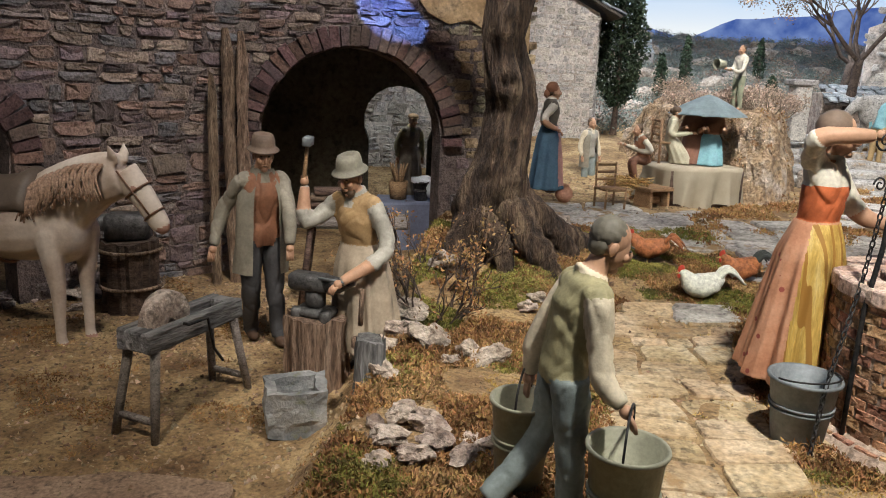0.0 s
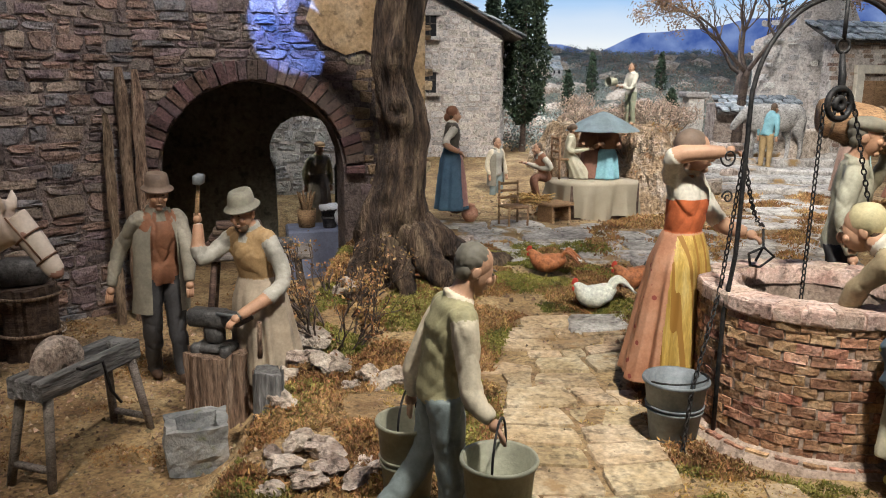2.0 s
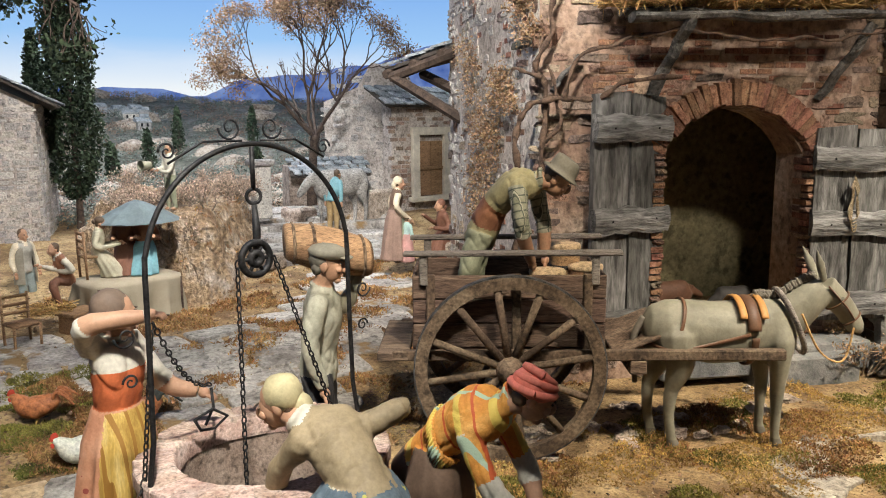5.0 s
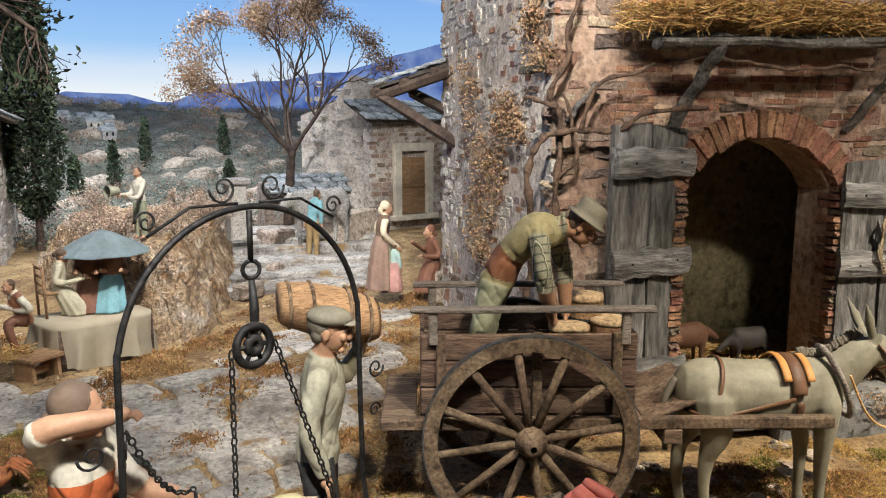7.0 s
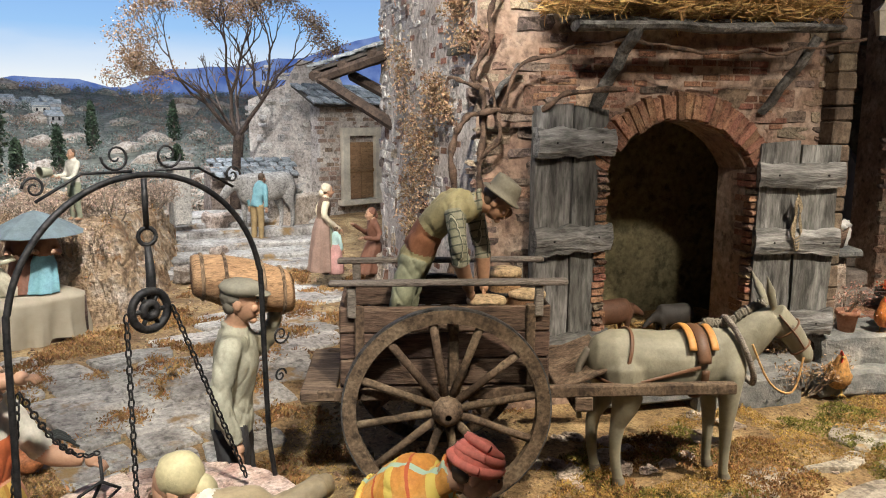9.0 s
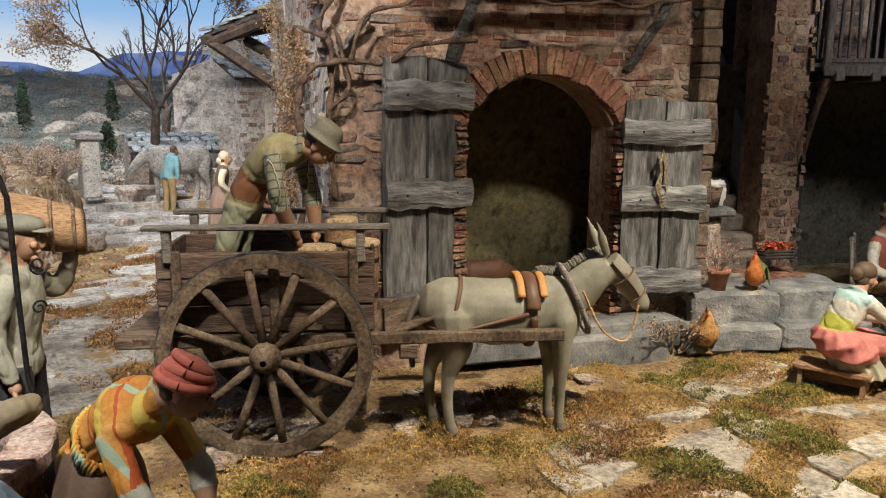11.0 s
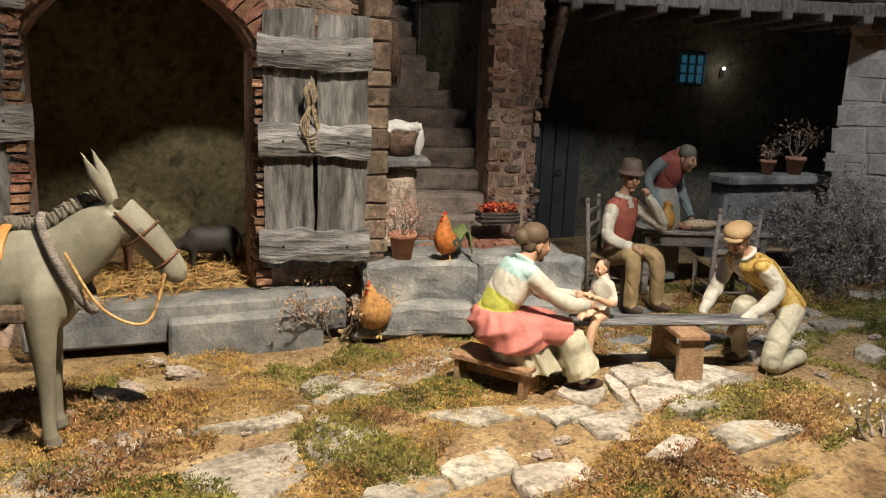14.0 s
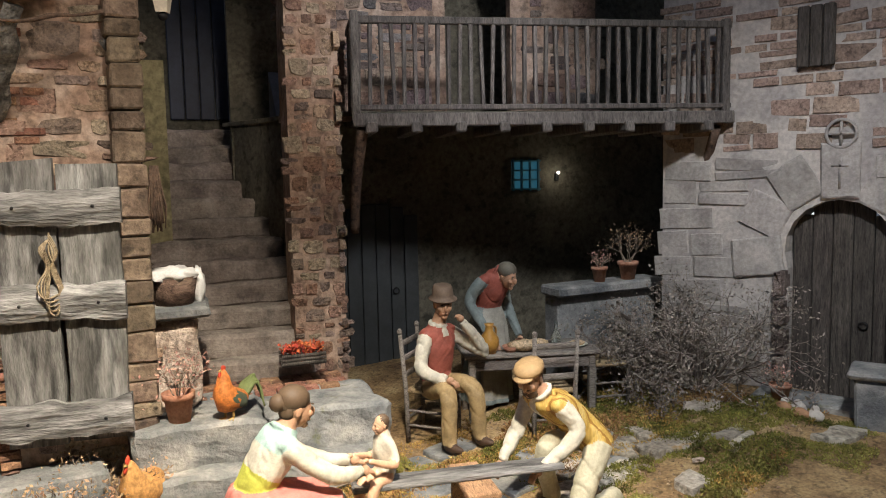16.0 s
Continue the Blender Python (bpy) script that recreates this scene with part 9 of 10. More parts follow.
STRANDS = (((6.17, 7.15, 3.68), (6.12, 6.99, 3.14)), ((6.12, 6.99, 3.14), (6.03, 6.68, 2.61)), ((6.03, 6.68, 2.61), (6.09, 6.88, 2.05)), ((6.09, 6.88, 2.05), (6.03, 6.65, 1.7)), ((5.85, 6.05, 3.26), (5.92, 6.28, 2.98)), ((5.92, 6.28, 2.98), (5.95, 6.4, 2.47)), ((5.95, 6.4, 2.47), (6.03, 6.65, 1.7)), ((5.72, 5.59, 3.89), (5.76, 5.74, 3.74)), ((5.76, 5.74, 3.74), (5.68, 5.47, 3.5)), ((5.85, 6.05, 3.26), (5.83, 5.97, 2.84)))
for s in STRANDS:
    for k in range(9):
        t = rnd.random()
        a, b = (Vector(s[0]), Vector(s[1]))
        p = a.lerp(b, t) + Vector((rnd.uniform(-.05, .02), rnd.uniform(-.09, .09), rnd.uniform(-.05, .05)))
        tips.append(tuple(p))
leaves("dry_creeper", tips, 80, 0.017, 0.06, DRYLEAF, None, 5, "dry tan creeper hanging on the pale barn wall", "creeper")

# ---- see-saw, table and chairs ----


def stool(name, label, x, y, z, yaw, L0, W0, H0, m, category="bench"):
    ob = thing(name, x, y, z, yaw, label, category)
    bm = bm_new()
    box(bm, (0, 0, H0 - 0.02), (L0, W0, 0.04), bev=0.008)
    part("top", bm, m, ob, smooth=False)
    for s in (-1, 1):
        bm = bm_new()
        pts = [(-W0 * .46, 0), (-W0 * .2, 0), (-W0 * .12, 0.05), (W0 * .12, 0.05), (W0 * .2, 0), (W0 * .46, 0), (W0 * .40, H0 - 0.04), (-W0 * .40, H0 - 0.04)]
        f = [bm.verts.new((s * (L0 / 2 - 0.05) - 0.016, a, b)) for a, b in pts]
        g = [bm.verts.new((s * (L0 / 2 - 0.05) + 0.016, a, b)) for a, b in pts]
        for tri in tessellate_polygon([[Vector((a, b, 0)) for a, b in pts]]):
            bm.faces.new([f[i] for i in tri])
            bm.faces.new([g[i] for i in tri])
        for i in range(8):
            bm.faces.new((f[i], f[(i + 1) % 8], g[(i + 1) % 8], g[i]))
        part("end_board", bm, m, ob, smooth=False)
    bm = bm_new()
    box(bm, (0, 0, H0 * 0.5), (L0 - 0.1, 0.03, 0.07))
    part("stretcher", bm, m, ob, smooth=False)
    return ob


stool("bench", "small brown wooden bench with shaped ends", 8.76, 2.68, 0.37, -76, 0.56, 0.27, 0.215, BENCHWOOD)
stool("trestle", "low brown trestle under the see-saw plank", 9.85, 2.06, 0.38, 55, 0.50, 0.20, 0.365, BENCHWOOD, "trestle")
bm = bm_new()
box(bm, (0, 0, 0), (1.30, 0.17, 0.035), bev=0.008, rag=0.004)
solo("seesaw_plank", bm, OLDWOOD_X, 9.80, 2.13, 0.765, -35, "grey weathered see-saw plank on the trestle", "plank", smooth=False)
TX, TY, TYAW = 11.86, 3.06, -42
tb = thing("table", TX, TY, 0.43, TYAW, "grey wooden kitchen table", "table")
bm = bm_new()
for k in range(3):
    box(bm, (0, -0.17 + 0.17 * k, 0.59), (1.18, 0.165, 0.035), bev=0.006)
part("tabletop", bm, TABLEWOOD, tb, smooth=False)
for sx in (-1, 1):
    for sy in (-1, 1):
        bm = bm_new()
        box(bm, (sx * 0.52, sy * 0.20, 0.285), (0.06, 0.06, 0.57), bev=0.008)
        part("leg", bm, TABLEWOOD, tb, smooth=False)
for sy in (-1, 1):
    bm = bm_new()
    box(bm, (0, sy * 0.21, 0.52), (1.0, 0.03, 0.10))
    part("apron_board", bm, TABLEWOOD, tb, smooth=False)


def chair(label, x, y, z, face):
    """face: compass of the sitter's look."""
    ob = thing("ladder_back_chair", x, y, z, face - 90, label, "chair", "chairs at the table")
    for s in (-1, 1):
        bm = bm_new()
        tube(bm, [(s * 0.17, -0.16, 0), (s * 0.17, -0.17, 0.42), (s * 0.175, -0.21, 0.88)], [0.02, 0.021, 0.018], 8)
        blob(bm, (s * 0.175, -0.212, 0.90), (0.022, 0.022, 0.028))
        part("back_post", bm, TABLEWOOD, ob)
        bm = bm_new()
        tube(bm, [(s * 0.18, 0.15, 0), (s * 0.175, 0.15, 0.42)], [0.018, 0.021], 8)
        part("front_leg", bm, TABLEWOOD, ob)
        for zz in (0.14, 0.26):
            bm = bm_new()
            tube(bm, [(s * 0.172, -0.16, zz), (s * 0.178, 0.15, zz)], 0.011, 6)
            part("rung", bm, TABLEWOOD, ob)
    for zz in (0.55, 0.68, 0.80):
        bm = bm_new()
        box(bm, (0, -0.175 - 0.05 * (zz - .5) * 2, zz), (0.33, 0.014, 0.05), bev=0.005)
        part("back_slat", bm, TABLEWOOD, ob)
    for yy in (-0.16, 0.15):
        bm = bm_new()
        tube(bm, [(-0.17, yy, 0.2), (0.17, yy, 0.2)], 0.011, 6)
        part("rung", bm, TABLEWOOD, ob)
    bm = bm_new()
    box(bm, (0, 0, 0.42), (0.36, 0.34, 0.035), bev=0.012)
    part("seat", bm, mat("rush_seat", (0.30, 0.22, 0.12), (0.42, 0.32, 0.19), scale=20, fine=90, bump=0.5), ob, "woven rush seat")


chair("grey ladder-back chair under the seated man", 10.96, 3.36, 0.41, -70)
chair("grey ladder-back chair pulled up to the table", 11.52, 2.62, 0.41, 52)
chair("grey ladder-back chair at the table's end", 12.42, 2.62, 0.45, 140)
jug = thing("jug", 11.48, 3.18, 1.04, 0, "ochre earthenware jug with handle", "jug")
bm = bm_new()
lathe(bm, [(0.01, 0), (0.055, 0), (0.085, 0.07), (0.08, 0.13), (0.035, 0.19), (0.032, 0.23), (0.042, 0.25), (0.03, 0.24), (0.028, 0.19)], 22)
part("body", bm, paint("ochre_glaze", (0.42, 0.22, 0.05), 0.35), jug)
bm = bm_new()
limb(bm, [(0.035, 0, 0.22), (0.09, 0, 0.2), (0.085, 0, 0.12)], 0.010, 0.010, 8)
part("handle", bm, paint("ochre_handle", (0.38, 0.20, 0.05), 0.35), jug)
for nm, lb, px, py, prof, m in (("bottle", "clear glass wine bottle on the table", 12.02, 2.86, [(0.01, 0), (0.045, 0), (0.045, 0.09), (0.016, 0.15), (0.016, 0.22), (0.01, 0.22)], None), ("bowl", "brown bowl on the table", 11.62, 3.06, [(0.01, 0), (0.04, 0), (0.075, 0.05), (0.07, 0.05), (0.035, 0.012)], TERRACOTTA), ("plate", "pale plate with bread on the table", 12.14, 2.72, [(0.01, 0), (0.06, 0), (0.095, 0.02), (0.09, 0.024), (0.055, 0.008)], CREAM), ("cup", "small terracotta cup on the table", 11.8, 3.1, [(0.01, 0), (0.028, 0), (0.035, 0.07), (0.03, 0.07)], TERRACOTTA)):
    bm = bm_new()
    lathe(bm, prof, 20)
    if m is None:
        m = bpy.data.materials.new("bottle_glass")
        m.use_nodes = True
        m.node_tree.nodes["Principled BSDF"].inputs["Transmission Weight"].default_value = 0.9
        m.node_tree.nodes["Principled BSDF"].inputs["Roughness"].default_value = 0.08
        m.node_tree.nodes["Principled BSDF"].inputs["Base Color"].default_value = (0.75, 0.8, 0.72, 1)
    solo(nm, bm, m, px, py, 1.04, 0, lb, nm)
for px, py, rr in ((11.70, 2.98, 0.09), (11.92, 2.98, 0.06), (12.14, 2.72, 0.045)):
    bm = bm_new()
    blob(bm, (0, 0, rr * 0.5), (rr * 1.5, rr * 0.8, rr * 0.55), rough=0.25, sub=3)
    solo("bread_loaf", bm, mat("bread_crust", (0.46, 0.32, 0.18), (0.62, 0.48, 0.32), scale=10, bump=0.4), px, py, 1.045, -42, "pale crusty bread loaf on the table", "bread", "loaves on the table")

# pots and plants


def pot(label, x, y, z, r, flower, seed, h=0.19, n=60, spread=0.13, up=0.16, twig=True):
    ob = thing("flower_pot", x, y, z, 0, label, "flower pot", "terracotta pots")
    bm = bm_new()
    lathe(bm, [(0.01, 0), (r * .68, 0), (r * .95, h * .8), (r * 1.08, h * .8), (r * 1.1, h), (r * .95, h), (r * .85, h * .8), (0.01, h * .78)], 22)
    part("pot", bm, TERRACOTTA, ob)
    rnd = random.Random(seed)
    bm = bm_new()
    tips = []
    for k in range(9):
        a = rnd.uniform(0, 6.28)
        twigs(bm, (0, 0, h * .75), (math.cos(a) * .6, math.sin(a) * .6, 1), up * 0.6, 0.005, 2, rnd, tips, 0.6)
    part("stem_mass", bm, GREYTWIG, ob)
    leaves("bloom_mass", tips, max(1, n // len(tips) + 1), 0.014, spread * 0.22, flower, ob, seed, kind="")


PINKF = mat("dry_pink_bloom", (0.40, 0.20, 0.16), (0.58, 0.36, 0.28), scale=9, bump=0.1, island=0.35)
REDF = mat("red_bloom", (0.40, 0.06, 0.03), (0.58, 0.14, 0.06), scale=9, bump=0.1, island=0.3)
pot("terracotta pot with dry pink flowers on the landing", 9.02, 3.93, 0.92, 0.10, PINKF, 1, 0.22, 260, 0.3, 0.2)
pot("terracotta pot with a pink cyclamen on the shelf", 13.06, 3.02, 1.47, 0.075, PINKF, 2, 0.15, 90, 0.15, 0.12)
pot("terracotta pot with dry flowers on the shelf", 13.38, 2.88, 1.47, 0.095, DRYLEAF, 3, 0.18, 200, 0.25, 0.24)
pot("small terracotta pot beside the arched door", 13.02, 1.28, 0.60, 0.085, PINKF, 4, 0.14, 90, 0.2, 0.12)
fb = thing("flower_box", 10.12, 3.98, 1.11, -28, "dark slatted box of red flowers on the step", "flower box")
bm = bm_new()
for k in range(3):
    for s in (-1, 1):
        box(bm, (0, s * 0.09, 0.02 + 0.03 * k), (0.34, 0.012, 0.024))
box(bm, (0, 0, 0.008), (0.34, 0.18, 0.016))
part("box", bm, DARKDOOR, fb)
leaves("bloom_mass", np.random.default_rng(2).uniform(-1, 1, (140, 3)) * (0.15, 0.08, 0.035) + (0, 0, 0.12), 2, 0.024, 0.012, REDF, fb, 3, kind="")
# wash tub with linen on the pedestal
tub = thing("wash_tub", 9.22, 4.26, 1.68, 0, "dark wooden wash tub with white linen", "tub")
bm = bm_new()
lathe(bm, [(0.01, 0), (0.13, 0), (0.165, 0.2), (0.15, 0.2), (0.12, 0.03)], 24)
part("body", bm, CART, tub)
bm = bm_new()
blob(bm, (0, 0, 0.21), (0.17, 0.16, 0.06), rough=0.5, freq=2.2, sub=3)
blob(bm, (0.15, -0.06, 0.12), (0.05, 0.06, 0.13), rough=0.4, sub=3)
part("linen", bm, paint("tub_linen", (0.70, 0.68, 0.66)), tub, "crumpled white linen")
# barn lantern
ln = thing("lantern", 9.02, 3.86, 3.62, 0, "small iron wall lantern with pale panes", "lantern")
bm = bm_new()
lathe(bm, [(0.05, 0), (0.09, 0.2), (0.10, 0.21), (0.02, 0.28), (0.01, 0.3)], 4)
part("glass_case", bm, CREAM, ln, "", False)
bm = bm_new()
tube(bm, [(0, 0, 0.3), (0.0, 0.12, 0.36), (-0.06, 0.32, 0.36)], 0.012, 6)
blob(bm, (0, 0, -0.02), (0.03, 0.03, 0.03))
part("bracket", bm, IRON, ln)
# bundles hanging by the stair
bm = bm_new()
rnd = random.Random(44)
for k in range(46):
    a, r = rnd.uniform(0, 6.28), rnd.uniform(0, 0.055)
    px, py = r * math.cos(a), r * math.sin(a) * 0.6
    tube(bm, [(px * 0.5, py * 0.5, 0.20), (px * 0.8, py * 0.8, 0.08), (px * 1.2 + rnd.uniform(-.02, .02), py * 1.2, -0.08), (px * 1.5 + rnd.uniform(-.03, .03), py * 1.4, -0.20 + rnd.uniform(-.05, .04))], [0.007, 0.007, 0.006, 0.004], 5)
solo("reed_bundle", bm, VINEWOOD, 9.03, 4.10, 2.46, 0, "tan reed bundle hanging on the pier", "bundle", kind="stuff")


def bush(name, label, x, y, z, seed, n, ln, depth, m, leafm=None, spread=0.75, lv=2, lift=0.2):
    rnd = random.Random(seed)
    ob = thing(name, x, y, z, 0, label, "bush")
    bm = bm_new()
    tips = []
    for k in range(n):
        a = rnd.uniform(0, 6.28)
        d = (math.cos(a) * 0.8, math.sin(a) * 0.8, rnd.uniform(.6, 1.2))
        twigs(bm, (math.cos(a) * 0.08, math.sin(a) * 0.08, 0), d, ln * rnd.uniform(.7, 1.2), 0.012, depth, rnd, tips, spread, 0, 4, lift)
    tagged(part("twig_mass", bm, m, ob), kind="stuff")
    if leafm:
        leaves("leaf_mass", tips, lv, 0.016, 0.04, leafm, ob, seed, kind="stuff")
    return ob


BUSHTWIG = mat("brown_grey_twig", (0.16, 0.13, 0.105), (0.33, 0.28, 0.235), scale=5, bump=0.2, island=0.35)
BUSHSEED = mat("pale_seed_husk", (0.20, 0.165, 0.13), (0.36, 0.31, 0.26), scale=5, bump=0.1, island=0.4)
bush("dry_bush", "large dry grey twig bush against the court wall", 12.92, 1.95, 0.60, 1, 34, 0.34, 4, BUSHTWIG, BUSHSEED, 1.15, 6, -0.02)
bush("dry_bush", "dry grey twig bush under the stone shelf", 12.72, 2.42, 0.58, 2, 24, 0.25, 4, BUSHTWIG, BUSHSEED, 1.15, 6, -0.05)
bush("dry_shrub", "small pale dry shrub beside the doorstep", 8.46, 4.02, 0.42, 3, 14, 0.16, 3, GREYTWIG, DRYLEAF, 0.6, 5)
bush("red_shrub", "reddish dry shrub by the forge", -0.12, 5.7, 0.3, 4, 12, 0.26, 3, TWIG, RUST, 0.5, 6, 0.4)
bush("red_shrub", "rusty dry shrub at the garden edge", 0.0, 5.2, 0.32, 5, 12, 0.2, 3, TWIG, RUST, 0.6, 6)
bush("dry_shrub", "pale dry seed-head plant at the front", 9.87, 0.77, 0.38, 6, 8, 0.10, 2, GREYTWIG, CREAM, 0.5, 3)

# far green props
plat = thing("cloth_platform", 2.93, 9.06, 0.64, 16, "low platform draped with a beige cloth", "platform")
bm = bm_new()
sg = 144
rings = []
for u in [k / 10 for k in range(11)]:
    ring = []
    for k in range(sg):
        a = 2 * math.pi * k / sg
        w, d = 0.50, 0.36
        r = 1 / ((abs(math.cos(a)) / w) ** 6 + (abs(math.sin(a)) / d) ** 6) ** (1 / 6)
        v = max(0, u - 0.1)
        fold = 1 + 0.14 * v * (1 - 2 * abs(math.sin(6 * a + 0.7 * math.sin(2 * a) + 0.5 * u))) + 0.05 * v * math.sin(17 * a + 1)
        ring.append((math.cos(a) * r * fold * (1 + 0.05 * u), math.sin(a) * r * fold * (1 + 0.07 * u), 0.49 - 0.45 * u + 0.05 * u * math.sin(5 * a + 1)))
    rings.append(ring)
rings_mesh(bm, rings, caps=False)
f = bm.faces.new([v for v in bm.verts][:sg])
part("cloth", bm, CLOTH, plat, "draped beige cloth")
bm = bm_new()
box(bm, (0, 0, 0.23), (0.94, 0.64, 0.46))
part("platform_box", bm, CART, plat)
par = thing("parasol", 3.12, 9.34, 1.19, 0, "grey-blue cloth parasol on a stick", "parasol")
bm = bm_new()
lathe(bm, [(0.46, 0.52), (0.30, 0.62), (0.1, 0.72), (0.01, 0.75)], 16, fold=lambda u, k: 1 + 0.03 * math.cos(8 * u))
lathe(bm, [(0.46, 0.51), (0.30, 0.60), (0.1, 0.70), (0.01, 0.73)], 16)
part("canopy", bm, paint("grey_blue_canvas", (0.15, 0.19, 0.20), 0.8), par, smooth=False)
bm = bm_new()
tube(bm, [(0, 0, -0.18), (0, 0, 0.74)], 0.012, 6)
part("pole", bm, LOG, par)
stool("stool", "brown wooden box stool beside the platform", 2.37, 8.62, 0.62, 30, 0.36, 0.3, 0.30, BENCHWOOD, "stool")
for cx2, cy2, rot in ((1.84, 8.36, 20), (2.62, 9.22, 100)):
    z2 = 0.64 if cy2 < 9 else 1.10
    fc = thing("small_chair", cx2, cy2, z2, rot, "small brown ladder-back chair", "chair", "small far chairs")
    for sx in (-1, 1):
        for sy, hh in ((-1, 0.28), (1, 0.55)):
            bm = bm_new()
            tube(bm, [(sx * 0.12, sy * 0.11, 0), (sx * 0.12, sy * 0.12, hh)], 0.014, 6)
            part("leg", bm, BENCHWOOD, fc)
    bm = bm_new()
    box(bm, (0, 0, 0.27), (0.26, 0.25, 0.025))
    part("seat", bm, BENCHWOOD, fc)
    for zz in (0.36, 0.44, 0.52):
        bm = bm_new()
        box(bm, (0, 0.118, zz), (0.24, 0.014, 0.03))
        part("back_slat", bm, BENCHWOOD, fc)
bm = bm_new()
lathe(bm, [(0.01, 0), (0.05, 0), (0.10, 0.07), (0.095, 0.13), (0.05, 0.18), (0.065, 0.2), (0.05, 0.19)], 20)
solo("clay_pot", bm, TERRACOTTA, 1.38, 8.62, 0.70, 0, "round terracotta pot on the ground", "pot")
straw("straw", 300, (2.1, 8.7, 0.95), (0.22, 0.14, 0.05), 0.07, HAY, "pile of straw on the far green", 51)
bm = bm_new()
lathe(bm, [(0.045, 0), (0.065, 0.13), (0.06, 0.13), (0.04, 0.02)], 18)
for v in bm.verts:
    v.co = Vector((-v.co.z, v.co.y, v.co.x))
solo("pouring_pail", bm, OLIVEPAIL, 3.37, 9.68, 2.30, 25, "small pail tipped by the boy", "pail")
for nm, x, y, z, s in (("friar_seat", 7.18, 9.2, 0.70, (0.32, 0.3, 0.42)),):
    bm = bm_new()
    box(bm, (0, 0, s[2] / 2), s, bev=0.03, rag=0.02)
    solo("boulder", bm, ROCK, x, y, z, 10, "rough squared boulder on the lane", "rock", smooth=False)
# craggy bank beside the lane, with a terrace on top
BANK = [Vector(p) for p in ((3.16, 10.6), (3.22, 9.72), (3.50, 9.38), (3.84, 9.12), (4.18, 9.42), (4.50, 10.1), (4.95, 11.1), (5.45, 12.2), (5.66, 13.5), (3.7, 13.9), (2.9, 12.4))]


def inside_bank(x, y):
    """Distance from the bank's edge, positive on the terrace."""
    p, best, odd = Vector((x, y)), 9.0, False
    for a, b in zip(BANK, BANK[1:] + BANK[:1]):
        t = max(0, min(1, (p - a).dot(b - a) / (b - a).length_squared))
        best = min(best, (p - a.lerp(b, t)).length)
        if (a.y > y) != (b.y > y) and x < (b.x - a.x) * (y - a.y) / (b.y - a.y) + a.x:
            odd = not odd
    return best if odd else -best


def bank_z(x, y):
    d = inside_bank(x, y) + 0.10 * noise.noise((x * 2.6, y * 2.6, 1.0)) + 0.05 * noise.noise((x * 7, y * 7, 5.0))
    h = 0.5 * ease(-0.10, 0.06, d) + 0.5 * ease(0.05, 0.26, d)
    return gz(x, y) - 0.06 + h * (1.10 - 0.30 * ease(10.0, 12.5, y) + 0.14 * noise.noise((x * 1.8, y * 1.8, 9.0)))


def bank():
    xs, ys = np.arange(2.6, 6.0, 0.04), np.arange(8.8, 14.2, 0.045)
    v = []
    for y in ys:
        for x in xs:
            p = Vector((x, y, bank_z(x, y)))
            p += noise.noise_vector(p * 5.5) * 0.06 + noise.noise_vector(p * 14) * 0.03
            v.append(p[:])
    n = len(xs)
    f = [(j * n + i, j * n + i + 1, (j + 1) * n + i + 1, (j + 1) * n + i) for j in range(len(ys) - 1) for i in range(n - 1)]
    raw("rock_outcrop", v, f, CLIFF, label="craggy ochre rock bank beside the lane", category="rock")


bank()
PALEBLOOM = mat("pale_dry_bloom", (0.42, 0.29, 0.21), (0.60, 0.46, 0.36), scale=3, bump=0.1, island=0.35)
rnd = random.Random(70)
for k in range(15):
    while True:
        x, y = (rnd.uniform(3.1, 4.1), rnd.uniform(9.4, 10.6)) if k < 6 else (rnd.uniform(3.1, 5.6), rnd.uniform(10.2, 13.6))
        if inside_bank(x, y) > 0.16 and (x - 3.62) ** 2 + (y - 9.8) ** 2 > 0.05:
            break
    bush("dry_shrub", "pale pinkish dry shrub on the rock terrace", x, y, bank_z(x, y) - 0.03, 80 + k, 8, 0.13, 3, GREYTWIG, PALEBLOOM, 0.8, 7)
tips = []
for k in range(260):
    x, y = rnd.uniform(3.1, 5.6), rnd.uniform(9.0, 12.6)
    if abs(inside_bank(x, y)) < 0.24:
        tips.append((x, y, bank_z(x, y) + 0.02))
leaves("dry_creeper", tips[::3], 22, 0.020, 0.045, RUST, None, 6, "rust dry growth clinging to the rock bank", "creeper")
for x, y, w, h in ((5.15, 10.7, 0.42, 0.26), (6.5, 13.1, 0.6, 0.34), (7.8, 12.9, 0.9, 0.62), (5.9, 11.6, 0.3, 0.2)):
    slab("boulder", x, y, gz(x, y) + h * 0.4, (w, w * 0.6, h), 20, ROCK, "rough pale block of stone at the lane's edge", "rock", kind="", bev=0.035, rag=0.03)

# ---- rubble, paving and moss ----
ROCKMESH = []
for k in range(8):
    bm = bm_new()
    blob(bm, (0, 0, 0), (1, 1, 0.6), rough=0.8, freq=1.3, sub=3, seed=k * 2.3)
    for v in bm.verts:
        v.co += noise.noise_vector(v.co * 3.5 + Vector((k, 0, 0))) * 0.16
    ROCKMESH.append(finish("rock", bm, ROCK, False))


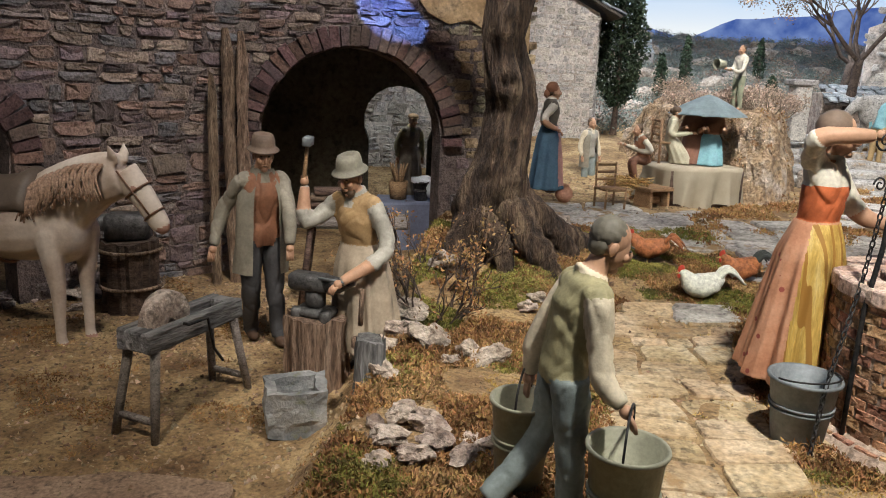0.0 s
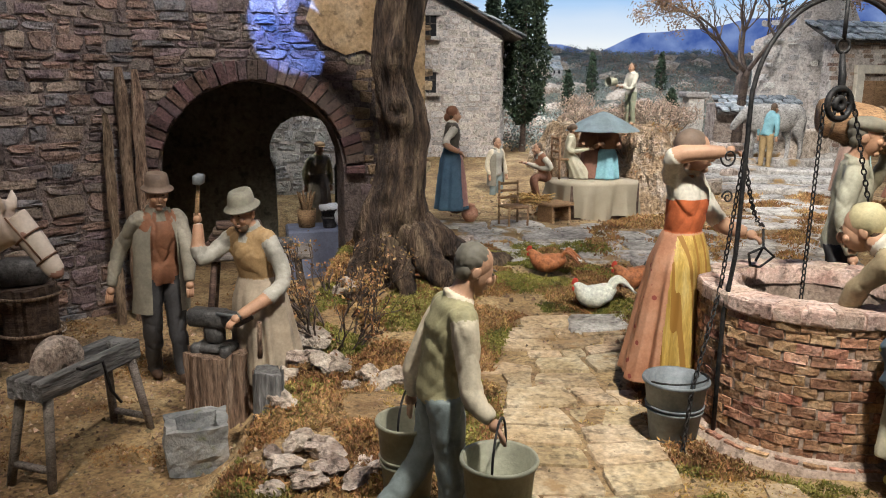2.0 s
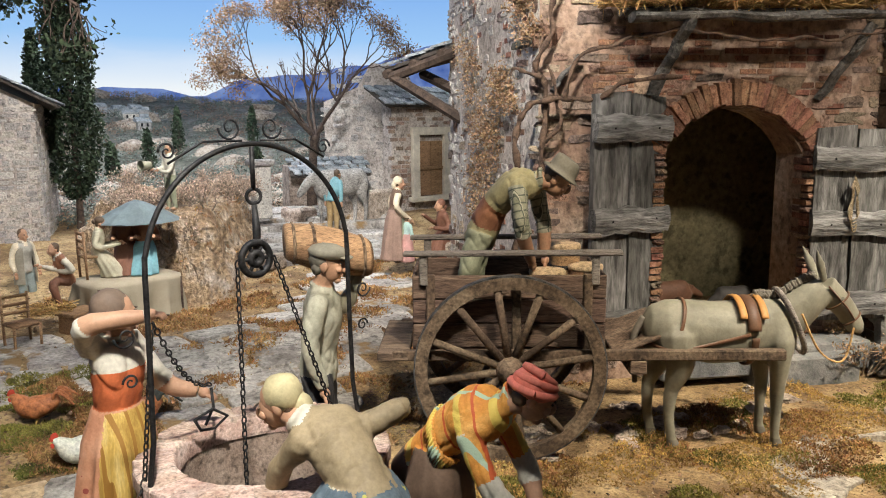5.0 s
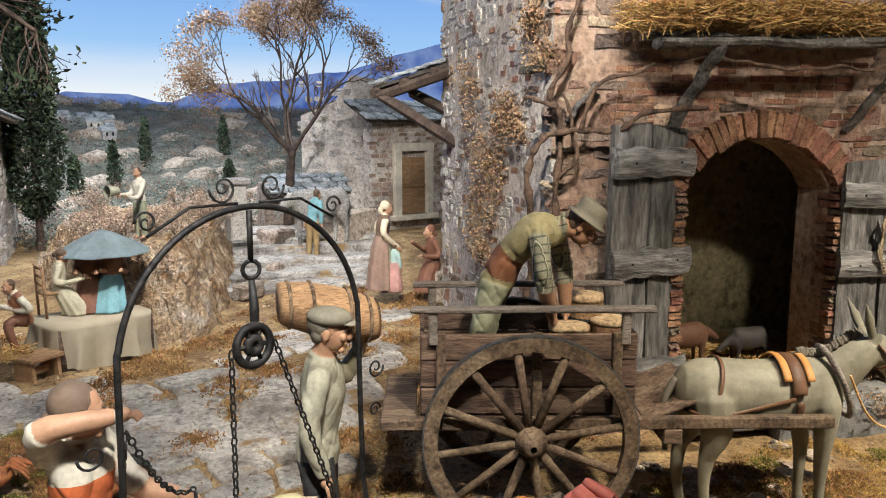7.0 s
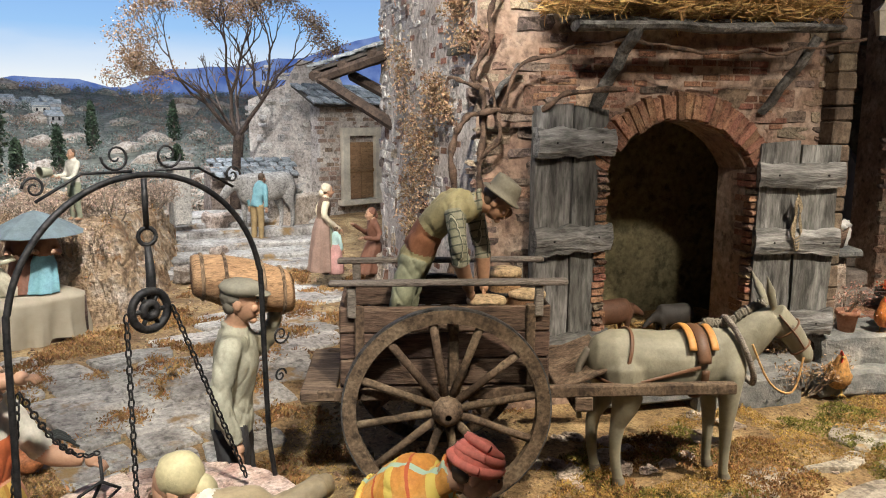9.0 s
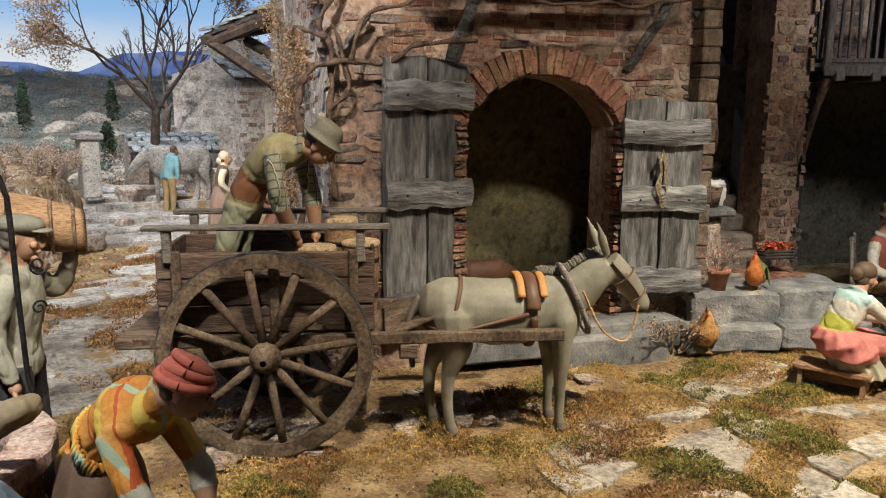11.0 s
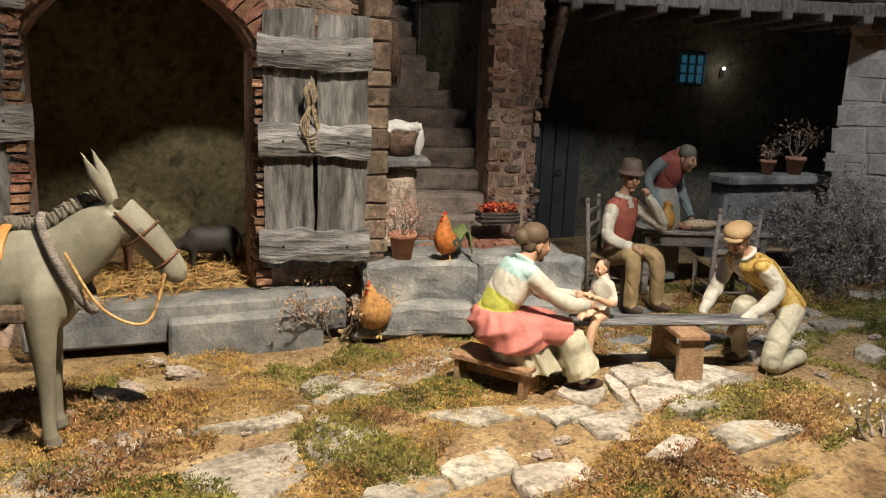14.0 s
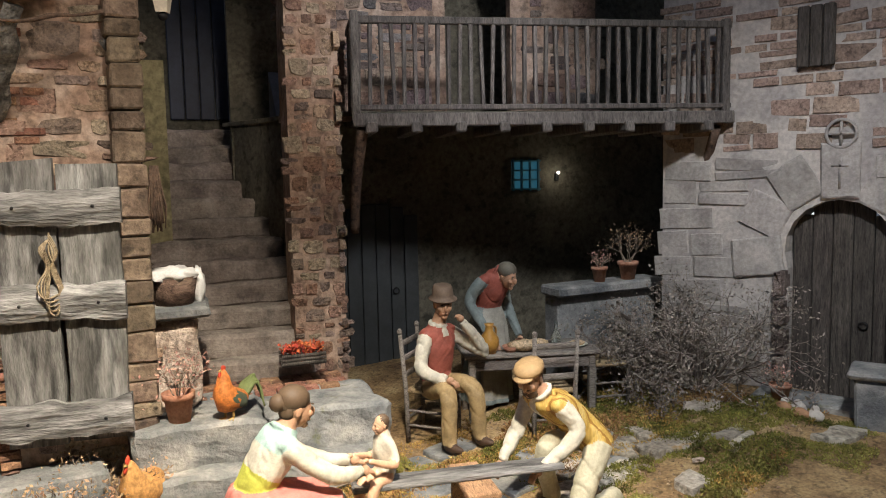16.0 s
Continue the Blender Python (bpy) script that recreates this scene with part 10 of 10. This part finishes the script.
def rock(x, y, r, seed, flat=1.0, label="pale rough rubble rock on the soil", group="rubble at the garden edge"):
    rnd = random.Random(seed)
    ob = new("rock", ROCKMESH[seed % 8])
    s = r * rnd.uniform(.6, .95)
    ob.matrix_basis = Matrix.Translation(sc((x, y, gz(x, y) + s * (0.35 if flat < 1 else 0.62) * flat))) @ Euler((rnd.uniform(-.3, .3), rnd.uniform(-.3, .3), rnd.uniform(0, 6))).to_matrix().to_4x4() @ Matrix.Diagonal((s * rnd.uniform(1, 1.5), s, s * flat, 1))
    tagged(ob, label, "rock", group)


for k, (x, y, r) in enumerate(((-0.02, 4.68, .13), (0.22, 4.50, .12), (0.36, 4.42, .09), (0.10, 4.38, .07), (-0.16, 3.62, .11), (-0.02, 3.55, .09), (0.02, 3.36, .10), (-0.18, 3.36, .11), (0.18, 3.42, .06), (0.30, 3.30, .11), (0.16, 3.22, .08), (-0.08, 3.20, .09), (-0.24, 3.10, .08), (0.32, 6.4, .17), (0.62, 6.1, .10), (0.1, 6.0, .12), (0.9, 6.9, .14), (-0.3, 4.1, .12), (-0.32, 4.45, .14), (-0.26, 4.8, .12), (-0.2, 5.15, .13), (0.75, 5.5, .09), (0.66, 5.35, .07), (0.9, 5.25, .06), (1.15, 7.3, .13), (-0.28, 3.55, .06), (0.42, 3.55, .06))):
    rock(x, y, r, k)
for k in range(34):
    rnd = random.Random(300 + k)
    x, y = rnd.uniform(4.2, 7.4), rnd.uniform(4.0, 5.1)
    y = 4.75 - (x - 4.4) * 0.25 + rnd.uniform(-.45, .3)
    rock(x, y, rnd.uniform(.05, .14), k + 3, 0.7, "grey rubble stone below the cart", "rubble below the cart")
for k in range(22):
    rnd = random.Random(400 + k)
    rock(rnd.uniform(7.0, 12.6), rnd.uniform(1.2, 3.2), rnd.uniform(.03, .07), k + 5, 0.6, "small grey stone in the ochre moss", "small stones in the yard")
for k in range(14):
    rnd = random.Random(500 + k)
    rock(-3.1 + rnd.uniform(-.5, .8), 6.1 + rnd.uniform(-.2, .5), rnd.uniform(.06, .15), k + 2, 0.8, "dark rubble stone at the forge wall", "rubble at the forge wall")


def flags(name, label, inside, x0, x1, y0, y1, cell, material, seed, thick=0.05, keep=1.0, jit=0.2, lift=0.02):
    """Irregular flagstones, each its own piece."""
    ob = thing(name, 0, 0, 0, 0, label, "pavement", kind="structure")
    rnd = random.Random(seed)
    y = y0
    k = 0
    while y < y1:
        h = cell[1] * rnd.uniform(.75, 1.3)
        x = x0 - rnd.uniform(0, cell[0])
        k += 1
        while x < x1:
            w = cell[0] * rnd.uniform(.55, 1.45)
            xa, ya = x, y
            x += w
            cx, cy = xa + w / 2, ya + h / 2
            if not inside(cx, cy) or rnd.random() > keep:
                continue
            pts = []
            corner = [(xa, ya), (xa + w, ya), (xa + w, ya + h), (xa, ya + h)]
            for a in range(4):
                p, r = corner[a], corner[(a + 1) % 4]
                for u in (0, .25, .5, .75):
                    q = Vector((p[0] * (1 - u) + r[0] * u, p[1] * (1 - u) + r[1] * u, seed))
                    d = noise.noise_vector(q * 1.6) * jit * 0.55 + noise.noise_vector(q * 6) * jit * 0.10
                    f = (0.955 if u else 0.90) - rnd.uniform(0, .03)
                    pts.append(((q.x - cx) * f + d.x, (q.y - cy) * f + d.y))
            bm = bm_new()
            poly_prism(bm, pts, -0.08, thick, 0, 0.014, rnd.uniform(-.004, .008))
            me = finish("flagstone", bm, material, False)
            m = Matrix.Translation(sc((cx, cy, gz(cx, cy) + lift + rnd.uniform(-.010, .006) - 0.026))) @ Euler((rnd.uniform(-.03, .03) + math.atan((gz(cx, cy + .2) - gz(cx, cy - .2)) / .4), rnd.uniform(-.03, .03), 0)).to_matrix().to_4x4()
            piece("flagstone", me, ob, m)
        y += h
    return ob


def near(x, y, pts, w):
    p = Vector((x, y))
    for a, b in zip(pts[:-1], pts[1:]):
        a, b = Vector(a), Vector(b)
        t = max(0, min(1, (p - a).dot(b - a) / (b - a).length_squared))
        if (p - a.lerp(b, t)).length < w:
            return True
    return False


PATHLINE = [(1.1, 0.8), (1.25, 3.0), (1.45, 4.6), (1.7, 5.3)]
off_well = lambda x, y: (x - WX) ** 2 + (y - WY) ** 2 > 0.62
flags("pavement_path", "worn ochre flagstone path beside the well", lambda x, y: (near(x, y, PATHLINE, 0.48) or near(x, y, [(1.2, 2.6), (4.2, 2.4)], 0.42)) and off_well(x, y), 0.4, 4.8, 0.5, 6.2, (0.36, 0.25), PAVE, 1, 0.022, 0.96, 0.22)
flags("pavement_green", "pale grey rock slabs of the village green", lambda x, y: near(x, y, [(1.2, 7.9), (3.2, 7.2), (4.4, 7.4), (5.3, 8.6), (6.0, 9.6)], 0.75) and (x - 0.5) ** 2 + (y - 7.6) ** 2 > 0.5, 0.8, 7.6, 6.0, 10.6, (0.62, 0.34), PAVEGREY, 2, 0.03, 0.95, 0.3)
flags("pavement_yard", "grey paving behind the well", lambda x, y: near(x, y, [(2.6, 5.4), (3.6, 6.2), (4.2, 7.0)], 0.7), 1.8, 5.4, 4.6, 7.6, (0.55, 0.32), PAVEGREY, 3, 0.03, 0.88, 0.22)
flags("pavement_court", "scattered flat pale stones in the mossy yard", lambda x, y: y > 0.6 and (near(x, y, [(6.0, 3.1), (7.4, 3.0), (8.4, 3.2)], 0.4) or near(x, y, [(8.0, 1.9), (9.4, 2.2), (10.6, 1.8), (12.4, 1.2)], 0.62) or near(x, y, [(5.6, 1.9), (7.6, 1.5), (9.0, 1.2)], 0.42)), 5.2, 13.0, 0.6, 3.9, (0.46, 0.24), COURTSTONE, 4, 0.040, 0.50, 0.5)
flags("pavement_forge", "flat brown stones sunk in the forge soil", lambda x, y: near(x, y, [(-2.6, 3.4), (-1.2, 3.0), (-0.2, 2.5)], 0.4), -3.2, 0.6, 1.6, 4.2, (0.9, 0.5), mat("brown_flag", (0.26, 0.17, 0.11), (0.38, 0.27, 0.18), scale=3, bump=0.6, rnd=0.15), 5, 0.02, 0.7, 0.28)
flags("pavement_portico", "grey flagstones under the balcony", lambda x, y: near(x, y, [(10.6, 2.7), (12.0, 2.2)], 0.5), 9.8, 13.0, 1.4, 3.6, (0.5, 0.36), SLAB, 6, 0.03, 0.8, 0.2)


def moss(name, label, n, test, box4, material, seed, size=0.022, blades=6, tall=1.0, clump=2.2, thr=-0.05, puff=0.10):
    """Tufts of tiny blades on the ground."""
    rng = np.random.default_rng(seed)
    size *= 0.68
    pts = []
    x0, x1, y0, y1 = box4
    while len(pts) < n:
        x, y = rng.uniform(x0, x1), rng.uniform(y0, y1)
        lush = noise.noise((x * clump, y * clump, seed * 1.7)) - thr + 0.12 * noise.noise((x * 9, y * 9, seed))
        if not test(x, y) or lush < 0:
            continue
        lump = 0.5 + 0.5 * noise.noise((x * 16, y * 16, 3.0))
        pts.append((x, y, gz(x, y) + puff * min(1, lush * 2.5) * (0.25 + 0.75 * lump) * rng.uniform(.3, 1)))
    P = np.array(pts)
    c = np.repeat(P, blades, axis=0) + rng.normal(0, size * 1.1, (n * blades, 3)) * (1, 1, 0.25)
    d = rng.normal(size=c.shape) * (0.8, 0.8, 0.5) + (0, 0, 0.75 * tall)
    d /= np.linalg.norm(d, axis=1)[:, None]
    w = np.cross(d, rng.normal(size=c.shape))
    w /= np.linalg.norm(w, axis=1)[:, None]
    s = rng.uniform(.5, 1.4, (len(c), 1)) * size
    v = np.stack([c - w * s * .35, c + w * s * .35, c + d * s * 1.3 + w * s * 0.25, c + d * s * 1.7 - w * s * .1], 1).reshape(-1, 3)
    raw(name, v, np.arange(len(v)).reshape(-1, 4).tolist(), material, label=label, category="moss", kind="stuff")


def on_path(x, y):
    return near(x, y, PATHLINE, 0.42) or near(x, y, [(1.2, 2.6), (4.2, 2.4)], 0.36) or not off_well(x, y)


garden = lambda x, y: -0.40 + 0.1 * (y - 4.2) < x < 2.6 and not on_path(x, y) and y > 2.4
moss("olive_moss", "olive green moss on the garden bank", 24000, garden, (-0.5, 2.6, 2.6, 7.4), MOSS, 1, 0.016, thr=0.0)
moss("rust_moss", "rust brown dry moss on the garden bank", 22000, garden, (-0.5, 2.6, 2.6, 7.6), RUST, 2, 0.020, tall=1.2, thr=0.0)
yard = lambda x, y: not near(x, y, [(8.0, 1.9), (9.4, 2.2), (10.6, 1.8), (12.4, 1.2)], 0.35) and not (x < 4.4 and on_path(x, y)) and y < 4.6 - (x - 6) * 0.25
moss("ochre_moss", "golden ochre sawdust moss in the yard", 26000, yard, (3.4, 12.8, 0.9, 4.4), OCHRE, 3, 0.014, thr=-0.1)
moss("olive_moss", "olive green moss patches in the yard", 17000, yard, (3.6, 12.8, 0.9, 4.4), MOSS, 4, 0.018, thr=0.10)
moss("rust_moss", "rust brown moss patches in the yard", 15000, yard, (3.6, 13.0, 0.9, 4.4), RUST, 5, 0.018, thr=0.08)
moss("rust_moss", "rust brown moss round the green", 7000, lambda x, y: True, (2.2, 7.4, 5.0, 10.5), RUST, 6, 0.03, thr=0.12)
moss("dark_moss", "dark dry moss on the forge floor", 3000, lambda x, y: x < -0.5, (-3.6, -0.4, 2.6, 7.4), RUST, 7, 0.014, thr=0.2)
moss("ochre_moss", "ochre moss round the paving stones", 7000, lambda x, y: off_well(x, y) and not (near(x, y, PATHLINE, 0.34) and noise.noise((x * 7, y * 7, 1)) < 0.3), (0.3, 4.6, 1.4, 6.0), OCHRE, 8, 0.011, thr=0.08, puff=0.02)
moss("olive_moss", "olive moss before the court wall", 9000, lambda x, y: True, (10.8, 13.2, 0.4, 2.8), MOSS, 9, 0.016, thr=0.05)

def grit(name, label, n, test, box4, material, seed, size):
    """Loose crumbs lying on the soil."""
    rng = np.random.default_rng(seed)
    x0, x1, y0, y1 = box4
    P = []
    while len(P) < n:
        x, y = rng.uniform(x0, x1), rng.uniform(y0, y1)
        if test(x, y):
            P.append((x, y, gz(x, y)))
    P = np.repeat(np.array(P), 4, axis=0).reshape(n, 4, 3)
    T = np.array([(1, 0, 0), (-0.5, 0.87, 0), (-0.5, -0.87, 0), (0, 0, 0.9)])
    s = size * rng.uniform(.35, 1.0, (n, 1, 1)) ** 1.6
    v = (P + (T + rng.normal(0, .3, (n, 4, 3))) * s).reshape(-1, 3)
    f = [(a + i, a + j, a + k) for a in range(0, 4 * n, 4) for i, j, k in ((0, 1, 3), (1, 2, 3), (2, 0, 3))]
    raw(name, v, f, material, label=label, category="grit", kind="stuff")


CRUMB = mat("earth_crumb", (0.16, 0.10, 0.06), (0.32, 0.22, 0.13), (0.48, 0.38, 0.26), scale=9, fine=30, bump=0.1, island=0.5)
grit("grit", "brown crumbs of earth on the forge floor", 9000, lambda x, y: x < -0.2, (-3.6, 0.0, 2.2, 7.0), CRUMB, 61, 0.022)
grit("grit", "ochre crumbs of earth and gravel in the yard", 11000, lambda x, y: off_well(x, y) and y < 4.6 - (x - 6) * 0.25, (0.2, 12.8, 0.8, 4.4), CRUMB, 62, 0.018)
grit("grit", "pale crumbs of stone on the village green", 5000, lambda x, y: inside_bank(x, y) < 0, (1.2, 7.4, 5.0, 11.0), CRUMB, 63, 0.03)

# scrub on the far hillside
rng = np.random.default_rng(12)
hx, hy = rng.uniform(-4, 22, 3400), 14.6 + 21 * rng.random(3400) ** 1.5
hz = np.array([gz(x, y) + (2.35 * ease(16.5, 36, y) + 0.5 * noise.noise((x * 0.25, y * 0.25, 4)) * ease(17, 22, y) if y > 17 else 0) for x, y in zip(hx, hy)])
hp = np.stack([hx, hy, hz + 0.12], 1)
RUSSET = mat("faded_russet_scrub", (0.19, 0.12, 0.085), (0.31, 0.215, 0.16), scale=0.9, bump=0.1, island=0.4)
leaves("hill_scrub", hp[:1900], 75, 0.030, 0.12, SHRUB, None, 13, "grey-green scrub dotting the hillside", "scrub", flat=0.6)
leaves("hill_scrub", hp[1900:2700], 75, 0.030, 0.12, RUSSET, None, 14, "russet autumn scrub dotting the hillside", "scrub", flat=0.6)
HILLROCKS = []
for k in range(260):
    x, y, z = hp[2700 + k % 600]
    rnd = random.Random(k)
    HILLROCKS.append((x + rnd.uniform(-1, 1), y, z - 0.1, rnd.uniform(.12, .45)))
bm = bm_new()
for k, (x, y, z, r) in enumerate(HILLROCKS):
    blob(bm, (x, y, z), (r * 1.5, r * 0.8, r * 0.7), rough=0.6, freq=1.8, sub=1, seed=k)
solo("hill_rocks", bm, ROCK, label="pale limestone rocks strewn over the hillside", category="rocks", kind="stuff", smooth=False)
def quoins():
    """Squared stones stacked at the barn wall's end beside the stair."""
    pier = tagged(thing("pier_barn", 8.93, 4.28, 0.62, -21, "narrow pier of squared brown stones at the barn corner", "pier"), kind="structure")
    rnd = random.Random(71)
    z = 0.0
    while z < 3.55:
        h = rnd.uniform(.11, .21)
        bm = bm_new()
        box(bm, (rnd.uniform(-.006, .006), rnd.uniform(-.008, .004), z + h / 2), (0.205 + rnd.uniform(-.012, .012), 0.52, h - 0.006), (0, 0, rnd.uniform(-1.5, 1.5)), 0.014, rag=0.007)
        part("stone", bm, QUOIN, pier, smooth=False)
        z += h


QUOIN = mat("brown_quoin_stone", (0.10, 0.072, 0.05), (0.17, 0.125, 0.088), (0.25, 0.19, 0.135), scale=4, fine=30, bump=0.7, rnd=0.3, local=True, depth=0.02, mottle=0.3)
quoins()


def hamlet():
    rnd = random.Random(21)
    for k in range(17):
        x, y = rnd.gauss(6.2, 0.75), rnd.uniform(26.0, 30.0)
        w, d, h = rnd.uniform(.22, .5), rnd.uniform(.2, .36), rnd.uniform(.18, .42)
        z = gz(x, y) + 2.35 * ease(16.5, 36, y) + 0.5 * noise.noise((x * 0.25, y * 0.25, 4)) - 0.02
        ob = thing("hill_house", x, y, z, rnd.uniform(-25, 25), "small grey stone house of the hill hamlet", "house", "houses of the hill hamlet")
        bm = bm_new()
        box(bm, (0, 0, h / 2 - 0.3), (w, d, h + 0.6))
        part("wall", bm, PALESTONE, ob, smooth=False)
        bm = bm_new()
        rings_mesh(bm, [[(sx * w * 0.56, -d * 0.58, h - 0.04), (sx * w * 0.56, 0, h + d * 0.42), (sx * w * 0.56, d * 0.58, h - 0.04)] for sx in (-1, 1)])
        part("roof", bm, SLATE, ob, smooth=False)
        for q in (-0.22, 0.2):
            bm = bm_new()
            box(bm, (q * w, -d / 2 - 0.005, h * 0.6), (0.06, 0.03, 0.1))
            part("window", bm, BLACK, ob, smooth=False)


hamlet()
for k, (x, y, h) in enumerate(((5.4, 20, 1.2), (6.6, 22, 1.5), (4.4, 19, 1.0), (9.0, 23, 1.4), (3.2, 24, 1.6), (7.6, 18.5, 0.9))):
    cypress(x, y, gz(x, y) + 2.35 * ease(16.5, 36, y) - 0.1, h, 0.16, 40 + k, "small dark cypress on the hillside", 900)
